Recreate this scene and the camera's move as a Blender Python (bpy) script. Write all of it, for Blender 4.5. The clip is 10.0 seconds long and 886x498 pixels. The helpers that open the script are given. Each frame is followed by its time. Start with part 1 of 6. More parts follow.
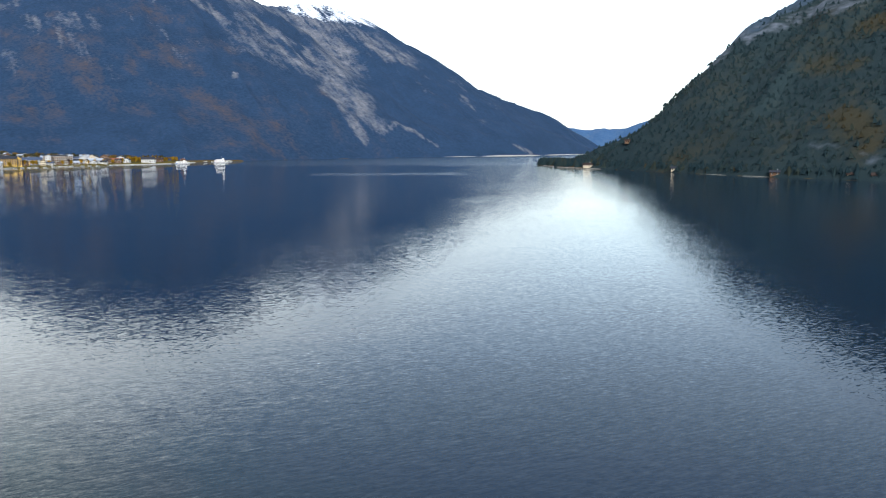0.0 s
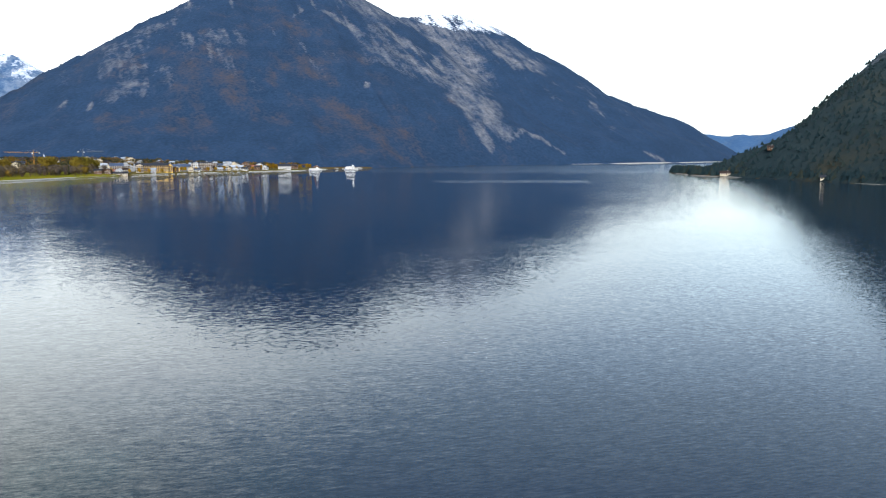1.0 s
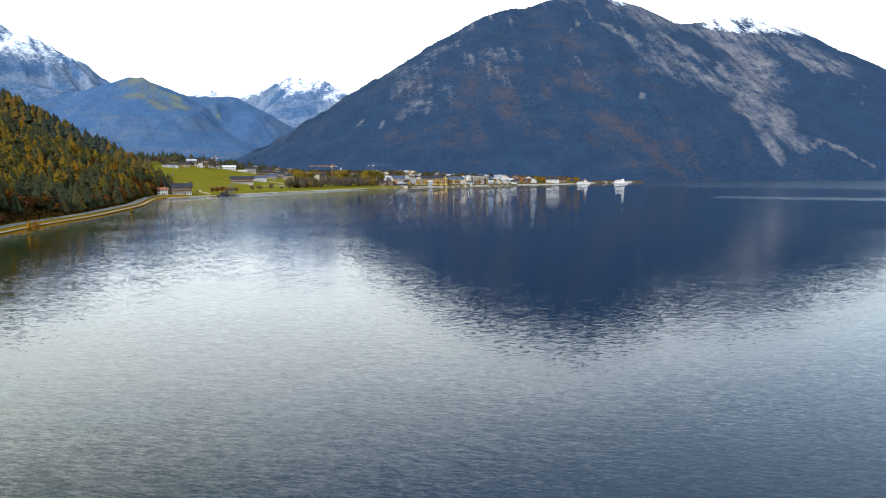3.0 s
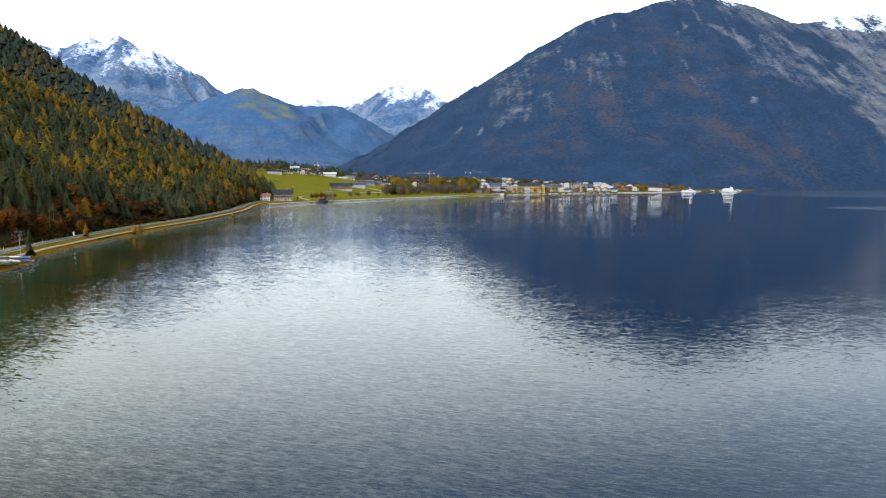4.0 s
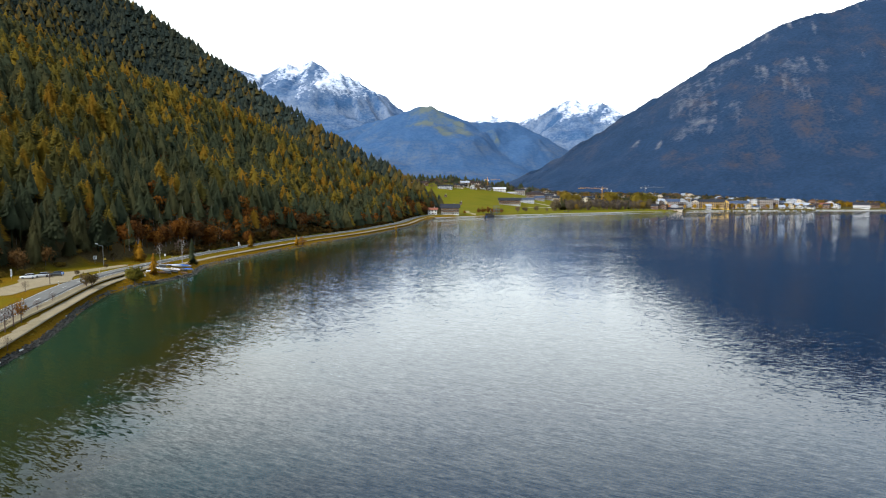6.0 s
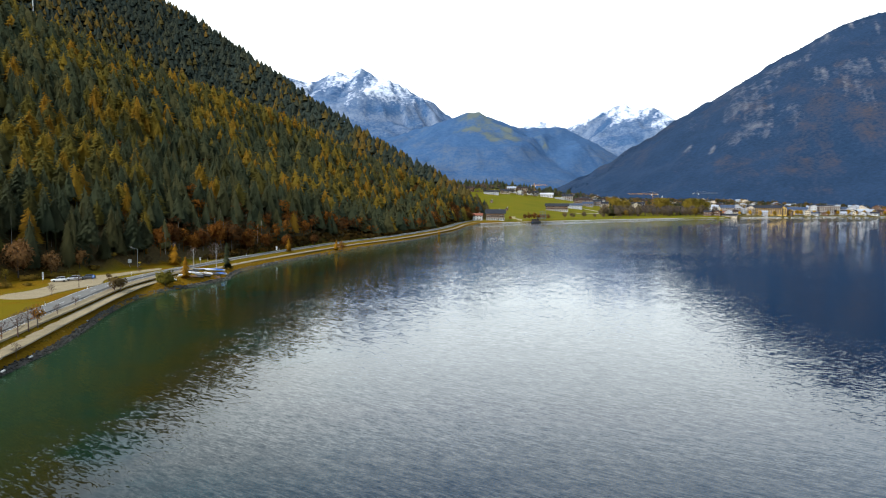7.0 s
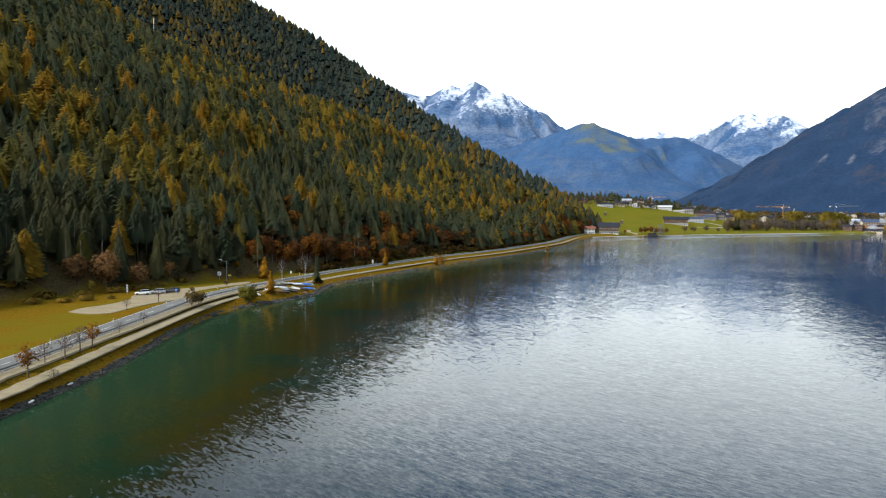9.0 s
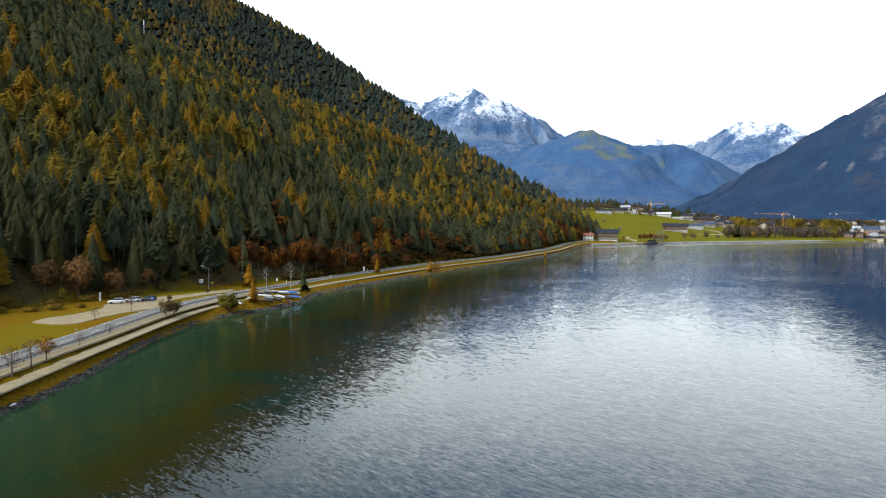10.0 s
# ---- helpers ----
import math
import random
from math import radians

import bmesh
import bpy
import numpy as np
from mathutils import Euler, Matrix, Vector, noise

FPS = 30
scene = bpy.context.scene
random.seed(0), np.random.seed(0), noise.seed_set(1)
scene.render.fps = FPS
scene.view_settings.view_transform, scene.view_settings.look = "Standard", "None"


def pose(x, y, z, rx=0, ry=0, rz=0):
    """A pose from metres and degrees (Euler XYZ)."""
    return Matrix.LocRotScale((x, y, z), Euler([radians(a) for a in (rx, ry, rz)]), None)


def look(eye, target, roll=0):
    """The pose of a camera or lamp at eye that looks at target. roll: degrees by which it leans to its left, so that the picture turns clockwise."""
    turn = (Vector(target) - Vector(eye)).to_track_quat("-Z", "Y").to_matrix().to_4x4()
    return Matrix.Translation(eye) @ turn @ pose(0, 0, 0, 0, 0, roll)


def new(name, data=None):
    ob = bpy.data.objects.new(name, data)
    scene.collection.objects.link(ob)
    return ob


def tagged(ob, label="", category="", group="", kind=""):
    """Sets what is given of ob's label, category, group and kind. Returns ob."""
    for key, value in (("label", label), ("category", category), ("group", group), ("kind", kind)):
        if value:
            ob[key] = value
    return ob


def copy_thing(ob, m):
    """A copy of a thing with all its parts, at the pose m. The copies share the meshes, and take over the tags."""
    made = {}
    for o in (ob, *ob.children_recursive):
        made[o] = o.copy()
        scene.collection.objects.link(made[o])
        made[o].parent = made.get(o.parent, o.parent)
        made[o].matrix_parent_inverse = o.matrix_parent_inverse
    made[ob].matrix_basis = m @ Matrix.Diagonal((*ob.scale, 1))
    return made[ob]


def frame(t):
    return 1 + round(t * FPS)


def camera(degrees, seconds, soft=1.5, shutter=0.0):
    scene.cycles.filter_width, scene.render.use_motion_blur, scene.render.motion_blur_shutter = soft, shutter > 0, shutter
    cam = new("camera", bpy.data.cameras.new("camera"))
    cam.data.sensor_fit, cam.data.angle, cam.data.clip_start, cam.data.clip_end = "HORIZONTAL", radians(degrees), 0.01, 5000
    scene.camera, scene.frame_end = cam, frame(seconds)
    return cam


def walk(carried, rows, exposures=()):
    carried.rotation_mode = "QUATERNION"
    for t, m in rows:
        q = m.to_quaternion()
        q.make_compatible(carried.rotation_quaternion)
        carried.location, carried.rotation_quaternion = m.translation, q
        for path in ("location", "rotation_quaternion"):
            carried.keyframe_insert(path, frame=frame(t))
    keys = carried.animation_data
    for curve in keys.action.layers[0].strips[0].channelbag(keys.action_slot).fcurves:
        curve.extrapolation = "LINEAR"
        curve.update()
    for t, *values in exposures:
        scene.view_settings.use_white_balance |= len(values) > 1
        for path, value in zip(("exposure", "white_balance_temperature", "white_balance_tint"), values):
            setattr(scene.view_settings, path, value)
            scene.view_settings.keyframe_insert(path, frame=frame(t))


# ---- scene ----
# ---------------------------------------------------------------- camera
cam = camera(63.33, 10.0, soft=1.05)
# seconds, place, yaw to the left from +y, pitch up, lean
FLIGHT = [
    (0.0, -55.5, -84.3, 31.7, -58.75, -8.10, -0.14),
    (0.5, -50.7, -82.2, 31.5, -52.80, -7.81, -0.19),
    (1.0, -46.0, -80.0, 31.4, -48.77, -7.49, -0.19),
    (1.5, -41.5, -77.7, 31.2, -45.40, -7.22, -0.22),
    (2.0, -37.2, -75.3, 31.1, -39.59, -6.94, -0.19),
    (2.5, -33.1, -72.6, 31.2, -33.72, -6.65, -0.22),
    (3.0, -28.8, -69.7, 31.2, -27.46, -6.36, -0.20),
    (3.2, -27.1, -68.4, 31.2, -25.20, -6.25, -0.17),
    (4.3, -18.5, -60.5, 31.2, -17.78, -5.59, -0.03),
    (4.5, -17.1, -58.9, 31.1, -16.32, -5.47, -0.01),
    (5.0, -13.8, -54.7, 30.8, -12.17, -5.16, -0.01),
    (5.5, -10.7, -50.0, 30.6, -7.66, -4.86, 0.07),
    (5.7, -9.7, -48.0, 30.4, -6.83, -4.73, 0.10),
    (6.8, -5.1, -36.5, 29.1, -2.98, -4.15, 0.15),
    (7.0, -4.4, -34.3, 28.9, -2.07, -4.06, 0.18),
    (7.5, -3.1, -28.5, 28.7, -0.09, -3.82, 0.25),
    (8.0, -2.1, -22.6, 28.7, 1.80, -3.58, 0.24),
    (8.5, -1.3, -17.1, 28.6, 5.85, -3.37, 0.28),
    (9.0, -0.6, -11.3, 28.6, 6.85, -3.11, 0.36),
    (9.5, -0.2, -5.6, 28.3, 6.87, -2.82, 0.42),
    (10.0, 0.0, 0.0, 28.0, 6.72, -2.58, 0.48),
]


def flight_row(t, x, y, z, yaw, pitch, lean):
    a, p = radians(yaw), radians(pitch)
    ahead = Vector((-math.sin(a) * math.cos(p), math.cos(a) * math.cos(p), math.sin(p)))
    eye = Vector((x, y, z))
    return t, look(eye, eye + ahead * 100, lean)


walk(cam, [flight_row(*row) for row in FLIGHT], [(0.0, 1.55, 6200, 8.5), (2.5, 1.53, 6200, 8.5), (5.0, 1.46, 6200, 8.5), (10.0, 1.46, 6200, 8.5)])

# ---------------------------------------------------------------- sky and sun
SUN_AZ, SUN_EL = 228.0, 38.0          # compass style: clockwise from +y, and height
world = bpy.data.worlds.new("sky")
scene.world = world
world.use_nodes = True
wn = world.node_tree
sky = wn.nodes.new("ShaderNodeTexSky")
sky.sky_type = "NISHITA"
sky.sun_disc = False
sky.sun_elevation, sky.sun_rotation = radians(SUN_EL), radians(SUN_AZ)
sky.air_density, sky.dust_density, sky.ozone_density = 1.0, 1.0, 1.0
pale = wn.nodes.new("ShaderNodeHueSaturation")
pale.inputs["Hue"].default_value, pale.inputs["Saturation"].default_value = 0.485, 0.58
pale.inputs["Value"].default_value = 0.69
wn.links.new(sky.outputs[0], pale.inputs["Color"])


def sky_math(op, a, b=0.0, clamp=False):
    m = wn.nodes.new("ShaderNodeMath")
    m.operation, m.use_clamp = op, clamp
    for socket, value in ((m.inputs[0], a), (m.inputs[1], b)):
        if isinstance(value, (int, float)):
            socket.default_value = value
        else:
            wn.links.new(value, socket)
    return m.outputs[0]


def sky_range(value, low, high, to_low, to_high):
    m = wn.nodes.new("ShaderNodeMapRange")
    m.interpolation_type = "SMOOTHSTEP"
    for k, v in enumerate((low, high, to_low, to_high)):
        m.inputs[k + 1].default_value = v
    wn.links.new(value, m.inputs[0])
    return m.outputs[0]


# a bright layer of thin cloud low over the valley, torn and fading towards the zenith
VEIL_AZ = 10.0
way = wn.nodes.new("ShaderNodeTexCoord").outputs["Generated"]
split = wn.nodes.new("ShaderNodeSeparateXYZ")
wn.links.new(way, split.inputs[0])
cloud = wn.nodes.new("ShaderNodeTexNoise")
cloud.inputs["Scale"].default_value, cloud.inputs["Detail"].default_value = 3.2, 4.0
wn.links.new(way, cloud.inputs["Vector"])
facing = sky_math("ADD", sky_math("MULTIPLY", split.outputs[0], math.sin(radians(VEIL_AZ))), sky_math("MULTIPLY", split.outputs[1], math.cos(radians(VEIL_AZ))))
glow = sky_range(facing, 0.15, 1.0, 1.8, 5.5)
height = sky_math("ADD", split.outputs[2], sky_math("MULTIPLY", sky_math("SUBTRACT", cloud.outputs["Fac"], 0.5), 0.09))
height = sky_math("SUBTRACT", height, sky_math("MULTIPLY", sky_math("SUBTRACT", facing, 0.78), 0.80))
cover = sky_range(height, 0.11, 0.41, 0.95, 0.0)
veil = wn.nodes.new("ShaderNodeVectorMath")
veil.operation = "SCALE"
veil.inputs[0].default_value = (0.955, 1.0, 0.975)
wn.links.new(glow, veil.inputs["Scale"])
over = wn.nodes.new("ShaderNodeMix")
over.data_type = "RGBA"
wn.links.new(cover, over.inputs[0])
wn.links.new(pale.outputs[0], over.inputs[6])
wn.links.new(veil.outputs[0], over.inputs[7])
wn.links.new(over.outputs[2], wn.nodes["Background"].inputs[0])
wn.nodes["Background"].inputs[1].default_value = 0.15

sun = new("sun", bpy.data.lights.new("sun", "SUN"))
sun.data.energy, sun.data.angle, sun.data.color = 1.6, radians(18), (1.0, 0.95, 0.87)
a, e = radians(SUN_AZ), radians(SUN_EL)
sun.matrix_world = look((0, 0, 0), (-math.sin(a) * math.cos(e), -math.cos(a) * math.cos(e), -math.sin(e)))


# ---------------------------------------------------------------- material helpers
def material(name, rough=0.9, spec=0.3, metal=0.0):
    m = bpy.data.materials.new(name)
    m.use_nodes = True
    b = m.node_tree.nodes["Principled BSDF"]
    b.inputs["Roughness"].default_value = rough
    b.inputs["Specular IOR Level"].default_value = spec
    b.inputs["Metallic"].default_value = metal
    return m, m.node_tree, b


def node(tree, kind, **values):
    n = tree.nodes.new(kind)
    for key, value in values.items():
        n.inputs[key.replace("_", " ")].default_value = value
    return n


def position(tree, scale=(1, 1, 1), turn=None):
    g = tree.nodes.new("ShaderNodeNewGeometry")
    m = tree.nodes.new("ShaderNodeMapping")
    m.inputs["Scale"].default_value = scale
    if turn is not None:
        m.vector_type = "TEXTURE"
        m.inputs["Scale"].default_value = [1 / s for s in scale]
        m.inputs["Rotation"].default_value = (0, 0, radians(turn))
    tree.links.new(g.outputs["Position"], m.inputs["Vector"])
    return m.outputs[0]


def noise_of(tree, vector, scale, detail=3.0, rough=0.55):
    n = node(tree, "ShaderNodeTexNoise", Scale=scale, Detail=detail, Roughness=rough)
    if vector is not None:
        tree.links.new(vector, n.inputs["Vector"])
    return n.outputs["Fac"]


def ramp(tree, fac, stops):
    r = tree.nodes.new("ShaderNodeValToRGB")
    while len(r.color_ramp.elements) < len(stops):
        r.color_ramp.elements.new(0.5)
    for el, (at, col) in zip(r.color_ramp.elements, stops):
        el.position, el.color = at, (*col, 1)
    tree.links.new(fac, r.inputs[0])
    return r.outputs[0]


def mix(tree, fac, a, b, mode="MIX"):
    m = tree.nodes.new("ShaderNodeMix")
    m.data_type, m.blend_type = "RGBA", mode
    for socket, value in ((m.inputs[0], fac), (m.inputs[6], a), (m.inputs[7], b)):
        if isinstance(value, (int, float)):
            socket.default_value = value
        elif isinstance(value, tuple):
            socket.default_value = (*value, 1)
        else:
            tree.links.new(value, socket)
    return m.outputs[2]


def maths(tree, op, a, b=0.0, clamp=False):
    m = tree.nodes.new("ShaderNodeMath")
    m.operation, m.use_clamp = op, clamp
    for socket, value in ((m.inputs[0], a), (m.inputs[1], b)):
        if isinstance(value, (int, float)):
            socket.default_value = value
        else:
            tree.links.new(value, socket)
    return m.outputs[0]


def vector(tree, op, a, b):
    m = tree.nodes.new("ShaderNodeVectorMath")
    m.operation = op
    for socket, value in ((m.inputs[0], a), (m.inputs[1], b)):
        if isinstance(value, tuple):
            socket.default_value = value
        else:
            tree.links.new(value, socket)
    return m.outputs[1] if op == "DOT_PRODUCT" else m.outputs[0]


def step(tree, value, low, high):
    m = tree.nodes.new("ShaderNodeMapRange")
    m.inputs[1].default_value, m.inputs[2].default_value = low, high
    tree.links.new(value, m.inputs[0])
    return m.outputs[0]


def attribute(tree, name):
    n = tree.nodes.new("ShaderNodeAttribute")
    n.attribute_name = name
    return n.outputs["Fac"]


def bump(tree, bsdf, height, strength, distance):
    b = node(tree, "ShaderNodeBump", Strength=strength, Distance=distance)
    tree.links.new(height, b.inputs["Height"])
    tree.links.new(b.outputs[0], bsdf.inputs["Normal"])


def plain(name, color, rough=0.8, spread=0.25, scale=0.8, metal=0.0, spec=0.3, relief=0.0):
    """A surface of one colour with two scales of wear."""
    m, t, b = material(name, rough, spec, metal)
    p = position(t)
    n = maths(t, "ADD", maths(t, "MULTIPLY", noise_of(t, p, scale), 0.6), maths(t, "MULTIPLY", noise_of(t, p, scale * 9), 0.4))
    dark = tuple(c * (1 - spread) for c in color)
    light = tuple(min(1, c * (1 + spread)) for c in color)
    t.links.new(ramp(t, n, [(0.3, dark), (0.7, light)]), b.inputs["Base Color"])
    if relief:
        bump(t, b, n, 0.6, relief)
    return m


# ---------------------------------------------------------------- the lie of the land
LATTICE = np.random.default_rng(3).random((256, 256))


def value_noise(x, y):
    xi, yi = np.floor(x).astype(int), np.floor(y).astype(int)
    u, v = x - xi, y - yi
    u, v = u * u * (3 - 2 * u), v * v * (3 - 2 * v)
    a, b = LATTICE[xi % 256, yi % 256], LATTICE[(xi + 1) % 256, yi % 256]
    c, d = LATTICE[xi % 256, (yi + 1) % 256], LATTICE[(xi + 1) % 256, (yi + 1) % 256]
    return (a * (1 - u) + b * u) * (1 - v) + (c * (1 - u) + d * u) * v


def fbm(x, y, octaves=4, gain=0.5):
    total, amp, norm = 0.0, 1.0, 0.0
    for k in range(octaves):
        total = total + amp * value_noise(x * 2**k + 17.3 * k, y * 2**k + 9.1 * k)
        norm, amp = norm + amp, amp * gain
    return total / norm


def ridged(x, y, octaves=4):
    total, amp, norm = 0.0, 1.0, 0.0
    for k in range(octaves):
        total = total + amp * (1 - abs(2 * value_noise(x * 2**k + 31.7 * k, y * 2**k + 5.3 * k) - 1))
        norm, amp = norm + amp, amp * 0.5
    return total / norm


SHORE = [(-66, -900), (-68, -300), (-69, 20), (-71, 70), (-72.3, 92), (-73.4, 105), (-76.8, 124), (-81.5, 148), (-84, 172), (-82.8, 188),
         (-78.5, 198), (-74, 209), (-71.5, 221), (-73.5, 246), (-69, 270), (-55.5, 320), (-37, 378), (-12, 440), (8, 505), (30, 586), (48, 690), (66, 765),
         (100, 800), (173, 860), (250, 915), (335, 970), (430, 1030), (530, 1065), (660, 1100), (780, 1112), (870, 1110),
         (945, 1150), (1090, 1180), (1310, 1215), (1500, 1195), (1740, 1165), (2060, 1060), (2415, 985), (3000, 960), (3600, 1000)]
EAST = [(3600, 520), (2000, 430), (1400, 425), (1130, 440), (1081, 410), (975, 325), (910, 217), (837, 125), (779, 51), (745, -8),
        (716, -58), (696, -89), (640, -300), (500, -900)]
LAKE = np.array(SHORE + EAST, float)
RAIL = [(-74, -260), (-76, -40), (-79, 70), (-80.5, 88), (-82, 102), (-84, 116), (-85.5, 130), (-87.5, 146), (-90, 165), (-91, 180), (-90.5, 197), (-87.5, 222),
        (-82.5, 246), (-77, 275), (-63, 325), (-45, 382), (-20, 444), (0, 508), (22, 589), (40, 692), (57, 770), (70, 800), (92, 826)]
PATH = [(-70, -260), (-71.5, -40), (-74, 70), (-75.5, 88), (-77.3, 101), (-80, 118), (-82.3, 134), (-85.6, 158), (-87.8, 180), (-87.3, 198), (-84.5, 218),
        (-79.5, 246), (-73.8, 273), (-59.5, 323), (-41.5, 380), (-16.5, 442), (3.5, 506), (25.5, 587), (43.5, 691), (61, 766), (95, 806)]
LEFT_CREST = [(78, 842, 8), (61, 828, 22), (37, 819, 25), (-14, 770, 45), (-54, 738, 62), (-108, 692, 85), (-137, 651, 100), (-180, 604, 113),
              (-214, 566, 124), (-245, 537, 138), (-272, 507, 148), (-301, 478, 154), (-344, 480, 192), (-460, 386, 240), (-600, 220, 280), (-680, -300, 280)]
RIDGE_CREST = [(62, 848, 27), (45, 879, 41), (19, 940, 60), (-8, 990, 77), (-82, 1107, 125), (-194, 1235, 200), (-256, 1305, 247), (-365, 1383, 323),
               (-458, 1418, 387), (-585, 1425, 456), (-723, 1405, 536), (-841, 1361, 600), (-1000, 1240, 640)]


def smooth_line(points, gap):
    """Points every gap metres on a Catmull-Rom curve."""
    p = [Vector(q) for q in points]
    p = [2 * p[0] - p[1]] + p + [2 * p[-1] - p[-2]]
    out = []
    for i in range(1, len(p) - 2):
        n = max(1, round((p[i + 1] - p[i]).length / gap))
        for k in range(n):
            t = k / n
            out.append(0.5 * (2 * p[i] + (p[i + 1] - p[i - 1]) * t + (2 * p[i - 1] - 5 * p[i] + 4 * p[i + 1] - p[i + 2]) * t * t
                              + (3 * p[i] - p[i - 1] - 3 * p[i + 1] + p[i + 2]) * t**3))
    return out + [p[-2]]


def line_distance(x, y, line):
    """The distance to an open line, and how far to its left (positive) one is."""
    best, side = np.full(x.shape, 1e9), np.zeros(x.shape)
    for (ax, ay), (bx, by) in zip(line[:-1], line[1:]):
        dx, dy = bx - ax, by - ay
        t = np.clip(((x - ax) * dx + (y - ay) * dy) / (dx * dx + dy * dy), 0, 1)
        d = np.hypot(x - ax - t * dx, y - ay - t * dy)
        s = np.sign(dx * (y - ay) - dy * (x - ax))
        side, best = np.where(d < best, s, side), np.minimum(best, d)
    return best, side


def lake_distance(x, y):
    """Positive on land, negative on the lake."""
    best, inside = np.full(x.shape, 1e9), np.zeros(x.shape, bool)
    ring = LAKE
    for k in range(len(ring)):
        (ax, ay), (bx, by) = ring[k], ring[(k + 1) % len(ring)]
        dx, dy = bx - ax, by - ay
        t = np.clip(((x - ax) * dx + (y - ay) * dy) / (dx * dx + dy * dy), 0, 1)
        best = np.minimum(best, np.hypot(x - ax - t * dx, y - ay - t * dy))
        if dy:
            inside ^= ((ay > y) != (by > y)) & (x < dx * (y - ay) / dy + ax)
    return np.where(inside, -best, best)


def crest_height(x, y, crest, slope, gap=25.0, north=1.0):
    """The height under a crest that falls off on both sides, with the place along it and the way off it."""
    line = np.array([tuple(v) for v in smooth_line(crest, gap)])
    h, along, off = np.full(x.shape, -1e9), np.zeros(x.shape), np.zeros(x.shape)
    for k, (cx, cy, cz) in enumerate(line):
        d = np.hypot(x - cx, (y - cy) * np.where(y > cy, north, 1.0))
        z = np.maximum(cz - slope * d, 0.78 * cz - 0.72 * slope * d)
        better = z > h
        h, along, off = np.where(better, z, h), np.where(better, k * gap, along), np.where(better, d, off)
    return h, along, off


def hill_height(x, y):
    h, along, off = crest_height(x, y, LEFT_CREST, 0.64, 15.0)
    return h + (fbm(x / 60, y / 60) - 0.5) * 14 * np.clip(off / 90, 0, 1)


def smooth(v, a, b):
    t = np.clip((v - a) / (b - a), 0, 1)
    return t * t * (3 - 2 * t)


def forest_gap(y):
    """How far the forest keeps from the road."""
    return np.interp(y, [100, 140, 185, 205, 235, 300, 420, 760], [66, 56, 43, 33, 23, 15, 11.5, 9])


def ground_height(x, y):
    d = lake_distance(x, y)
    z = np.where(d < 0, np.maximum(-9.0, 0.35 * d), np.interp(d, [0, 2.2, 4, 8, 11], [0, 1.1, 1.9, 2.9, 3.1]))
    # the meadows behind the landing rise from the shore to the village edge
    rise = smooth(d, 25, 450) * (45 - 30 * smooth(x, 120, 480)) * smooth(y, 780, 900) * (1 - smooth(x, 650, 1000))
    z = z + np.where(d > 0, rise, 0)
    z = z + np.where(d > 14, (fbm(x / 35, y / 35, 3) - 0.5) * 1.2 * smooth(d, 14, 40), 0)
    road, side = line_distance(x, y, RAIL)
    land = side > 0
    z = np.where(land & (road < 11) & (y < 800), 3.1, z)
    z = np.where(land & (road < 40) & (road >= 11) & (y < 300), 3.1 + (z - 3.1) * smooth(road, 11, 20), z)
    path, _ = line_distance(x, y, PATH)
    z = np.where((path < 2.2) & (y < 790), np.minimum(z, 2.12), z)
    hill = hill_height(x, y)
    on_hill = (y < 900) & (x < 150)
    edge = np.where(land, road, 0)
    foot = np.maximum(forest_gap(y) - 3, 9)
    return np.where(on_hill & (d > 9), np.maximum(z, np.minimum(hill, 3.1 + 0.75 * np.maximum(edge - foot, 0))), z)


def grid_mesh(name, xs, ys, height, parent=None, extra=None):
    x, y = np.meshgrid(xs, ys, indexing="ij")
    z = height(x, y)
    nx, ny = len(xs), len(ys)
    k = np.arange(nx * ny).reshape(nx, ny)
    quads = np.stack([k[:-1, :-1], k[1:, :-1], k[1:, 1:], k[:-1, 1:]], -1).reshape(-1, 4)
    return mesh_of(name, np.stack([x, y, z], -1).reshape(-1, 3), quads, smooth_faces=True)


def mesh_of(name, verts, faces, smooth_faces=False):
    """A mesh from arrays: verts n x 3, faces m x 3 or m x 4."""
    me = bpy.data.meshes.new(name)
    verts, faces = np.asarray(verts, np.float32), np.asarray(faces, np.int32)
    per = faces.shape[1]
    me.vertices.add(len(verts))
    me.vertices.foreach_set("co", verts.ravel())
    me.loops.add(faces.size)
    me.loops.foreach_set("vertex_index", faces.ravel())
    me.polygons.add(len(faces))
    me.polygons.foreach_set("loop_start", np.arange(0, faces.size, per, dtype=np.int32))
    me.polygons.foreach_set("loop_total", np.full(len(faces), per, np.int32))
    me.polygons.foreach_set("use_smooth", np.full(len(faces), smooth_faces))
    me.update(calc_edges=True)
    return me


def set_attribute(me, name, values):
    a = me.attributes.new(name, "FLOAT", "POINT")
    a.data.foreach_set("value", np.asarray(values, np.float32).ravel())


def spaced(*pieces):
    """Grid lines: (from, to, gap) pieces end to end."""
    out = [np.arange(a, b, g) for a, b, g in pieces] + [[pieces[-1][1]]]
    return np.concatenate(out)


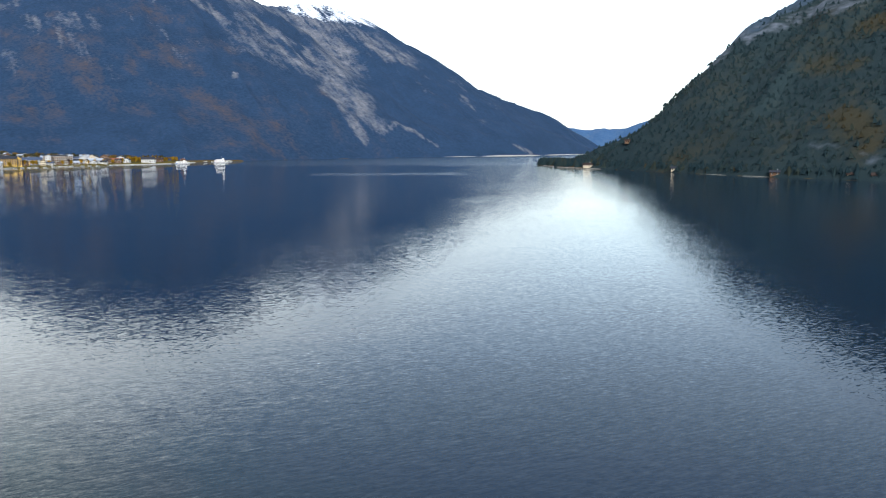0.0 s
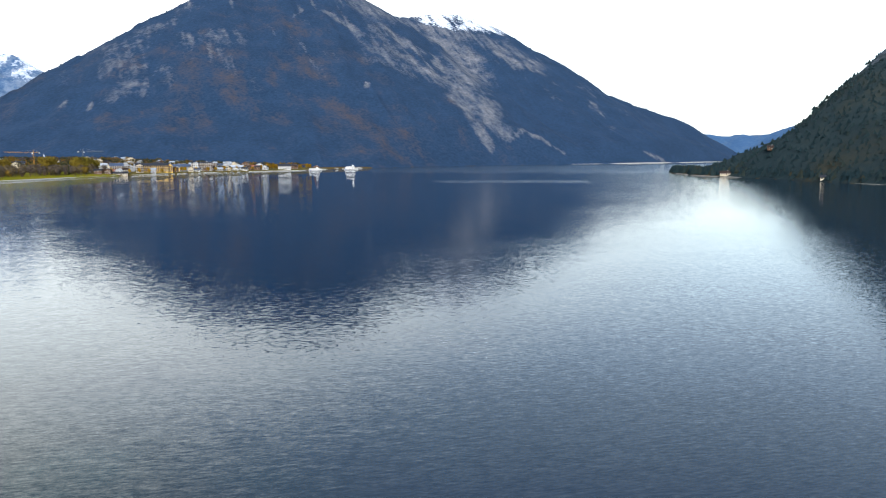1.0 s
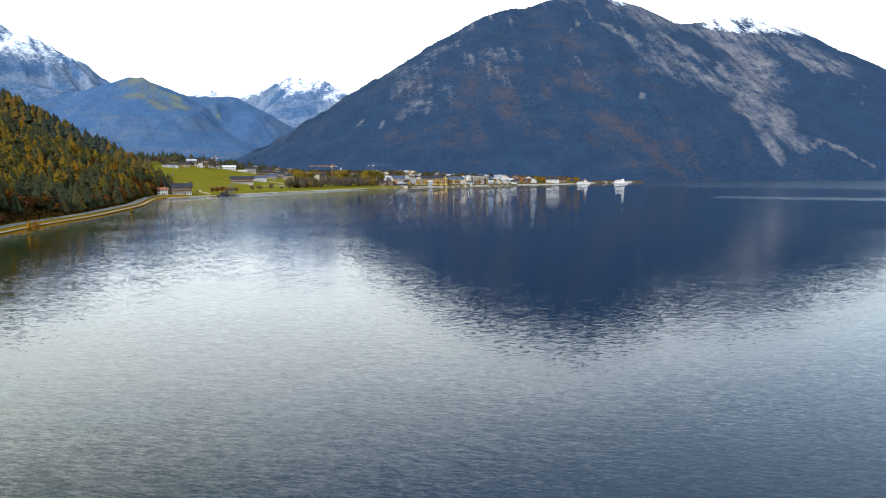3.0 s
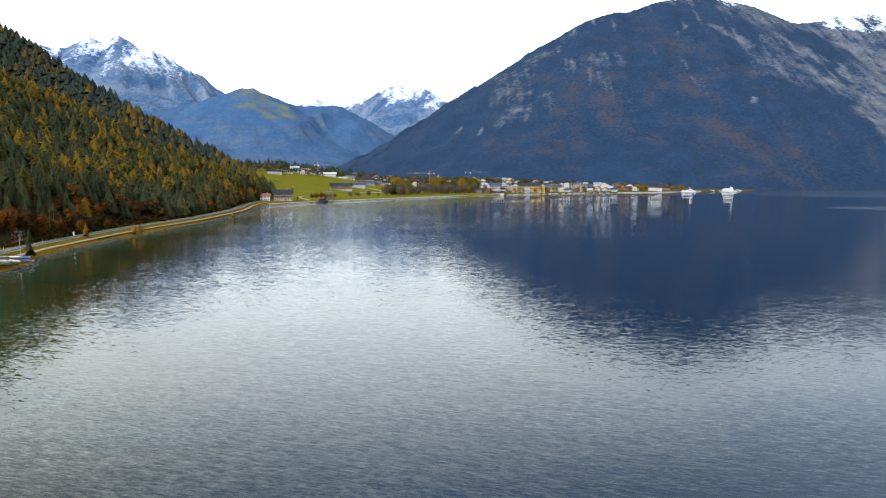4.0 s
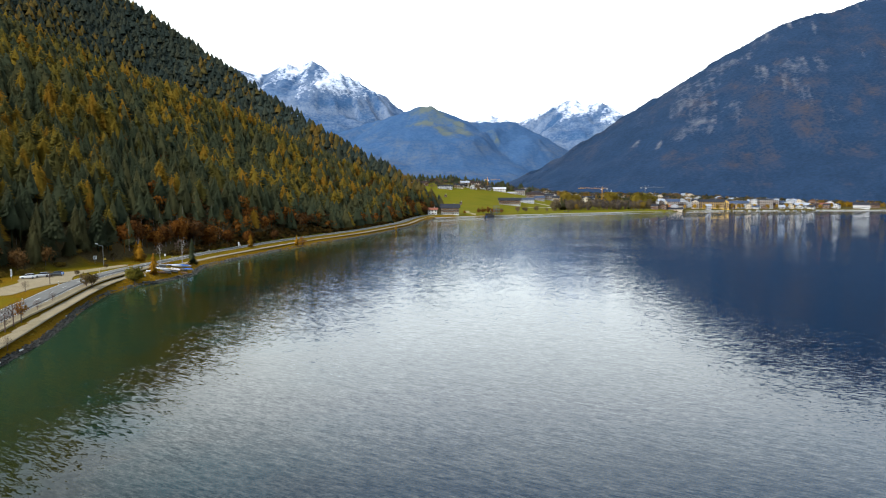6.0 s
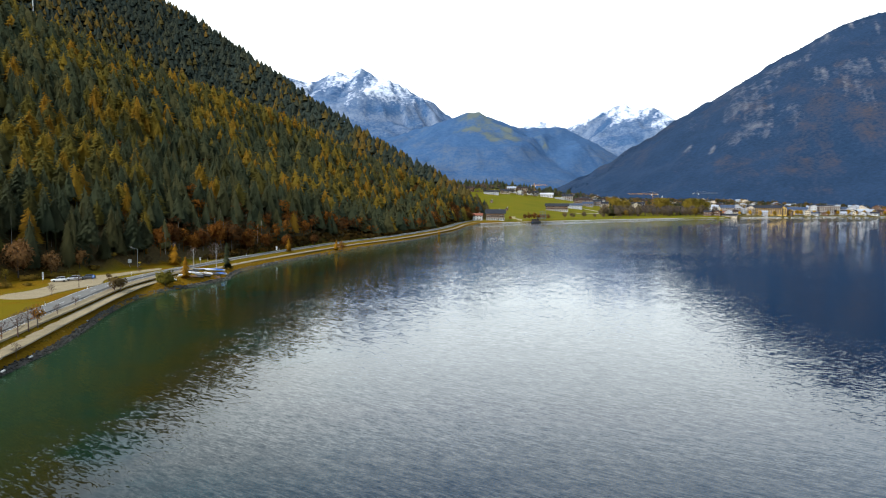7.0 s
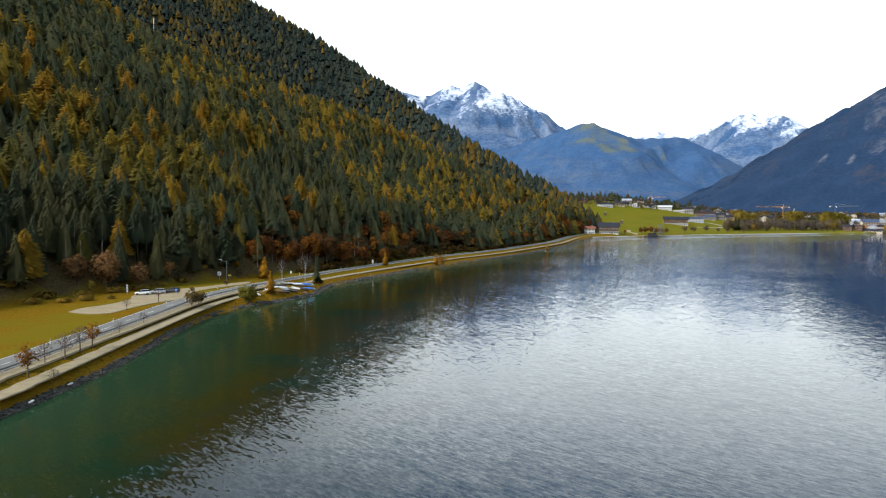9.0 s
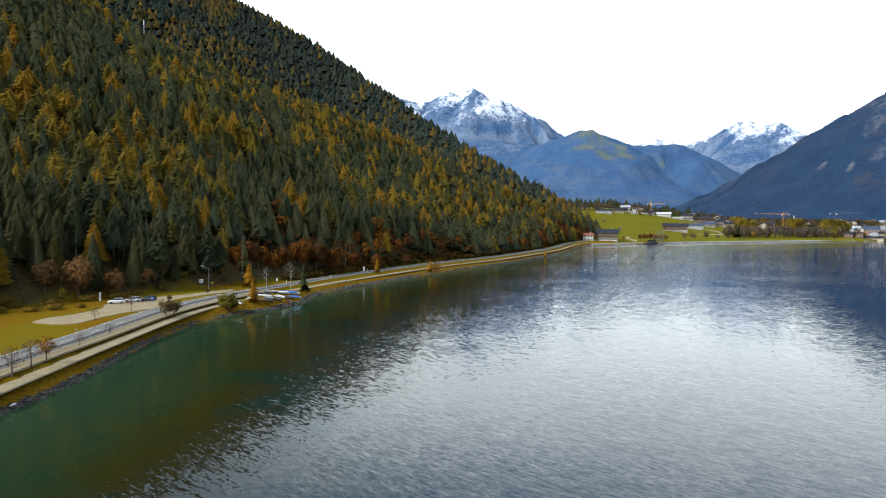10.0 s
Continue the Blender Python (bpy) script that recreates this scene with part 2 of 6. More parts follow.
# ---------------------------------------------------------------- land materials
def grass_material():
    m, t, b = material("meadow_grass", 1.0, 0.02)
    p = position(t)
    big, small = noise_of(t, p, 0.03, 4), noise_of(t, p, 1.3, 4)
    green = ramp(t, big, [(0.3, (0.096, 0.100, 0.004)), (0.5, (0.130, 0.120, 0.005)), (0.7, (0.158, 0.120, 0.006))])
    dry = ramp(t, small, [(0.35, (0.112, 0.060, 0.003)), (0.65, (0.180, 0.098, 0.005))])
    turf = mix(t, attribute(t, "dry"), mix(t, step(t, small, 0.3, 0.75), green, (0.105, 0.100, 0.008)), dry)
    litter = ramp(t, small, [(0.3, (0.045, 0.034, 0.016)), (0.7, (0.095, 0.066, 0.026))])
    t.links.new(mix(t, attribute(t, "wooded"), turf, litter), b.inputs["Base Color"])
    bump(t, b, small, 0.8, 0.15)
    return m


def water_material():
    m, t, b = material("lake_water", 0.012, 0.42)
    b.inputs["IOR"].default_value = 1.333
    p = position(t)
    patch = noise_of(t, p, 0.02, 3)
    deep = mix(t, patch, (0.002, 0.010, 0.024), (0.003, 0.013, 0.032))
    weed = ramp(t, noise_of(t, p, 0.045, 3), [(0.4, (0.003, 0.017, 0.008)), (0.52, (0.019, 0.0165, 0.001))])
    shallow = mix(t, step(t, attribute(t, "shallow"), 0.55, 0.95), weed, (0.017, 0.042, 0.020))
    t.links.new(mix(t, step(t, attribute(t, "shallow"), 0.0, 0.6), deep, shallow), b.inputs["Base Color"])
    # the slopes of the waves, from three lengths of ripple; gusts roughen some patches
    gust = step(t, noise_of(t, position(t, (0.6, 1.0, 1.0)), 0.012, 2), 0.3, 0.7)
    slope = None
    for scale, stretch, steep in ((4.4, (0.30, 1.0, 1.0), 0.110), (9.0, (0.45, 1.0, 1.0), 0.10), (2.2, (0.24, 1.0, 1.0), 0.095), (0.7, (0.30, 1.0, 1.0), 0.024), (0.1, (0.5, 1.0, 1.0), 0.012)):
        n = node(t, "ShaderNodeTexNoise", Scale=scale, Detail=0.6, Roughness=0.5)
        t.links.new(position(t, stretch, -38.0), n.inputs["Vector"])
        tilt = vector(t, "MULTIPLY", vector(t, "SUBTRACT", n.outputs["Color"], (0.5, 0.5, 0.5)), (steep, steep, 0.0))
        slope = tilt if slope is None else vector(t, "ADD", slope, tilt)
    v = t.nodes.new("ShaderNodeVectorMath")
    v.operation = "SCALE"
    t.links.new(slope, v.inputs[0])
    # two long wind streaks far out, rougher than the rest
    rough = maths(t, "ADD", 0.50, maths(t, "MULTIPLY", gust, 0.48))
    # more wind out on the open lake than under the near slope
    rough = maths(t, "ADD", rough, maths(t, "MULTIPLY", step(t, vector(t, "DOT_PRODUCT", p, (0.5, 0.87, 0.0)), 250.0, 1000.0), 1.6))
    wander = maths(t, "MULTIPLY", noise_of(t, p, 0.02, 2), 30.0)
    ahead = maths(t, "ADD", vector(t, "DOT_PRODUCT", p, (0.809, 0.588, 0.0)), wander)
    aside = vector(t, "DOT_PRODUCT", p, (0.588, -0.809, 0.0))
    for u, w, deep_half, wide_half in ((775.0, 40.0, 45.0, 95.0), (1680.0, 120.0, 580.0, 620.0)):
        du = maths(t, "SUBTRACT", 1.0, maths(t, "DIVIDE", maths(t, "ABSOLUTE", maths(t, "SUBTRACT", ahead, u)), deep_half), True)
        dw = maths(t, "SUBTRACT", 1.0, maths(t, "DIVIDE", maths(t, "ABSOLUTE", maths(t, "SUBTRACT", aside, w)), wide_half), True)
        rough = maths(t, "ADD", rough, maths(t, "MULTIPLY", maths(t, "MULTIPLY", maths(t, "MINIMUM", maths(t, "MULTIPLY", du, 2.0), 1.0), maths(t, "MINIMUM", maths(t, "MULTIPLY", dw, 3.0), 1.0)), 7.0))
    t.links.new(rough, v.inputs["Scale"])
    lean = vector(t, "NORMALIZE", vector(t, "ADD", v.outputs[0], (0.0, 0.0, 1.0)), (0.0, 0.0, 0.0))
    t.links.new(lean, b.inputs["Normal"])
    return m


GRASS = grass_material()
WATER = water_material()

# ---------------------------------------------------------------- ground sheet and lake
xs = spaced((-3000, -900, 150), (-900, -200, 25), (-200, -110, 6), (-110, -60, 1.5), (-60, 120, 4), (120, 1300, 20), (1300, 3700, 80), (3700, 4700, 200))
ys = spaced((-1600, -300, 60), (-300, 40, 12), (40, 280, 2.0), (280, 900, 6), (900, 1400, 14), (1400, 2600, 60), (2600, 4700, 200))
me = grid_mesh("ground", xs, ys, ground_height)
gx, gy = np.meshgrid(xs, ys, indexing="ij")
near = lake_distance(gx, gy)
set_attribute(me, "dry", np.where(gy < 800, np.clip(1.25 - near / 14, 0, 1), np.clip(1 - near / 5, 0, 1)) * (gx < 200) + np.where((gx < -84) & (gy > 0) & (gy < 300), 0.42 + 0.5 * smooth(fbm(gx / 12, gy / 12), 0.42, 0.62), 0))
road_d, road_side = line_distance(gx, gy, RAIL)
hilly = (gy < 860) & (gx < 110) & (road_side > 0) & (road_d > np.maximum(forest_gap(gy) - 2, 9))
set_attribute(me, "wooded", np.where(hilly | (gx > 960) | (gy > 1640) | ((gx > 400) & (gy < 800)), 1.0, np.where((gx > 470) & (gy > 1000), 0.75, 0.0)))
ground = tagged(new("ground", me), "rolling ground of green meadow and dry bank grass round the lake", "ground", kind="structure")
me.materials.append(GRASS)

xs = spaced((-130, -60, 3), (-60, 130, 10), (130, 1200, 40), (1200, 4800, 200))
ys = spaced((-1000, 40, 40), (40, 300, 4), (300, 900, 12), (900, 1400, 40))
me = grid_mesh("water", xs, ys, lambda x, y: 0 * x)
wx, wy = np.meshgrid(xs, ys, indexing="ij")
set_attribute(me, "shallow", np.clip(1 + lake_distance(wx, wy) / 65, 0, 1) * (wx < 130))
me.materials.append(WATER)
water = tagged(new("water", me), "deep blue lake water with fine ripples and green shallows", "lake", kind="structure")

# ---------------------------------------------------------------- mountains
MAIN_CREST = [(508, 2111, 41), (627, 2214, 116), (741, 2252, 191), (852, 2287, 272), (912, 2288, 322), (936, 2289, 344), (955, 2289, 342), (980, 2289, 358), (1061, 2286, 408),
              (1195, 2287, 488), (1332, 2280, 574), (1442, 2260, 616), (1549, 2262, 638), (1656, 2252, 674), (1840, 2250, 706),
              (1929, 2237, 701), (2048, 2198, 674), (2189, 2161, 624), (2297, 2120, 621), (2351, 2110, 639), (2520, 2043, 647),
              (2607, 1950, 603), (2636, 1877, 562), (2692, 1762, 475), (2726, 1636, 383), (2800, 1509, 307), (2904, 1399, 247),
              (3038, 1302, 199), (3109, 1240, 163), (3169, 1172, 88), (3200, 1146, 33)]
HEAD_CREST = [(1021, 386, -15), (1050, 355, 6), (1083, 310, 30), (1099, 278, 46), (1118, 248, 64), (1149, 212, 91),
              (1187, 178, 139), (1234, 145, 191), (1269, 118, 234), (1325, 74, 266), (1392, 5, 317), (1444, -129, 383),
              (1418, -366, 404), (1380, -800, 393)]
WEST_CREST = [(-936, 4402, 725), (-828, 4423, 765), (-691, 4467, 744), (-620, 4488, 756), (-494, 4526, 817), (-446, 4530, 794), (-348, 4535, 836), (-258, 4512, 782), (-125, 4478, 730),
              (8, 4430, 643), (161, 4397, 522), (246, 4393, 413)]
KNOLL_CREST = [(-272, 3890, 314), (-67, 3849, 378), (153, 3797, 441), (297, 3768, 479), (408, 3758, 439), (522, 3764, 401),
               (748, 3777, 402), (860, 3753, 331), (977, 3672, 240), (1046, 3601, 185), (1143, 3519, 125)]
TEETH_CREST = [(573, 4665, 489), (630, 4658, 505), (751, 4640, 539), (881, 4617, 505), (945, 4604, 489)]
SNOW_CREST = [(917, 4508, 414), (1006, 4540, 468), (1105, 4568, 555), (1293, 4539, 624), (1366, 4497, 588), (1484, 4460, 597),
              (1567, 4378, 517), (1723, 4265, 430)]
NORTH_CREST = [(4165, 1746, 118), (4218, 1618, 152), (4267, 1488, 134), (4296, 1408, 147), (4312, 1359, 140), (4343, 1263, 146),
               (4371, 1168, 182), (4420, 980, 230)]


def mountain_material(name, forest, rock_color, meadow=(0.062, 0.068, 0.030), grain=0.09, soft=0.0, relief=1.6, edge=(0.35, 0.75)):
    """Forest, bare rock, snow and high meadow or a painted haze tint, sorted by what the slope carries."""
    m, t, b = material(name, 0.95, 0.1)
    p = position(t)
    fine, mid = noise_of(t, p, grain, 4, 0.65), noise_of(t, p, 0.012, 4)
    dark, light, rust = forest
    woods = ramp(t, maths(t, "ADD", maths(t, "MULTIPLY", fine, 0.65), maths(t, "MULTIPLY", mid, 0.35)), [(0.36 - 0.12 * soft, dark), (0.60 + 0.12 * soft, light)])
    woods = mix(t, maths(t, "MULTIPLY", step(t, maths(t, "ADD", attribute(t, "rust"), maths(t, "ADD", maths(t, "MULTIPLY", maths(t, "SUBTRACT", mid, 0.5), 0.8), maths(t, "MULTIPLY", maths(t, "SUBTRACT", fine, 0.5), 1.3))), 0.35, 1.0), 0.85), woods, rust)
    stone = ramp(t, noise_of(t, position(t, (1, 1, 0.35)), 0.06, 5, 0.7), [(0.3, tuple(c * (0.45 + 0.3 * soft) for c in rock_color)), (0.7, rock_color)])
    wobble = maths(t, "MULTIPLY", maths(t, "SUBTRACT", fine, 0.5), 0.9 - 0.3 * soft)
    base = mix(t, step(t, maths(t, "ADD", attribute(t, "alp"), wobble), 0.35, 0.85), woods, meadow)
    base = mix(t, step(t, maths(t, "ADD", attribute(t, "rock"), wobble), *edge), base, stone)
    # snow darker and bluer than its own white, with distance haze in the colour
    base = mix(t, step(t, maths(t, "ADD", attribute(t, "snow"), wobble), 0.40, 0.72), base, (0.64, 0.69, 0.78))
    t.links.new(base, b.inputs["Base Color"])
    bump(t, b, fine, 1.0, relief)
    return m


# forest tones shifted to navy, so the air's blue haze sits in the colour
HAZED_WOODS = ((0.0095, 0.0230, 0.050), (0.0160, 0.0355, 0.0755), (0.054, 0.042, 0.041))
FAR_HAZE_WOODS = mountain_material("far_slope_hazed", HAZED_WOODS, (0.150, 0.157, 0.186), grain=0.11, relief=0.7, edge=(0.22, 1.05))
# distance haze put into the colours: blue forest and rock, contrast flattened by soft
BACK_HAZE_WOODS = mountain_material("back_range_hazed", ((0.021, 0.056, 0.132), (0.050, 0.102, 0.194), (0.090, 0.104, 0.128)), (0.17, 0.215, 0.30), (0.088, 0.108, 0.104), 0.06, 1.0, 1.0)
RIDGE_WOODS = mountain_material("ridge_slope", ((0.016, 0.024, 0.020), (0.026, 0.034, 0.026), (0.05, 0.045, 0.03)), (0.12, 0.12, 0.12))
# the meadow colour here is a haze blue, painted along the headland crest
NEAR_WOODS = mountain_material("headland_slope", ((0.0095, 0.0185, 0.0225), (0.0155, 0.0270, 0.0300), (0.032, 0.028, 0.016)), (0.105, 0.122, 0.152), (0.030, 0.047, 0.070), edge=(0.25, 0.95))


def mountain(name, crest, slope, gap, label, mat, masks, gully=40.0, flow=None, north=1.0):
    """A mountain under its crest line, with gullies running down its flanks."""
    c = np.array(crest, float)
    far = c[:, 2].max() / slope + 60
    xs = np.arange(c[:, 0].min() - far, c[:, 0].max() + far, gap)
    ys = np.arange(c[:, 1].min() - far, c[:, 1].max() + far, gap)
    x, y = np.meshgrid(xs, ys, indexing="ij")
    h, along, off = crest_height(x, y, crest, slope, 12.0, north)
    if flow:
        along = flow[0] * x + flow[1] * y
    grow = np.clip(off / 160, 0, 1)
    wave = ridged(along / 170 + off / 900 + 3 + 0.5 * fbm(x / 220, y / 220), off / 500 + 2, 4) - 0.62
    rill = ridged(along / 62 + off / 420 + 0.5 * fbm(x / 130, y / 130), off / 280 + 9, 3) - 0.6
    h = h + grow * (wave * gully * 1.7 + rill * gully * 0.6 + (fbm(x / 90, y / 90, 5) - 0.5) * gully * 0.6)
    h = h + (1 - grow) * ((fbm(x / 22, y / 22, 3) - 0.5) * gully * 0.3 + rill * gully * 0.4)
    wave = wave + rill
    shore = lake_distance(x, y)
    h = np.minimum(h, 0.8 * shore + 0.5)
    nx, ny = x.shape
    k = np.arange(nx * ny).reshape(nx, ny)
    keep = (h[:-1, :-1] > -25) | (h[1:, 1:] > -25)
    quads = np.stack([k[:-1, :-1], k[1:, :-1], k[1:, 1:], k[:-1, 1:]], -1)[keep]
    used, quads = np.unique(quads, return_inverse=True)
    verts = np.stack([x, y, h], -1).reshape(-1, 3)[used]
    me = mesh_of(name, verts, quads.reshape(-1, 4), True)
    found = masks(x, y, h, along, off, wave)
    for key in ("rock", "snow", "alp", "rust"):
        set_attribute(me, key, (found[key] + 0 * h).reshape(-1)[used])
    me.materials.append(mat)
    return tagged(new(name, me), label, "mountain", kind="structure")


# bare scars and slabs on the main mountain: plan lines with their half widths
SCARS = [([(2204, 1900), (2213, 1767), (1963, 1572)], 78), ([(1963, 1572), (1816, 1459), (1749, 1400)], 40), ([(1996, 1742), (1880, 1580), (1749, 1426), (1704, 1312), (1680, 1231)], 20),
         ([(1918, 1430), (1774, 1337), (1800, 1284)], 42), ([(1795, 1281), (1876, 1231), (1927, 1160)], 11), ([(1713, 1990), (1720, 1875)], 26), ([(1899, 1918), (1900, 1817)], 34),
         ([(2379, 1753), (2385, 1641)], 20), ([(1780, 1725), (1805, 1606)], 24), ([(1917, 1778), (1808, 1547)], 20), ([(2489, 1664), (2441, 1598)], 40),
         ([(729, 1955), (756, 1974)], 11), ([(768, 1895), (786, 1912)], 9), ([(911, 1884), (949, 1878)], 11), ([(1480, 1581), (1466, 1559)], 8), ([(1557, 2005), (1639, 2062)], 8),
         ([(2310, 1055), (2345, 1015)], 12)]
# paler slabs that shine through thin woods
SLABS = [([(1076, 2196), (1192, 2168), (1309, 2213)], 46), ([(1180, 1996), (1283, 1952)], 46), ([(1026, 2180), (951, 2005)], 55), ([(2607, 1461), (2576, 1415)], 26), ([(2477, 1361), (2420, 1285)], 22),
         ([(2359, 1220), (2322, 1180)], 20), ([(2326, 1478), (2334, 1437)], 22), ([(2610, 1287), (2596, 1248)], 22), ([(1880, 1900), (1700, 1700), (1820, 1560)], 80), ([(1000, 1900), (860, 1870)], 50)]
RUST = [([(1450, 2169), (1488, 2047), (1438, 1881), (1340, 1693)], 32), ([(1162, 1930), (1085, 1770)], 30), ([(1193, 1664), (1222, 1541), (1226, 1400)], 26), ([(1565, 1757), (1628, 1689)], 26), ([(1300, 1500), (1340, 1350)], 60), ([(950, 1780), (900, 1650)], 40)]
CREST_ROCK = [([(1879, 2118), (1910, 2039), (2187, 2100), (2278, 1967), (2391, 1888), (2468, 1754), (2489, 1664)], 62)]


def near_lines(x, y, lines, wander):
    out = np.zeros(x.shape)
    wx, wy = x + (fbm(x / 70, y / 70) - 0.5) * wander, y + (fbm(x / 70 + 40, y / 70) - 0.5) * wander
    for line, half in lines:
        d, _ = line_distance(wx, wy, line)
        out = np.maximum(out, np.clip(1.2 - d / half * 0.7, 0, 1))
    return out


def main_masks(x, y, h, along, off, wave):
    streak = fbm(along / 13 + off / 260, off / 170, 5, 0.65)
    bands = fbm(along / 120 + 7, off / 210, 3)
    high = smooth(h, 120, 480)
    scar = near_lines(x, y, SCARS, 70.0)
    slab = near_lines(x, y, SLABS, 120.0)
    crest = np.maximum(near_lines(x, y, CREST_ROCK, 60.0), smooth(h, 560, 640) * smooth(x, 1850, 1950))
    rubble = fbm(x / 26, y / 26, 5, 0.7)
    rock = (streak - 0.56 + (bands - 0.5) * 0.9 + (rubble - 0.5) * 0.6) * 1.7 * (0.10 + 1.35 * high)
    rock = np.maximum(rock, slab * (0.38 + (streak - 0.5) * 1.3 + (rubble - 0.5) * 1.3))
    rock = np.maximum(rock, crest * (0.62 + (streak - 0.5) * 1.6 + (rubble - 0.5) * 0.8))
    rock = np.maximum(rock, scar * (0.74 + (streak - 0.5) * 1.1 + (rubble - 0.5) * 1.7))
    rock = np.where((h < 110) & (scar < 0.3), rock * 0.3, rock)
    snow = smooth(h, 500, 600) * np.maximum(smooth(x, 2180, 2330), 0.75 * smooth(x, 1840, 1900) * (1 - smooth(x, 1950, 2010)) * smooth(h, 600, 680)) * (0.08 + 1.15 * fbm(along / 20, off / 50, 4, 0.6))
    rust = fbm(along / 45, off / 120, 5, 0.6) * 0.6 + fbm(x / 60, y / 60, 5, 0.65) * 0.9 - 0.51 + 0.20 * near_lines(x, y, RUST, 120.0)
    rust = rust + 0.08 * smooth(x, 850, 1100) * (1 - smooth(x, 1500, 1800)) * (1 - smooth(h, 250, 420)) - 0.25 * smooth(x, 1750, 2000)
    return dict(rock=np.clip(rock, 0, 1), snow=snow, alp=0.0, rust=rust)


ALPS = [([(290, 3768), (270, 3700), (290, 3640), (330, 3590), (420, 3530)], 85), ([(400, 3640), (472, 3570)], 34), ([(330, 3560), (370, 3470)], 30), ([(620, 3600), (640, 3520)], 26)]
HEAD_CLIFFS = [([(1239, 129), (1161, 148), (1125, 157)], 20), ([(1196, 117), (1242, 63), (1246, 20), (1184, -25)], 24), ([(790, -17), (764, -45), (734, -84)], 2)]
HEAD_GOLD = [([(1008, -10), (979, -40)], 22), ([(833, -36), (798, -57), (757, -69)], 15), ([(1100, -60), (1060, -90)], 20)]


def peak_masks(low, high, alp=0.0, bare=0.6):
    def masks(x, y, h, along, off, wave):
        streak = fbm(along / 40 + off / 160, off / 200, 5, 0.65)
        drift = 0.5 * fbm(along / 26 + off / 210, off / 120, 5, 0.72) + 0.5 * fbm(x / 45, y / 45, 5, 0.75)
        facet = fbm(along / 150 + off / 300, off / 260 + 5, 3)
        meadow = near_lines(x, y, ALPS, 80.0) * (0.75 + 1.2 * (fbm(x / 40, y / 40, 4, 0.65) - 0.5)) + 0.4 * smooth(fbm(x / 75, y / 75, 4), 0.56, 0.7)
        return dict(rock=np.clip(bare * smooth(h, low * 0.4, low) + (streak - 0.55) * 1.8 * bare, 0, 1),
                    snow=np.clip(smooth(h, low, high) * 0.75 + (drift - 0.5) * 1.3 * smooth(h, low * 0.7, low * 1.1) + wave * 0.9 * smooth(h, low * 0.8, high), 0, 1),
                    alp=alp * meadow * smooth(h, 150, 300),
                    rust=fbm(along / 60, off / 110, 4, 0.6) * 1.0 + facet * 0.9 - 0.62)
    return masks


def head_masks(x, y, h, along, off, wave):
    cliff = near_lines(x, y, HEAD_CLIFFS, 36.0)
    rubble = fbm(x / 15, y / 15, 4, 0.65)
    # no meadow up here: the mask paints a band of bluish haze below the crest
    return dict(rock=np.clip(cliff * (0.60 + (rubble - 0.5) * 2.6), 0, 1), snow=0.0, alp=smooth(h, 50, 130) * (1 - smooth(off + 60 * (rubble - 0.5), 30, 90)),
                rust=fbm(x / 110, y / 110, 4, 0.6) * 1.5 - 0.40 + 0.7 * near_lines(x, y, HEAD_GOLD, 30.0) * (0.5 + rubble))


MAIN = mountain("mountain_main", MAIN_CREST, 0.62, 8.2, "steep forested mountain with rock gullies and a snowy crest across the lake", FAR_HAZE_WOODS, main_masks, 17.0, (0.93, -0.36))
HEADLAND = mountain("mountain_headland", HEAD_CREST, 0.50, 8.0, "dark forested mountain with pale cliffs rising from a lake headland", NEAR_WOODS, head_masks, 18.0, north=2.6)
RIDGE = mountain("mountain_ridge", RIDGE_CREST, 0.85, 9.0, "dark spruce-covered ridge rising behind the lakeside slope", RIDGE_WOODS, lambda x, y, h, along, off, wave: dict(rock=0.0, snow=0.0, alp=0.0, rust=0.1), 10.0)
mountain("mountain_west", WEST_CREST, 0.75, 14.0, "snow-streaked rocky peak behind the valley", BACK_HAZE_WOODS, peak_masks(415, 930), 70.0)
mountain("mountain_knoll", KNOLL_CREST, 0.55, 14.0, "round wooded hill tinted haze-blue, with a pale high meadow on top", BACK_HAZE_WOODS, peak_masks(900, 1200, 0.9, 0.0), 44.0)
mountain("mountain_teeth", TEETH_CREST, 0.8, 14.0, "small snow-dusted rock teeth far behind", BACK_HAZE_WOODS, peak_masks(330, 560), 50.0)
mountain("mountain_snow", SNOW_CREST, 0.7, 14.0, "far rocky summit covered with fresh snow", BACK_HAZE_WOODS, peak_masks(330, 640), 60.0)
mountain("mountain_north", NORTH_CREST, 0.5, 16.0, "low mountain tinted haze-blue at the far end of the lake", BACK_HAZE_WOODS, peak_masks(900, 1200, 0.0, 0.0), 14.0)

# ---------------------------------------------------------------- trees
def joined(pieces):
    """Verts and triangles of several pieces as one."""
    verts, tris, base = [], [], 0
    for v, f in pieces:
        verts.append(np.asarray(v, float))
        tris.append(np.asarray(f, int) + base)
        base += len(v)
    return np.concatenate(verts), np.concatenate(tris)


def stem_shape(height, radius, sides=5, lean=0.0, bottom=-0.06):
    ang = np.arange(sides) * 2 * np.pi / sides
    v, f = [], []
    for k, (t, r) in enumerate(((bottom, 1.25), (0.12, 0.95), (1.0, 0.25))):
        v += [(radius * r * math.cos(a) + lean * t * t, radius * r * math.sin(a), t * height) for a in ang]
    for k in range(2):
        for i in range(sides):
            a, b = k * sides + i, k * sides + (i + 1) % sides
            f += [(a, b, b + sides), (a, b + sides, a + sides)]
    return v, f


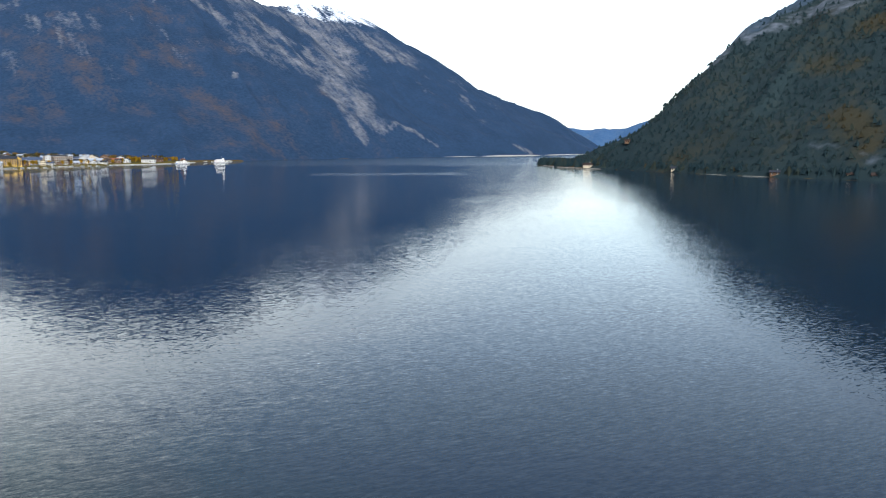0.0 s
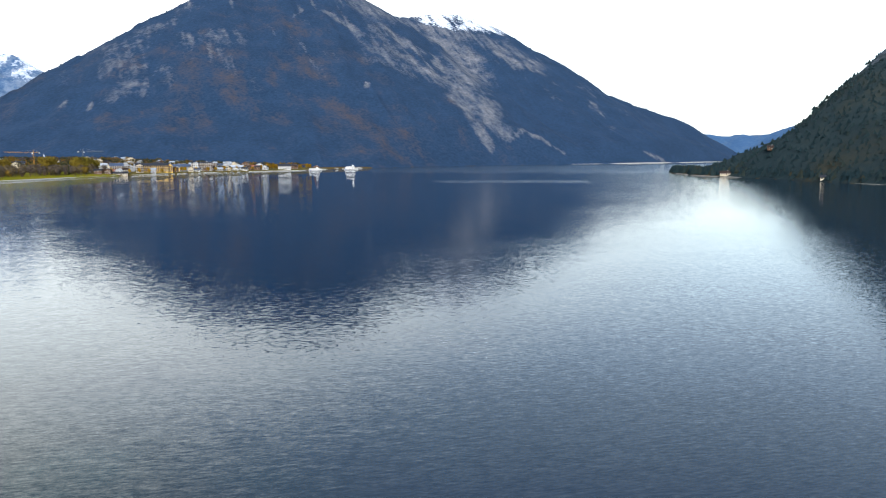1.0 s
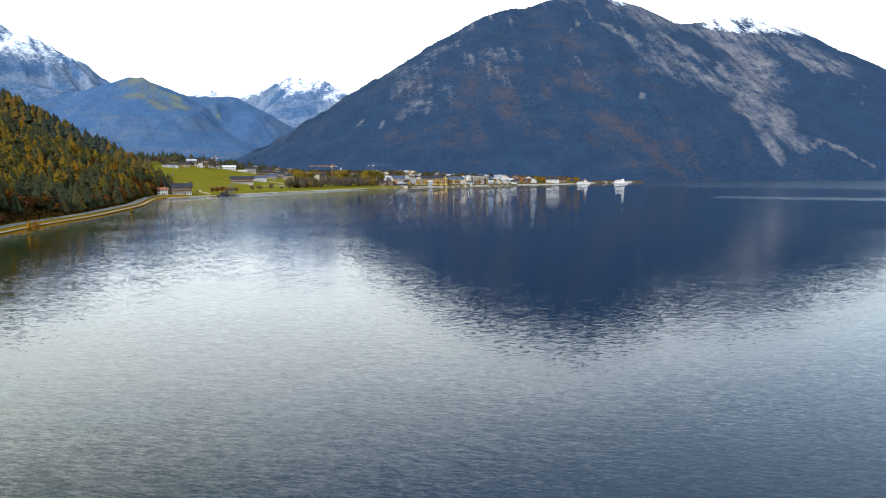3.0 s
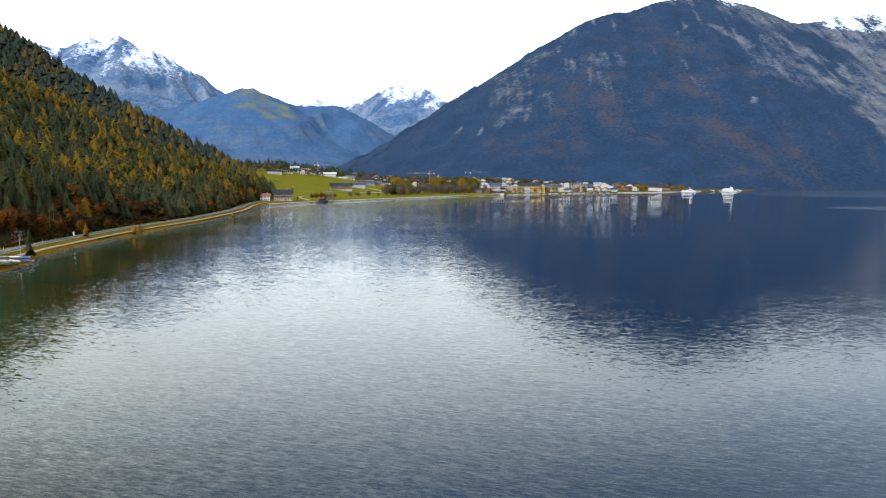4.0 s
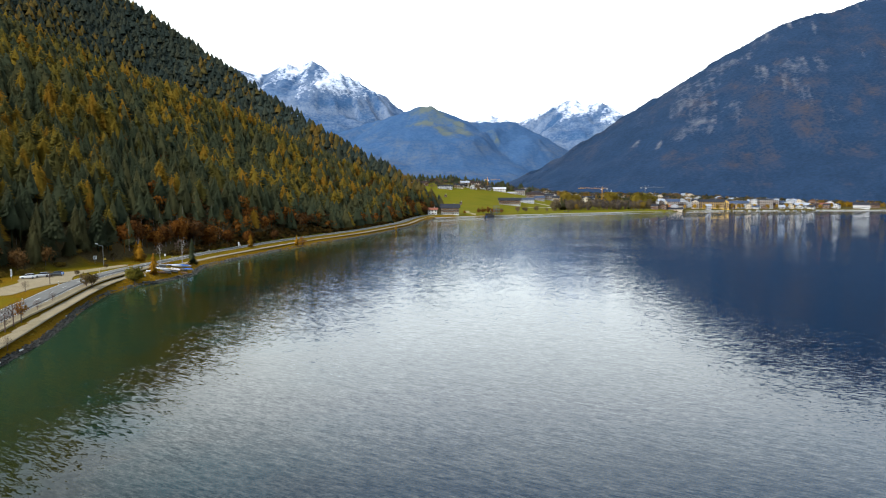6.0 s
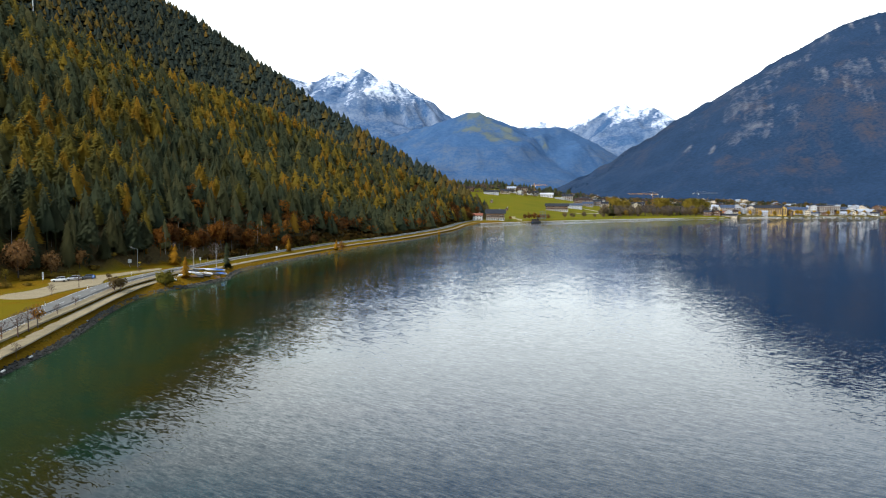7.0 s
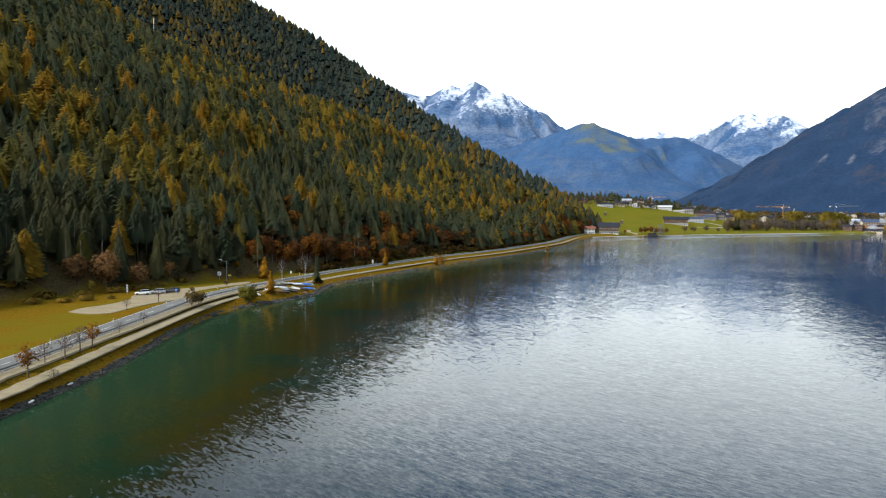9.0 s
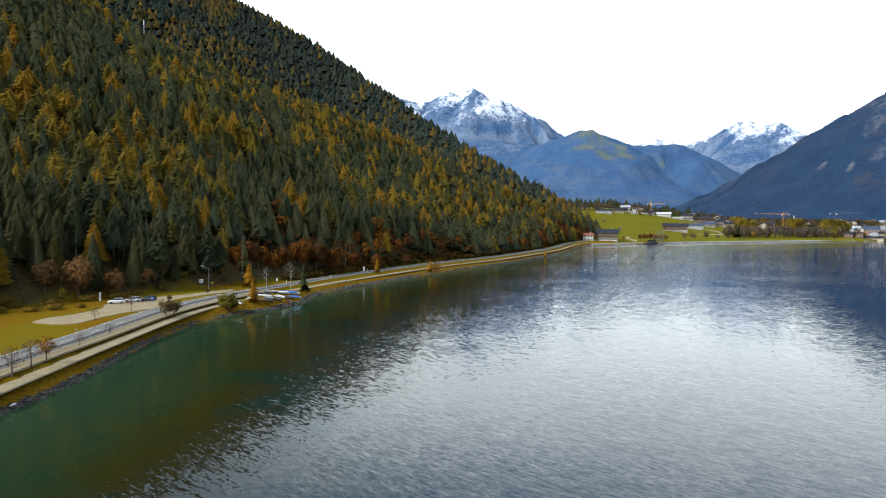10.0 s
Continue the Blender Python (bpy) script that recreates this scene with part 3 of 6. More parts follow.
def conifer_crown(r, tiers, fingers, start, width, ragged, power=0.85):
    """Whorls of drooping branches, each a star of pointed fingers; unit height."""
    pieces = []
    for k in range(tiers):
        t = start + (1 - start) * (k / tiers) ** 0.95
        rad = width * (1 - (t - start) / (1 - start)) ** power * r.uniform(0.7, 1.15) + 0.012
        top = min(1.0, t + (1 - start) / tiers * r.uniform(1.5, 2.1) + 0.01)
        turn, tilt = r.uniform(0, 6.28), r.uniform(-0.03, 0.03)
        v, f = [(0.0, 0.0, top)], []
        for i in range(2 * fingers):
            a = turn + math.pi * i / fingers + r.uniform(-0.12, 0.12)
            tip = i % 2 == 0
            d = rad * (r.uniform(1 - ragged, 1 + ragged) if tip else r.uniform(0.18, 0.42))
            z = t - (0.25 * rad if tip else -0.01) + tilt * math.cos(a) + r.uniform(-0.008, 0.008)
            v.append((d * math.cos(a), d * math.sin(a), z))
        for i in range(2 * fingers):
            f.append((0, 1 + i, 1 + (i + 1) % (2 * fingers)))
        pieces.append((v, f))
    return joined(pieces)


def leaf_cloud(r, clumps, leaves, size, spread=(0.34, 0.34, 0.36), centre=0.62):
    """Small leaf triangles gathered in uneven clumps; unit height."""
    v, f = [], []
    for _ in range(clumps):
        d = r.normal(size=3)
        d /= np.linalg.norm(d)
        c = d * np.array(spread) * r.uniform(0.35, 0.95) + (0, 0, centre)
        reach = r.uniform(0.09, 0.17)
        for _ in range(leaves):
            o = r.normal(size=3)
            o = o / np.linalg.norm(o) * reach * r.uniform(0.5, 1.05)
            p, a, b = c + o, r.normal(size=3) * size, r.normal(size=3) * size
            n = len(v)
            tri = [p - a * 0.6, p + a * 0.6 + b * 0.3, p + b]
            if np.dot(np.cross(tri[1] - tri[0], tri[2] - tri[0]), p - (0, 0, centre - 0.15)) < 0:
                tri = tri[::-1]
            v += tri
            f.append((n, n + 1, n + 2))
    return np.array(v), np.array(f)


def limb_shape(r, height, radius, limbs, start=0.3, spread=0.3):
    """A tapered trunk with forked limbs."""
    pieces = [stem_shape(height * 0.85, radius)]
    for _ in range(limbs):
        z0 = height * r.uniform(start, 0.7)
        a, up = r.uniform(0, 6.28), r.uniform(0.25, 0.5) * height * 0.6
        out = height * spread * r.uniform(0.6, 1.1)
        base = np.array((0, 0, z0))
        tip = base + (out * math.cos(a), out * math.sin(a), up)
        for p, q, w in ((base, base * 0.4 + tip * 0.6 + (0, 0, -0.03 * height), 0.45), (base * 0.4 + tip * 0.6 + (0, 0, -0.03 * height), tip, 0.25),
                        (base * 0.5 + tip * 0.5, tip + r.normal(size=3) * height * 0.07, 0.2)):
            s = radius * w
            side = np.array((-math.sin(a), math.cos(a), 0)) * s
            upv = np.array((0, 0, s))
            pieces.append(([p + side, p - side * 0.5 + upv, p - side * 0.5 - upv, q], [(0, 1, 3), (1, 2, 3), (2, 0, 3)]))
    return joined(pieces)


def thin(m, t, b, color, share=0.5):
    """Lets part of the light through, as leaves and needles do."""
    t.links.new(color, b.inputs["Base Color"])
    through_leaf, both = t.nodes.new("ShaderNodeBsdfTranslucent"), t.nodes.new("ShaderNodeMixShader")
    both.inputs[0].default_value = share
    t.links.new(color, through_leaf.inputs["Color"])
    t.links.new(b.outputs[0], both.inputs[1])
    t.links.new(through_leaf.outputs[0], both.inputs[2])
    t.links.new(both.outputs[0], t.nodes["Material Output"].inputs["Surface"])
    return m


def foliage(name, stops, rough=0.9, fine=1.6):
    m, t, b = material(name, rough, 0.03)
    n = noise_of(t, position(t), fine, 2.0, 0.6)
    tint = maths(t, "ADD", maths(t, "MULTIPLY", attribute(t, "tint"), 0.75), maths(t, "MULTIPLY", n, 0.25))
    return thin(m, t, b, ramp(t, tint, stops))


def leafage(name, stops, rough=0.9):
    """For single trees: varies from tree to tree and clump to clump."""
    m, t, b = material(name, rough, 0.03)
    info, geo = t.nodes.new("ShaderNodeObjectInfo"), t.nodes.new("ShaderNodeNewGeometry")
    v = maths(t, "ADD", maths(t, "MULTIPLY", info.outputs["Random"], 0.55), maths(t, "MULTIPLY", geo.outputs["Random Per Island"], 0.45))
    return thin(m, t, b, ramp(t, v, stops), 0.45)


SPRUCE_STOPS = [(0.2, (0.048, 0.060, 0.033)), (0.5, (0.062, 0.070, 0.035)), (0.8, (0.086, 0.083, 0.035))]
LARCH_STOPS = [(0.2, (0.070, 0.069, 0.025)), (0.45, (0.128, 0.108, 0.024)), (0.65, (0.215, 0.150, 0.020)), (0.85, (0.255, 0.138, 0.016))]
BEECH_STOPS = [(0.2, (0.085, 0.045, 0.018)), (0.5, (0.16, 0.060, 0.014)), (0.8, (0.24, 0.098, 0.017))]
EDGE_SPRUCE = foliage("edge_spruce_needles", [(0.2, (0.048, 0.060, 0.034)), (0.5, (0.062, 0.069, 0.036)), (0.8, (0.086, 0.082, 0.036))])
SPRUCE, LARCH, BEECH = foliage("spruce_needles", SPRUCE_STOPS), foliage("larch_needles", LARCH_STOPS), foliage("autumn_leaves", BEECH_STOPS)
BARK = plain("bark", (0.085, 0.068, 0.052), 0.95, 0.5, 3.0)
PALE_BARK = plain("pale_bark", (0.34, 0.32, 0.29), 0.9, 0.5, 3.0)
SPRUCE_LEAF, BEECH_LEAF = leafage("spruce_twigs", SPRUCE_STOPS), leafage("russet_leaves", BEECH_STOPS)
OCHRE_LEAF = leafage("ochre_leaves", [(0.2, (0.12, 0.10, 0.02)), (0.5, (0.20, 0.16, 0.025)), (0.8, (0.30, 0.20, 0.03))])
OLIVE_LEAF = leafage("olive_leaves", [(0.2, (0.09, 0.085, 0.014)), (0.5, (0.14, 0.125, 0.02)), (0.8, (0.19, 0.15, 0.025))])

shapes = np.random.default_rng(11)


def fir(r, n, start, width, power=0.85, droop=0.3, frond=0.36, core=0.55, trunk=True):
    """A cone of single drooping boughs set all round the stem, over a dense core; unit height."""
    ring = [(core * width * math.cos(k * math.pi / 3), core * width * math.sin(k * math.pi / 3), start + 0.03) for k in range(6)]
    v, f = [(0.0, 0.0, 0.93)] + ring, [(0, 1 + k, 1 + (k + 1) % 6) for k in range(6)]
    lean = r.uniform(0.8, 1.2, 7)
    for i in range(n):
        u = 1 - math.sqrt(1 - (i + r.uniform(0, 0.9)) / n)
        a = i * 2.4 + r.uniform(-0.5, 0.5)
        rad = (width * (1 - u) ** power * r.uniform(0.72, 1.18) + 0.012) * lean[int(a / 0.9) % 7]
        z = start + (1 - start) * u
        c, n_ = math.cos(a), math.sin(a)
        w, k = frond * rad * r.uniform(0.8, 1.2) + 0.006, len(v)
        v += [(0.05 * rad * c, 0.05 * rad * n_, z + 0.22 * rad + 0.012), (rad * c, rad * n_, z - droop * rad * r.uniform(0.6, 1.3)),
              (0.6 * rad * c - w * n_, 0.6 * rad * n_ + w * c, z - 0.1 * rad), (0.6 * rad * c + w * n_, 0.6 * rad * n_ - w * c, z - 0.1 * rad)]
        f += [(k, k + 1, k + 2), (k, k + 3, k + 1)]
    crown = (np.array(v), np.array(f))
    return joined([crown, stem_shape(1.0, 0.011, 4)]) if trunk else crown


SPRUCE_NEAR = [fir(shapes, 106, 0.10, 0.25, 0.8, 0.3, 0.28, 0.82) for _ in range(5)] + [fir(shapes, 90, 0.34, 0.21, 0.85, 0.3, 0.26, 0.8) for _ in range(2)]
SPRUCE_CLOSE = [fir(shapes, 420, 0.08 + 0.07 * k, 0.22, 0.8, 0.35, 0.13, 0.72) for k in range(5)]
SPRUCE_MID = [fir(shapes, 34, 0.08, 0.34, 0.75, 0.3, 0.42, 0.85, False) for _ in range(6)]
LARCH_CLOSE = [fir(shapes, 420, 0.12 + 0.03 * k, 0.27, 0.65, 0.1, 0.09, 0.6) for k in range(4)]
LARCH_MANY = [fir(shapes, 134, 0.12 + 0.03 * k, 0.29, 0.6, 0.1, 0.18, 0.74) for k in range(5)]
LARCH_FAR = [fir(shapes, 38, 0.08, 0.36, 0.6, 0.12, 0.36, 0.8, False) for _ in range(6)]
BEECH_MANY = [joined([leaf_cloud(shapes, 16, 9, 0.055), stem_shape(0.8, 0.018, 4)]) for _ in range(4)]
BEECH_FAR = [leaf_cloud(shapes, 12, 6, 0.085) for _ in range(4)]
FAR_CLUMP = [conifer_crown(shapes, 2, 3, 0.0, 0.55, 0.3) for _ in range(3)]


def woods(name, label, forms, x, y, z, tall, mat, tint, lift=0.7):
    """Many trees as one mesh."""
    r = np.random.default_rng(len(x))
    pick, spin = r.integers(0, len(forms), len(x)), r.uniform(0, 6.28, len(x))
    girth = tall * r.uniform(0.9, 1.35, len(x))
    verts, tris, tints, norms, base = [], [], [], [], 0
    for k, (v, f) in enumerate(forms):
        v, f = np.asarray(v, float), np.asarray(f, int)
        s = np.flatnonzero(pick == k)
        if not len(s):
            continue
        c, n = np.cos(spin[s])[:, None], np.sin(spin[s])[:, None]
        px = (v[:, 0] * c - v[:, 1] * n) * girth[s, None] + x[s, None]
        py = (v[:, 0] * n + v[:, 1] * c) * girth[s, None] + y[s, None]
        pz = v[:, 2] * tall[s, None] + z[s, None]
        verts.append(np.stack([px, py, pz], -1).reshape(-1, 3))
        tris.append((f[None] + (np.arange(len(s)) * len(v))[:, None, None] + base).reshape(-1, 3))
        tints.append(np.repeat(tint[s], len(v)))
        nx, ny = v[:, 0] * c - v[:, 1] * n, v[:, 0] * n + v[:, 1] * c
        wide = np.hypot(v[:, 0], v[:, 1]).max()
        norms.append(np.stack([nx / wide, ny / wide, np.full(px.shape, lift)], -1).reshape(-1, 3))
        base += len(s) * len(v)
    me = mesh_of(name, np.concatenate(verts), np.concatenate(tris), True)
    norms = np.concatenate(norms)
    me.normals_split_custom_set_from_vertices(norms / np.linalg.norm(norms, axis=1)[:, None])
    set_attribute(me, "tint", np.concatenate(tints))
    me.materials.append(mat)
    return tagged(new(name, me), label, "forest", kind="stuff")


def scatter(x0, x1, y0, y1, gap, seed):
    r = np.random.default_rng(seed)
    xs, ys = np.meshgrid(np.arange(x0, x1, gap), np.arange(y0, y1, gap), indexing="ij")
    return xs.ravel() + r.uniform(-0.45, 0.45, xs.size) * gap, ys.ravel() + r.uniform(-0.45, 0.45, xs.size) * gap, r


def bare_stems():
    """Pale dead stems in the shade of the forest edge."""
    r = np.random.default_rng(77)
    n = 75
    y = r.uniform(120, 330, n)
    back = forest_gap(y) + r.uniform(1, 12, n)
    x = np.interp(y, [q[1] for q in RAIL], [q[0] for q in RAIL]) - back
    woods("bare_stem_forest", "thin pale bare stems along the shaded forest edge", [stem_shape(1.0, 0.007, 4)], x, y, ground_height(x, y) - 0.3, r.uniform(6, 12, n), plain("dead_stem_bark", (0.20, 0.185, 0.165), 0.9, 0.4, 3.0), r.random(n))


# far woods: on the mountain across the lake and on the headland
def surface_of(ob):
    """Reads heights off a mountain mesh by its nearest vertex cell."""
    n = len(ob.data.vertices)
    co = np.empty(n * 3, np.float32)
    ob.data.vertices.foreach_get("co", co)
    return co.reshape(-1, 3)


def wood_on(ob, name, label, forms, mat, share, low, tall_range, seed, crest, clear=0.5, only_edges=False):
    co = surface_of(ob)
    r = np.random.default_rng(seed)
    rock, rust, alp = np.empty(len(co), np.float32), np.empty(len(co), np.float32), np.empty(len(co), np.float32)
    ob.data.attributes["alp"].data.foreach_get("value", alp)
    ob.data.attributes["rock"].data.foreach_get("value", rock)
    ob.data.attributes["rust"].data.foreach_get("value", rust)
    where = front_of(co, crest)
    if only_edges:
        where &= ~front_of(co, crest, -22.0)
    pick = np.flatnonzero((r.random(len(co)) < min(share, 1)) & (co[:, 2] > low) & (rock < clear) & (r.random(len(co)) > alp * 0.8) & where)
    pick = np.concatenate([pick, pick[r.random(len(pick)) < share - 1]])
    p = co[pick] + r.uniform(-4, 4, (len(pick), 3)) * (1, 1, 0)
    return woods(name, label, forms, p[:, 0], p[:, 1], p[:, 2] - 1.0, r.uniform(*tall_range, len(pick)), mat,
                 np.clip(0.1 + 0.85 * rust[pick] + r.uniform(-0.25, 0.25, len(pick)), 0, 1), 1.3)


def front_of(co, crest, past=25.0):
    """On land, and on the lake side of a crest line."""
    c = np.array([tuple(v) for v in smooth_line(crest, 20.0)])
    bearing = np.arctan2(c[:, 0], c[:, 1])
    order = np.argsort(bearing)
    reach = np.interp(np.arctan2(co[:, 0], co[:, 1]), bearing[order], np.hypot(c[:, 0], c[:, 1])[order])
    return (lake_distance(co[:, 0], co[:, 1]) > 2) & (np.hypot(co[:, 0], co[:, 1]) < reach + past)


# the hill beside the road
BROW = [q[:2] for q in LEFT_CREST[2:-3]]
x, y, r = scatter(-560, 70, 60, 860, 5.9, 21)
z = ground_height(x, y)
hill = hill_height(x, y)
road, side = line_distance(x, y, RAIL)
edge_gap = forest_gap(y)
keep = ((hill > 3.3) | (road < 170)) & (side > 0) & (road > edge_gap) & (z > 2.9) & front_of(np.stack([x, y], -1), LEFT_CREST[1:-1], 30.0)
x, y, z, road = x[keep], y[keep], z[keep], road[keep]
eye_far = np.hypot(x, y)
patch = fbm(x / 55, y / 55, 3) + 0.25 * (fbm(x / 14, y / 14, 2) - 0.5)
kind = r.random(len(x))
inland = road - edge_gap[keep]
larch_share = np.clip((patch - 0.42) * 3.6, 0.04, 0.78) * smooth(inland, 10, 50) + 0.06 + 0.18 * smooth(y, 520, 640)
beech_share = 0.5 * (1 - smooth(inland, 4, 26)) * (y > 245) + 0.03 * (1 - smooth(inland, 60, 140)) + 0.22 * (y > 580) * (1 - smooth(inland, 40, 110))
# most larches stand along the top edge of the slope
brow, _ = line_distance(x, y, BROW)
larch_share = larch_share * (1 - 0.45 * smooth(y, 480, 640)) + (0.42 - 0.24 * smooth(y, 560, 700)) * np.exp(-((brow - 12) / 26) ** 2)
is_beech = kind < beech_share
is_larch = ~is_beech & (kind < beech_share + larch_share)
is_spruce = ~is_beech & ~is_larch
tall = r.uniform(11, 18, len(x)) * (1 - 0.2 * smooth(z, 60, 250))
near, close = eye_far < 430, eye_far < 265
tint = r.random(len(x))
for name, label, sel, forms, mat, size in (
        ("edge_spruce_forest", "tall dark spruces at the foot of the slope", is_spruce & close, SPRUCE_CLOSE, EDGE_SPRUCE, 1.12),
        ("spruce_forest", "dense dark green spruce forest on the steep lakeside slope", is_spruce & near & ~close, SPRUCE_NEAR, SPRUCE, 1.0),
        ("upper_spruce_forest", "dark spruce forest high on the slope", is_spruce & ~near, SPRUCE_MID, SPRUCE, 1.0),
        ("larch_forest", "golden autumn larches scattered through the slope forest", is_larch & near & ~close, LARCH_MANY, LARCH, 1.06),
        ("edge_larch_forest", "golden larches at the foot of the slope", is_larch & close, LARCH_CLOSE, LARCH, 1.0),
        ("upper_larch_forest", "golden autumn larches high on the slope", is_larch & ~near, LARCH_FAR, LARCH, 1.04),
        ("beech_forest", "russet autumn beeches along the forest edge", is_beech, BEECH_MANY, BEECH, 0.62)):
    woods(name, label, forms, x[sel], y[sel], z[sel], tall[sel] * size, mat, tint[sel])

bare_stems()


def ridge_wood():
    """Spruces on the ridge behind the slope, down to where the slope hides it."""
    co = surface_of(RIDGE)
    r = np.random.default_rng(8)
    brow_line = np.array(LEFT_CREST[1:-1], float)
    bearing = np.arctan2(brow_line[:, 0], brow_line[:, 1])
    order = np.argsort(bearing)
    rise = ((brow_line[:, 2] - 40) / np.hypot(brow_line[:, 0], brow_line[:, 1]))[order]
    hidden = np.interp(np.arctan2(co[:, 0], co[:, 1]), bearing[order], rise)
    co = co[front_of(co, RIDGE_CREST, 18.0) & ((co[:, 2] - 28) / np.hypot(co[:, 0], co[:, 1]) > hidden) & (co[:, 2] > 12)]
    co = np.concatenate([co, co[r.random(len(co)) < 0.35]])
    p = co + r.uniform(-4.5, 4.5, (len(co), 3)) * (1, 1, 0)
    gold = fbm(p[:, 0] / 60, p[:, 1] / 60, 3) + r.normal(0, 0.12, len(p)) > 0.63
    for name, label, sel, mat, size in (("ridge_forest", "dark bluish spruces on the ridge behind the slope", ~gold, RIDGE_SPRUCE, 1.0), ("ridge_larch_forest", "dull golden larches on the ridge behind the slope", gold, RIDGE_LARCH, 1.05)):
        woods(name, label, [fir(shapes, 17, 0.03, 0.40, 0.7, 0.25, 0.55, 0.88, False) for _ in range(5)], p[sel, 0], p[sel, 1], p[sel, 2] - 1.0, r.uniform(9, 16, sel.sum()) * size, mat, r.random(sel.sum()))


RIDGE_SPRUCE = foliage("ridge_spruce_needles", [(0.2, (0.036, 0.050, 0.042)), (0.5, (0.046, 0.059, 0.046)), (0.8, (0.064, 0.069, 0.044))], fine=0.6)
RIDGE_LARCH = foliage("ridge_larch_needles", [(0.2, (0.080, 0.073, 0.030)), (0.5, (0.125, 0.098, 0.030)), (0.8, (0.175, 0.112, 0.026))], fine=0.6)
ridge_wood()

# needles carry the same painted blue haze as the far slope; rust tones are larches
HAZE_SPRUCE = foliage("far_hazed_needles", [(0.2, (0.022, 0.042, 0.082)), (0.5, (0.030, 0.054, 0.096)), (0.72, (0.052, 0.060, 0.076)), (0.95, (0.10, 0.068, 0.044))], fine=0.3)
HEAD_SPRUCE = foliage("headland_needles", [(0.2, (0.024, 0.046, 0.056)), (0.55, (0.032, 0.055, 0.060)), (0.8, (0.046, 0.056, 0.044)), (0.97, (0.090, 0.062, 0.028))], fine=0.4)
wood_on(MAIN, "far_forest", "spruces tinted haze-blue with rusty larches along the crest of the far mountain", FAR_CLUMP, HAZE_SPRUCE, 0.7, 2.0, (2.5, 5), 5, MAIN_CREST, 0.3, True)
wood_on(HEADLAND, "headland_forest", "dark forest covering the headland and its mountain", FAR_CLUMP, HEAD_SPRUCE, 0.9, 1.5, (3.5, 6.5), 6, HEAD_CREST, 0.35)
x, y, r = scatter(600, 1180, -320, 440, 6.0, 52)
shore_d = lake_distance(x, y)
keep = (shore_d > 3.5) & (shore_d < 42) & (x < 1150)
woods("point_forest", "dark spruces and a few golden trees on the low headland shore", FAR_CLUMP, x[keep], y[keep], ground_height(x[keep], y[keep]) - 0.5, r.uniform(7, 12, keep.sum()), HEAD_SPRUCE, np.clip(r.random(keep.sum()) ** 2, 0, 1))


# ---------------------------------------------------------------- building helpers
def thing(name, label, category, group="", at=None, kind=""):
    ob = tagged(new(name), label, category, group, kind)
    if at is not None:
        ob.matrix_basis = at
    return ob


def mesh_from(name, verts, faces, mats, slots=None, smooth_faces=False):
    me = bpy.data.meshes.new(name)
    me.from_pydata([tuple(map(float, v)) for v in verts], [], [tuple(map(int, f)) for f in faces])
    for m in (mats if isinstance(mats, (list, tuple)) else [mats]):
        me.materials.append(m)
    if slots is not None:
        me.polygons.foreach_set("material_index", slots)
    if smooth_faces:
        me.polygons.foreach_set("use_smooth", [True] * len(me.polygons))
    me.update()
    return me


def part_mesh(name, me, parent, label="", at=None):
    ob = new(name, me)
    ob.parent = parent
    if at is not None:
        ob.matrix_basis = at
    return tagged(ob, label)


def part(name, shape, mat, parent, label="", at=None, smooth_faces=False):
    return part_mesh(name, mesh_from(name, *shape, mat, smooth_faces=smooth_faces), parent, label, at)


def box(x0, x1, y0, y1, z0, z1, chamfer=0.0):
    """A box whose vertical edges are cut off by chamfer."""
    c = chamfer
    ring = [(x0 + c, y0), (x1 - c, y0), (x1, y0 + c), (x1, y1 - c), (x1 - c, y1), (x0 + c, y1), (x0, y1 - c), (x0, y0 + c)] if c else [(x0, y0), (x1, y0), (x1, y1), (x0, y1)]
    n = len(ring)
    v = [(x, y, z0) for x, y in ring] + [(x, y, z1) for x, y in ring]
    f = [tuple(range(n))[::-1], tuple(range(n, 2 * n))] + [(i, (i + 1) % n, n + (i + 1) % n, n + i) for i in range(n)]
    return v, f


def poly_joined(shapes_list):
    v, f = [], []
    for sv, sf in shapes_list:
        b = len(v)
        v += [tuple(p) for p in sv]
        f += [tuple(i + b for i in face) for face in sf]
    return v, f


def rod(p, q, r0, r1=None, sides=6):
    """A tapered round bar from p to q."""
    p, q = Vector(p), Vector(q)
    r1 = r0 if r1 is None else r1
    turn = (q - p).to_track_quat("Z", "Y")
    v = []
    for c, r in ((p, r0), (q, r1)):
        v += [tuple(c + turn @ Vector((r * math.cos(a), r * math.sin(a), 0))) for a in [2 * math.pi * k / sides for k in range(sides)]]
    f = [tuple(range(sides))[::-1], tuple(range(sides, 2 * sides))] + [(i, (i + 1) % sides, sides + (i + 1) % sides, sides + i) for i in range(sides)]
    return v, f


def lathe(profile, sides=12):
    """Turned about z: rows of radius and height."""
    v, f = [], []
    for r, z in profile:
        v += [(r * math.cos(2 * math.pi * k / sides), r * math.sin(2 * math.pi * k / sides), z) for k in range(sides)]
    for j in range(len(profile) - 1):
        for i in range(sides):
            a, b = j * sides + i, j * sides + (i + 1) % sides
            f.append((a, b, b + sides, a + sides))
    f += [tuple(range(sides))[::-1], tuple(range(len(v) - sides, len(v)))]
    return v, f


def ground_at(x, y):
    return float(ground_height(np.array([float(x)]), np.array([float(y)]))[0])


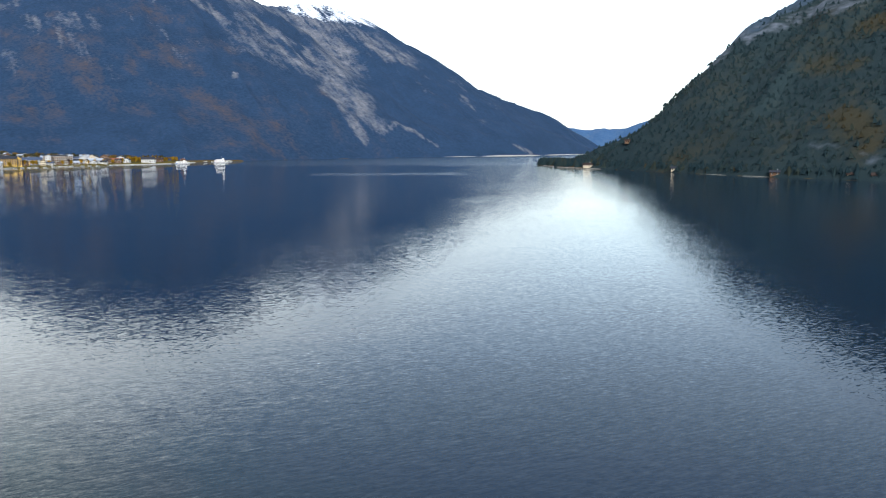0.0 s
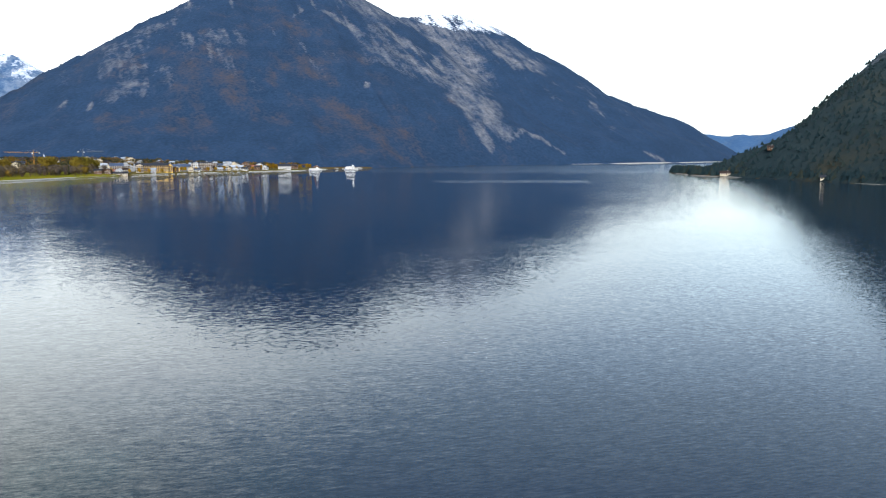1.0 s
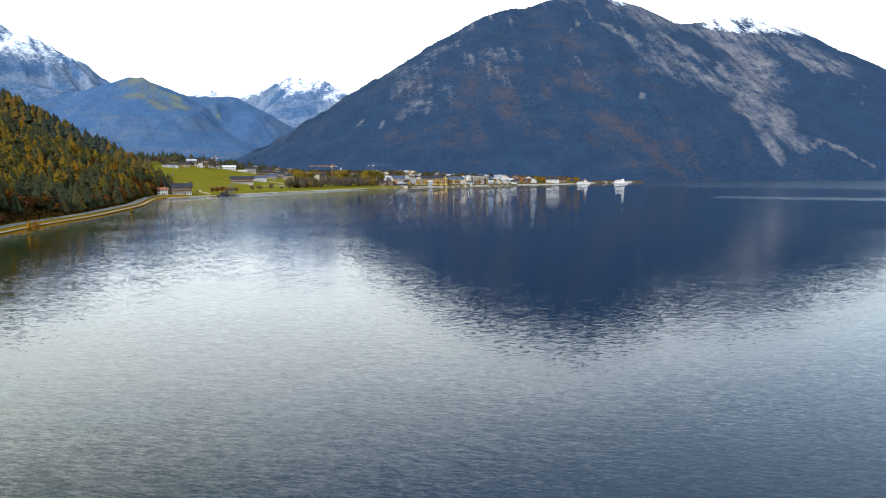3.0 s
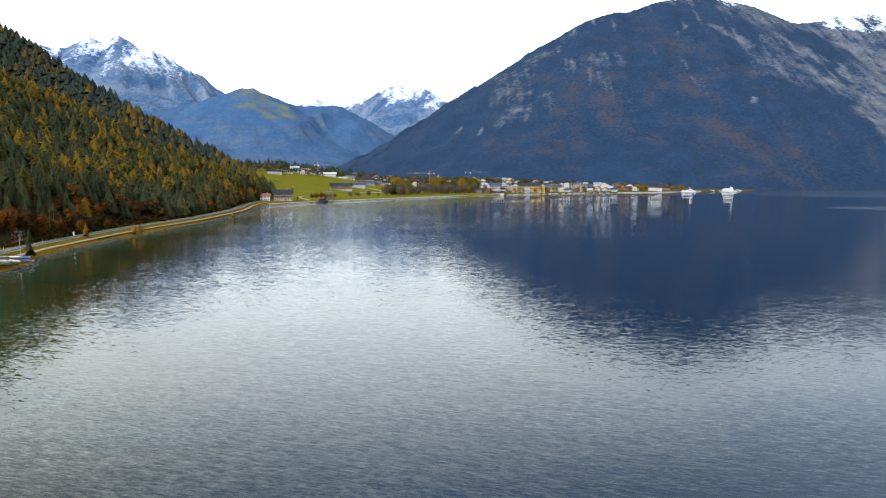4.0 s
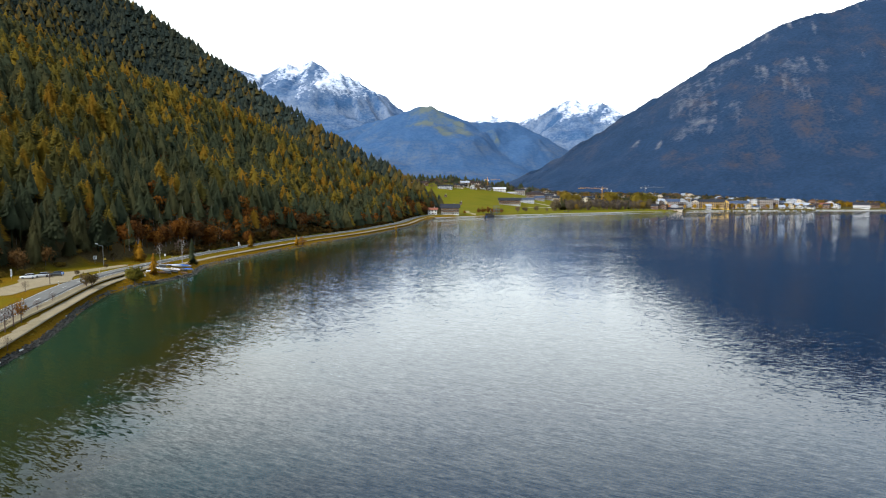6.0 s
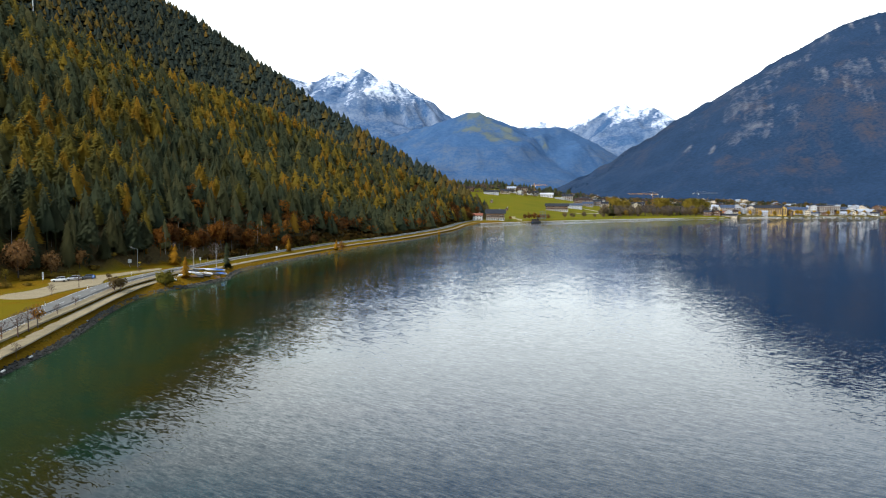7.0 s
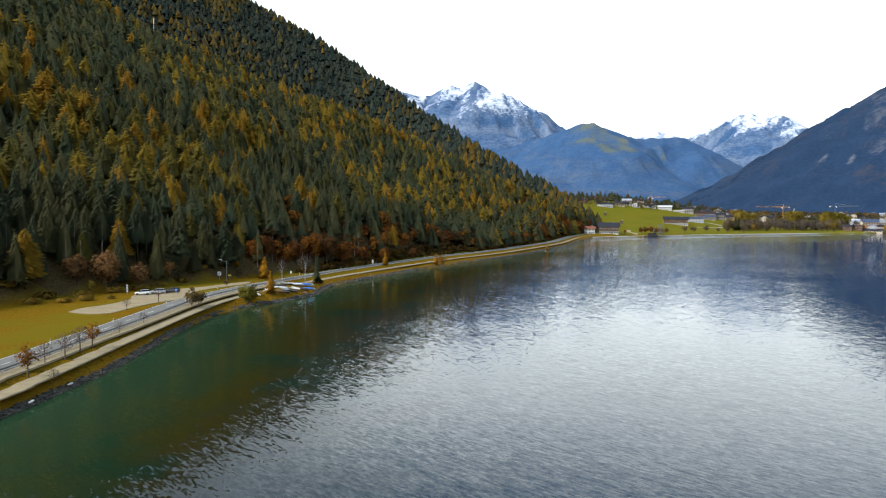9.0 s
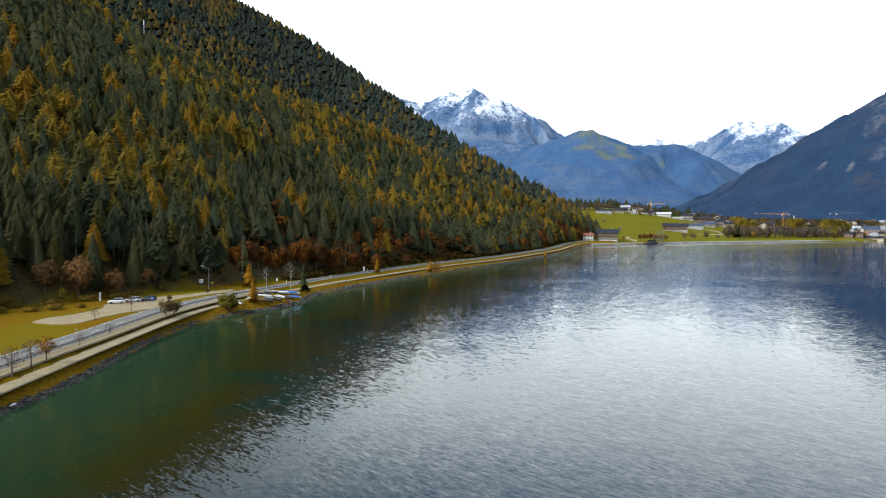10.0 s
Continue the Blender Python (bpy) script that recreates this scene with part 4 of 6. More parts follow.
def ribbon(line, section, gap=2.0, y_from=-1e9, y_to=1e9, lift=None):
    """A strip along a plan line; section: offsets to the left and heights."""
    pts = [p for p in smooth_line(line, gap) if y_from <= p[1] <= y_to]
    v, f = [], []
    for k, p in enumerate(pts):
        d = (pts[min(k + 1, len(pts) - 1)] - pts[max(k - 1, 0)]).normalized()
        left = Vector((-d[1], d[0]))
        for off, z in section:
            q = p + left * off
            v.append((q[0], q[1], z + (lift(q[0], q[1]) if lift else 0)))
    n = len(section)
    for k in range(len(pts) - 1):
        for i in range(n - 1):
            a = k * n + i
            f.append((a, a + n, a + n + 1, a + 1))
    return v, f


# ---------------------------------------------------------------- road, path and lay-by
def asphalt_material():
    m, t, b = material("asphalt", 0.9, 0.12)
    p = position(t)
    coarse, fine = noise_of(t, p, 0.22, 4), noise_of(t, p, 14.0, 3)
    worn = ramp(t, coarse, [(0.3, (0.115, 0.110, 0.097)), (0.7, (0.165, 0.157, 0.140))])
    t.links.new(mix(t, 0.25, worn, ramp(t, fine, [(0.3, (0.10, 0.10, 0.10)), (0.7, (0.30, 0.30, 0.29))])), b.inputs["Base Color"])
    bump(t, b, fine, 0.4, 0.01)
    return m


def gravel_material():
    m, t, b = material("pale_gravel", 0.95, 0.2)
    p = position(t)
    coarse, fine = noise_of(t, p, 0.5, 4), noise_of(t, p, 9.0, 4, 0.7)
    t.links.new(mix(t, 0.5, ramp(t, coarse, [(0.3, (0.20, 0.155, 0.085)), (0.7, (0.33, 0.27, 0.165))]),
                    ramp(t, fine, [(0.3, (0.15, 0.115, 0.065)), (0.7, (0.38, 0.31, 0.19))])), b.inputs["Base Color"])
    bump(t, b, fine, 0.7, 0.03)
    return m


ASPHALT, GRAVEL = asphalt_material(), gravel_material()
ROAD_WHITE = plain("road_paint", (0.55, 0.55, 0.53), 0.8, 0.3, 1.5)
ZINC = plain("galvanised_steel", (0.30, 0.31, 0.32), 0.5, 0.25, 1.5, metal=0.6)
WHITE = plain("white_paint", (0.62, 0.62, 0.60), 0.6, 0.12, 1.0)
DARK = plain("dark_timber", (0.045, 0.035, 0.028), 0.85, 0.4, 2.0)

road_shape = ribbon(RAIL, [(0.5, 2.95), (0.5, 3.16), (3.6, 3.24), (6.9, 3.16), (6.9, 2.95)], 3.0, -300, 822)
road = tagged(new("road", mesh_from("road", *road_shape, ASPHALT)), "grey two-lane asphalt lakeside road", "road", kind="structure")
for off in (0.75, 6.6):
    part("edge_line", ribbon(RAIL, [(off - 0.07, 3.175), (off + 0.07, 3.177)], 3.0, -300, 820), ROAD_WHITE, road)
pts = smooth_line(RAIL, 1.0)
dash = mesh_from("lane_dash", *box(-0.07, 0.07, -2.2, 2.2, 0, 0.008), ROAD_WHITE)
for k in range(330, len(pts) - 10, 12):
    d = (pts[k + 1] - pts[k - 1]).normalized()
    q = pts[k] + Vector((-d[1], d[0])) * 3.6
    if q[1] < 700:
        part_mesh("lane_dash", dash, road, at=pose(q[0], q[1], 3.236, rz=math.degrees(math.atan2(-d[0], d[1]))))

tagged(new("path", mesh_from("path", *ribbon(PATH, [(-1.65, 2.0), (-1.5, 2.17), (0, 2.2), (1.5, 2.17), (1.65, 2.0)], 2.0, -200, 800), GRAVEL)),
       "pale gravel foot and cycle path along the shore", "path", kind="structure")
tagged(new("verge", mesh_from("verge", *ribbon(RAIL, [(-2.0, 2.7), (-1.9, 3.03), (-0.3, 3.12), (0.5, 3.14)], 3.0, -200, 232), GRAVEL)),
       "worn paved strip beside the guard rail", "pavement", kind="structure")


def lay_by():
    """The gravel parking bay and the lane behind the grass island."""
    edge = [(-112, 150.5), (-106, 148.5), (-101, 150.5), (-101, 161), (-100, 170), (-97.6, 177), (-98.2, 182), (-101, 190), (-101.8, 198), (-100.5, 206),
            (-97.5, 215), (-95.5, 224), (-98, 228), (-102, 219), (-106, 209), (-110, 203), (-113, 197), (-115.5, 190), (-114, 182), (-110.8, 176), (-110.5, 165), (-112.8, 157)]
    pts = [tuple(p) for p in smooth_line(edge + [edge[0]], 2.0)][:-1]
    v = [(x, y, 3.24) for x, y in pts] + [(x, y, 2.9) for x, y in pts]
    n = len(pts)
    f = [tuple(range(n))] + [(i, n + i, n + (i + 1) % n, (i + 1) % n) for i in range(n)]
    bm = bmesh.new()
    vs = [bm.verts.new(p) for p in v]
    for face in f:
        bm.faces.new([vs[i] for i in face])
    bmesh.ops.triangulate(bm, faces=bm.faces[:1])
    bmesh.ops.recalc_face_normals(bm, faces=bm.faces)
    me = bpy.data.meshes.new("parking_bay")
    bm.to_mesh(me)
    bm.free()
    me.materials.append(GRAVEL)
    return tagged(new("parking_bay", me), "pale gravel lay-by for parking beside the road", "pavement", kind="structure")


lay_by()

# ---------------------------------------------------------------- guard rail
rail = thing("guard_rail", "long grey steel guard rail on posts along the road", "guard rail")
RAIL_STEEL = plain("weathered_rail_steel", (0.13, 0.13, 0.125), 0.7, 0.3, 1.5, metal=0.3)
part("beam", ribbon(RAIL, [(0.10, 3.92), (0.02, 3.88), (0.08, 3.80), (0.02, 3.72), (0.10, 3.66), (0.14, 3.66), (0.14, 3.92), (0.10, 3.92)], 3.0, 30, 806), RAIL_STEEL, rail, "ribbed galvanised beam")
part("lower_rail", ribbon(RAIL, [(0.06, 3.46), (0.02, 3.43), (0.06, 3.40), (0.10, 3.43), (0.06, 3.46)], 3.0, 30, 806), RAIL_STEEL, rail)
post = mesh_from("rail_post", *poly_joined([box(-0.05, 0.05, -0.01, 0.01, 0, 0.78), box(-0.05, -0.035, -0.05, 0.05, 0, 0.78), box(0.035, 0.05, -0.05, 0.05, 0, 0.78)]), ZINC)
for k in range(310, len(pts) - 6, 4):
    q = pts[k]
    if 30 < q[1] < 806:
        d = (pts[k + 1] - pts[k - 1]).normalized()
        part_mesh("rail_post", post, rail, at=pose(q[0] - d[1] * 0.18, q[1] + d[0] * 0.18, 3.1, rz=math.degrees(math.atan2(-d[0], d[1]))))

# ---------------------------------------------------------------- shore stones
def stone_material():
    m, t, b = material("shore_stone", 0.85, 0.3)
    p = position(t)
    info = t.nodes.new("ShaderNodeObjectInfo")
    geo = t.nodes.new("ShaderNodeNewGeometry")
    v = maths(t, "ADD", maths(t, "MULTIPLY", info.outputs["Random"], 0.4), maths(t, "MULTIPLY", geo.outputs["Random Per Island"], 0.35))
    v = maths(t, "ADD", v, maths(t, "MULTIPLY", noise_of(t, p, 4.0, 4), 0.35))
    t.links.new(ramp(t, v, [(0.3, (0.015, 0.012, 0.009)), (0.62, (0.028, 0.024, 0.018)), (0.92, (0.12, 0.11, 0.09))]), b.inputs["Base Color"])
    bump(t, b, noise_of(t, p, 7.0, 3), 0.6, 0.05)
    return m


STONE = stone_material()
stone_rng = np.random.default_rng(5)


def stone_form(r):
    bm = bmesh.new()
    bmesh.ops.create_icosphere(bm, subdivisions=1, radius=0.5)
    cut = [Vector(r.normal(size=3)).normalized() for _ in range(5)]
    for v in bm.verts:
        for n in cut:
            over = v.co.dot(n) - 0.36
            if over > 0:
                v.co -= n * over
        v.co = Vector((v.co.x * 1.25, v.co.y, v.co.z * 0.75)) * r.uniform(0.92, 1.08)
    verts, faces = [tuple(v.co) for v in bm.verts], [tuple(x.index for x in f.verts) for f in bm.faces]
    bm.free()
    return verts, faces


STONES = [stone_form(stone_rng) for _ in range(8)]
bank_line = [p for p in SHORE if 50 < p[1] < 770 and p[0] < 70]
bank = tagged(new("stone_bank", mesh_from("stone_bank", *ribbon(bank_line, [(-1.6, -0.62), (0.1, 0.14), (0.95, 0.6), (1.15, 0.4)], 2.0), STONE)),
              "steep bank of dark broken stones at the waterline", "bank", kind="structure")
stone_meshes = [mesh_from("stone", v, f, STONE) for v, f in STONES]
rest_v, rest_f, base = [], [], 0
shore_pts = smooth_line(bank_line, 1.0)
near_count = 0
for k in range(1, len(shore_pts) - 1):
    p = shore_pts[k]
    d = (shore_pts[k + 1] - shore_pts[k - 1]).normalized()
    far = p[1] > 190
    for _ in range(6 if not far else (5 if p[1] < 330 else 2)):
        off = stone_rng.uniform(-0.5, 1.15)
        size = stone_rng.uniform(0.28, 0.65) if not far else stone_rng.uniform(0.45, 1.0)
        q = p + Vector((-d[1], d[0])) * off + d * stone_rng.uniform(-0.5, 0.5)
        z = 0.52 * off + 0.08 + 0.1 * size
        rot = Euler(stone_rng.uniform(-0.5, 0.5, 3) * (1, 1, 6)).to_matrix().to_4x4()
        m = Matrix.Translation((q[0], q[1], z)) @ rot @ Matrix.Scale(size, 4)
        pick = int(stone_rng.integers(0, 8))
        if 84 < p[1] < 165 and near_count < 300:
            part_mesh("stone", stone_meshes[pick], bank, at=m)
            near_count += 1
        else:
            v = np.array(STONES[pick][0]) @ np.array(m.to_3x3()).T + np.array(m.translation)
            rest_v.append(v)
            rest_f.append(np.array(STONES[pick][1]) + base)
            base += len(v)
me = mesh_of("stones", np.concatenate(rest_v), np.concatenate(rest_f))
me.materials.append(STONE)
tagged(part_mesh("stones", me, bank), kind="stuff")
slab = mesh_from("pale_slab", *box(-0.42, 0.42, -0.2, 0.2, 0, 0.14, 0.07), plain("pale_stone", (0.42, 0.41, 0.38), 0.9, 0.3, 3.0))
for x, y, turn in ((-72.6, 93.5, 70), (-79.6, 130.5, 60), (-71.5, 83, 80)):
    ob = tagged(new("pale_slab", slab), "pale flat stone block lying on the shore rocks", "stone", "pale blocks on the shore")
    ob.matrix_basis = pose(x, y, 0.62, 4, -14, turn)

# ---------------------------------------------------------------- bank grass
def tufts():
    r = np.random.default_rng(9)
    n = 9000
    x, y = r.uniform(-125, -66, n), r.uniform(60, 290, n)
    d = lake_distance(x, y)
    road_d, side = line_distance(x, y, RAIL)
    path_d, _ = line_distance(x, y, PATH)
    keep = (d > 2.1) & (path_d > 1.5) & ~((side > 0) & (road_d < 7.6)) & ~((side < 0) & (road_d < 2.3)) & (d < 13)
    keep &= ~((x < -97) & (x > -119) & (y > 147) & (y < 252))
    x, y = x[keep], y[keep]
    z = ground_height(x, y)
    a, h, w = r.uniform(0, 6.28, len(x)), r.uniform(0.15, 0.4, len(x)), r.uniform(0.2, 0.5, len(x))
    v = np.empty((len(x), 6, 3))
    for k in range(2):
        b = a + k * 1.57
        v[:, 3 * k] = np.stack([x - w * np.cos(b), y - w * np.sin(b), z - 0.05], -1)
        v[:, 3 * k + 1] = np.stack([x + w * np.cos(b), y + w * np.sin(b), z - 0.05], -1)
        v[:, 3 * k + 2] = np.stack([x + r.uniform(-0.2, 0.2, len(x)), y + r.uniform(-0.2, 0.2, len(x)), z + h], -1)
    f = np.arange(len(x) * 6).reshape(-1, 3)
    me = mesh_of("bank_grass", v.reshape(-1, 3), f)
    set_attribute(me, "tint", np.repeat(r.random(len(x)), 6))
    me.materials.append(foliage("dry_grass", [(0.2, (0.15, 0.10, 0.015)), (0.5, (0.24, 0.165, 0.03)), (0.8, (0.30, 0.21, 0.05))]))
    tagged(new("bank_grass", me), "tufts of dry straw-coloured grass on the bank", "grass", kind="stuff")


tufts()

# ---------------------------------------------------------------- single trees and shrubs
def grown(name, label, category, crown, trunk, leaf, bark, tall, wide=1.0, group=""):
    ob = thing(name, label, category, group)
    scale = Matrix.Diagonal((tall * wide, tall * wide, tall, 1))
    for nm, shape, mat in (("trunk", trunk, bark), ("crown", crown, leaf)):
        if shape is not None:
            co = np.asarray(shape[0]) @ np.array(scale.to_3x3()).T
            me = mesh_of(nm, co, shape[1], nm == "crown")
            if nm == "crown":
                away = (co - co.mean(0)) / np.abs(co - co.mean(0)).max() + (0, 0, 0.5)
                me.normals_split_custom_set_from_vertices(away / np.linalg.norm(away, axis=1)[:, None])
            me.materials.append(mat)
            part_mesh(nm, me, ob)
    return ob


tr = np.random.default_rng(31)


def bare_twigs(r, n=260):
    """Fine twigs with a few last leaves, as thin slivers."""
    v, f = [], []
    for _ in range(n):
        d = r.normal(size=3)
        d /= np.linalg.norm(d)
        c = np.array((0, 0, 0.62)) + d * (0.27, 0.27, 0.3) * r.uniform(0.5, 1.1)
        e = c + (c - (0, 0, 0.45)) * r.uniform(0.12, 0.3) + r.normal(size=3) * 0.02
        s = r.normal(size=3) * 0.006
        k = len(v)
        v += [c - s, c + s, e]
        f.append((k, k + 1, k + 2))
    return np.array(v), np.array(f)


def put(ob, spots):
    """Moves a built thing to its first spot and copies it to the others; spots: x, y, size, turn."""
    for k, (x, y, size, turn) in enumerate(spots):
        m = pose(x, y, ground_at(x, y) - 0.05, rz=turn) @ Matrix.Scale(size, 4)
        if k == 0:
            ob.matrix_basis = m
        else:
            c = copy_thing(ob, m)
            c.scale = (size, size, size)


TWIG = plain("twig_bark", (0.10, 0.065, 0.05), 0.95, 0.4, 3.0)
limbs = limb_shape(tr, 1.0, 0.028, 11)
put(grown("roadside_tree", "young orange-leaved tree on the grass verge", "tree", leaf_cloud(tr, 26, 16, 0.035, (0.26, 0.26, 0.3), 0.66), limbs, leafage("orange_leaves", [(0.2, (0.18, 0.075, 0.014)), (0.6, (0.28, 0.12, 0.018)), (0.9, (0.34, 0.17, 0.02))]), BARK, 5.4, group="roadside trees"),
    [(-81.4, 113.0, 1.0, 0), (-77.6, 90.5, 1.0, 75), (-43.8, 343.5, 1.5, 40), (-93.5, 238, 0.6, 10)])
put(grown("bare_tree", "nearly bare young tree with reddish twigs on the verge", "tree", bare_twigs(tr), limb_shape(tr, 1.0, 0.026, 16), TWIG, TWIG, 5.2, group="roadside trees"),
    [(-80.8, 108.4, 1.0, 0), (-79.6, 102.4, 1.05, 100), (-74.2, 91.8, 0.55, 210), (-83.6, 125.5, 0.6, 33), (-86.0, 139, 0.6, 150), (-100.5, 172.3, 0.85, 70), (-99.8, 155.7, 0.65, 20), (-79.8, 97.5, 0.8, 300)])
put(grown("roadside_bush", "brown leafless bush clump beside the road", "bush", leaf_cloud(tr, 24, 26, 0.045, (0.36, 0.36, 0.28), 0.62), limb_shape(tr, 0.9, 0.03, 14, 0.2, 0.36), leafage("brown_twigs", [(0.2, (0.07, 0.05, 0.024)), (0.6, (0.11, 0.08, 0.034)), (0.9, (0.15, 0.10, 0.035))]), TWIG, 4.6, group="roadside bushes"),
    [(-88.6, 167.5, 1.2, 0), (-88.6, 171.5, 1.1, 80), (-101, 193, 0.5, 10), (-99.5, 214, 0.5, 50), (-105, 238, 0.8, 20)])
put(grown("shore_bush", "round olive-green willow bush at the water's edge", "bush", leaf_cloud(tr, 40, 60, 0.045, (0.5, 0.5, 0.36), 0.48), limb_shape(tr, 0.8, 0.03, 10, 0.1, 0.4), OLIVE_LEAF, BARK, 4.4, 1.0),
    [(-83.0, 192.0, 1.4, 0)])
put(grown("shore_larch", "slender golden larch on the shore", "tree", conifer_crown(tr, 13, 8, 0.08, 0.27, 0.45), stem_shape(1.0, 0.014), leafage("orange_needles", [(0.2, (0.24, 0.12, 0.012)), (0.6, (0.34, 0.17, 0.014)), (0.9, (0.42, 0.22, 0.02))]), BARK, 7.6, group="shore larches"),
    [(-80.6, 204.0, 1.0, 0), (-47.5, 350.0, 0.8, 50), (12.5, 518, 0.7, 20), (-108, 243, 0.55, 30), (-94.5, 236, 1.15, 80), (-99, 246, 1.0, 140), (-66, 312, 0.9, 10)])
put(grown("shore_spruce", "dark green spruce beside the boat landing", "tree", conifer_crown(tr, 16, 9, 0.06, 0.2, 0.3), stem_shape(1.0, 0.015), SPRUCE_LEAF, BARK, 10.5),
    [(-76.5, 240.0, 1.0, 0)])
put(grown("birch", "bare pale-stemmed birch at the roadside", "tree", bare_twigs(tr, 200), limb_shape(tr, 1.0, 0.014, 12, 0.4, 0.16), TWIG, PALE_BARK, 10.0, 0.8, "birches"),
    [(-84.0, 224, 1.0, 0), (-77.5, 229, 1.15, 120), (-99.5, 250, 0.9, 40)])
put(grown("russet_beech", "dense russet-orange beech at the forest edge", "tree", leaf_cloud(tr, 60, 34, 0.04, (0.34, 0.34, 0.4), 0.56), limb_shape(tr, 1.0, 0.022, 12), BEECH_LEAF, BARK, 11.0, group="russet beeches"),
    [(-103, 262, 0.9, 0), (-98, 268, 0.8, 60), (-93, 285, 1.15, 100), (-88, 292, 1.25, 200), (-83, 300, 1.0, 20), (-96, 276, 0.9, 310), (-78, 318, 0.75, 44), (-70, 330, 0.7, 12), (-107, 255, 0.75, 90), (-60, 356, 0.6, 200)])
put(grown("brown_beech", "brown half-bare round tree at the field edge", "tree", leaf_cloud(tr, 55, 26, 0.036, (0.36, 0.36, 0.36), 0.58), limb_shape(tr, 1.0, 0.02, 14), leafage("faded_leaves", [(0.2, (0.20, 0.11, 0.045)), (0.6, (0.28, 0.145, 0.05)), (0.9, (0.34, 0.17, 0.055))]), BARK, 11.0, group="field-edge trees"),
    [(-128, 192, 1.15, 0), (-134, 186, 0.85, 60), (-122, 200, 0.8, 130), (-141, 176, 0.8, 20), (-118.5, 212, 0.7, 200), (-150, 160, 0.7, 60)])
put(grown("yellow_sapling", "small bright yellow sapling by the lay-by", "tree", leaf_cloud(tr, 22, 14, 0.05, (0.24, 0.24, 0.36), 0.55), limb_shape(tr, 1.0, 0.02, 8), OCHRE_LEAF, BARK, 4.6, group="yellow saplings"),
    [(-127.5, 184, 1.0, 0), (-111.8, 240, 0.8, 40), (-138, 170, 0.7, 80), (-122, 168, 0.5, 10)])
put(grown("field_shrub", "low olive-brown shrub on the field edge", "bush", leaf_cloud(tr, 60, 30, 0.06, (0.8, 0.8, 0.34), 0.36), None, leafage("dull_leaves", [(0.2, (0.19, 0.13, 0.025)), (0.6, (0.28, 0.18, 0.03)), (0.9, (0.36, 0.21, 0.035))]), BARK, 1.7, 1.5, group="field shrubs"),
    [(-121, 171, 1.3, 0), (-124, 166, 1.1, 60), (-131, 163, 1.4, 20), (-138, 157, 1.3, 100), (-117, 176, 0.8, 10), (-145, 150, 1.4, 0), (-121, 197, 1.2, 40), (-119, 206, 1.3, 70), (-116, 216, 1.2, 30), (-115, 228, 1.3, 0),
     (-110, 247, 1.2, 20), (-104, 256, 1.1, 50), (-127, 178, 1.5, 30), (-133, 172, 1.7, 140), (-141, 166, 1.6, 250), (-149, 158, 1.7, 10), (-124, 190, 1.5, 75), (-119, 199, 1.4, 160)])


# scrub between the road and the forest
def scrub():
    r = np.random.default_rng(77)
    line = smooth_line(RAIL, 1.0)
    xs, ys = [], []
    for k, p in enumerate(line[1:-1]):
        if 262 < p[1] < 800:
            d = (line[k + 2] - line[k]).normalized()
            for _ in range(2):
                q = p + Vector((-d[1], d[0])) * r.uniform(8.2, 15)
                xs.append(q[0])
                ys.append(q[1])
    x, y = np.array(xs), np.array(ys)
    woods("roadside_scrub", "low rusty scrub and dry brush between road and forest", [leaf_cloud(shapes, 9, 7, 0.16, (0.5, 0.5, 0.3), 0.4) for _ in range(4)], x, y, ground_height(x, y) - 0.1,
          r.uniform(1.2, 3.4, len(x)), foliage("scrub_leaves", [(0.2, (0.05, 0.035, 0.012)), (0.5, (0.10, 0.062, 0.016)), (0.8, (0.16, 0.085, 0.018))]), r.random(len(x)))


scrub()

# ---------------------------------------------------------------- cars
GLASS = material("dark_glass", 0.05, 0.6)[0]
GLASS.node_tree.nodes["Principled BSDF"].inputs["Base Color"].default_value = (0.012, 0.014, 0.018, 1)
TYRE = plain("tyre_rubber", (0.02, 0.02, 0.02), 0.9, 0.3, 5.0)
LAMP = plain("lamp_lens", (0.55, 0.56, 0.58), 0.2, 0.1, 2.0)
TAIL = plain("tail_lens", (0.25, 0.012, 0.012), 0.25, 0.2, 2.0)


def paint(name, color):
    m, t, b = material(name, 0.3, 0.5)
    b.inputs["Coat Weight"].default_value = 0.6
    t.links.new(ramp(t, noise_of(t, position(t), 3.0), [(0.3, tuple(c * 0.9 for c in color)), (0.7, color)]), b.inputs["Base Color"])
    return m


def loft(rings, closed_ends=True):
    n = len(rings[0])
    v = [p for ring in rings for p in ring]
    f = [(j * n + i, j * n + (i + 1) % n, (j + 1) * n + (i + 1) % n, (j + 1) * n + i) for j in range(len(rings) - 1) for i in range(n)]
    if closed_ends:
        f += [tuple(range(n))[::-1], tuple(range(len(v) - n, len(v)))]
    return v, f


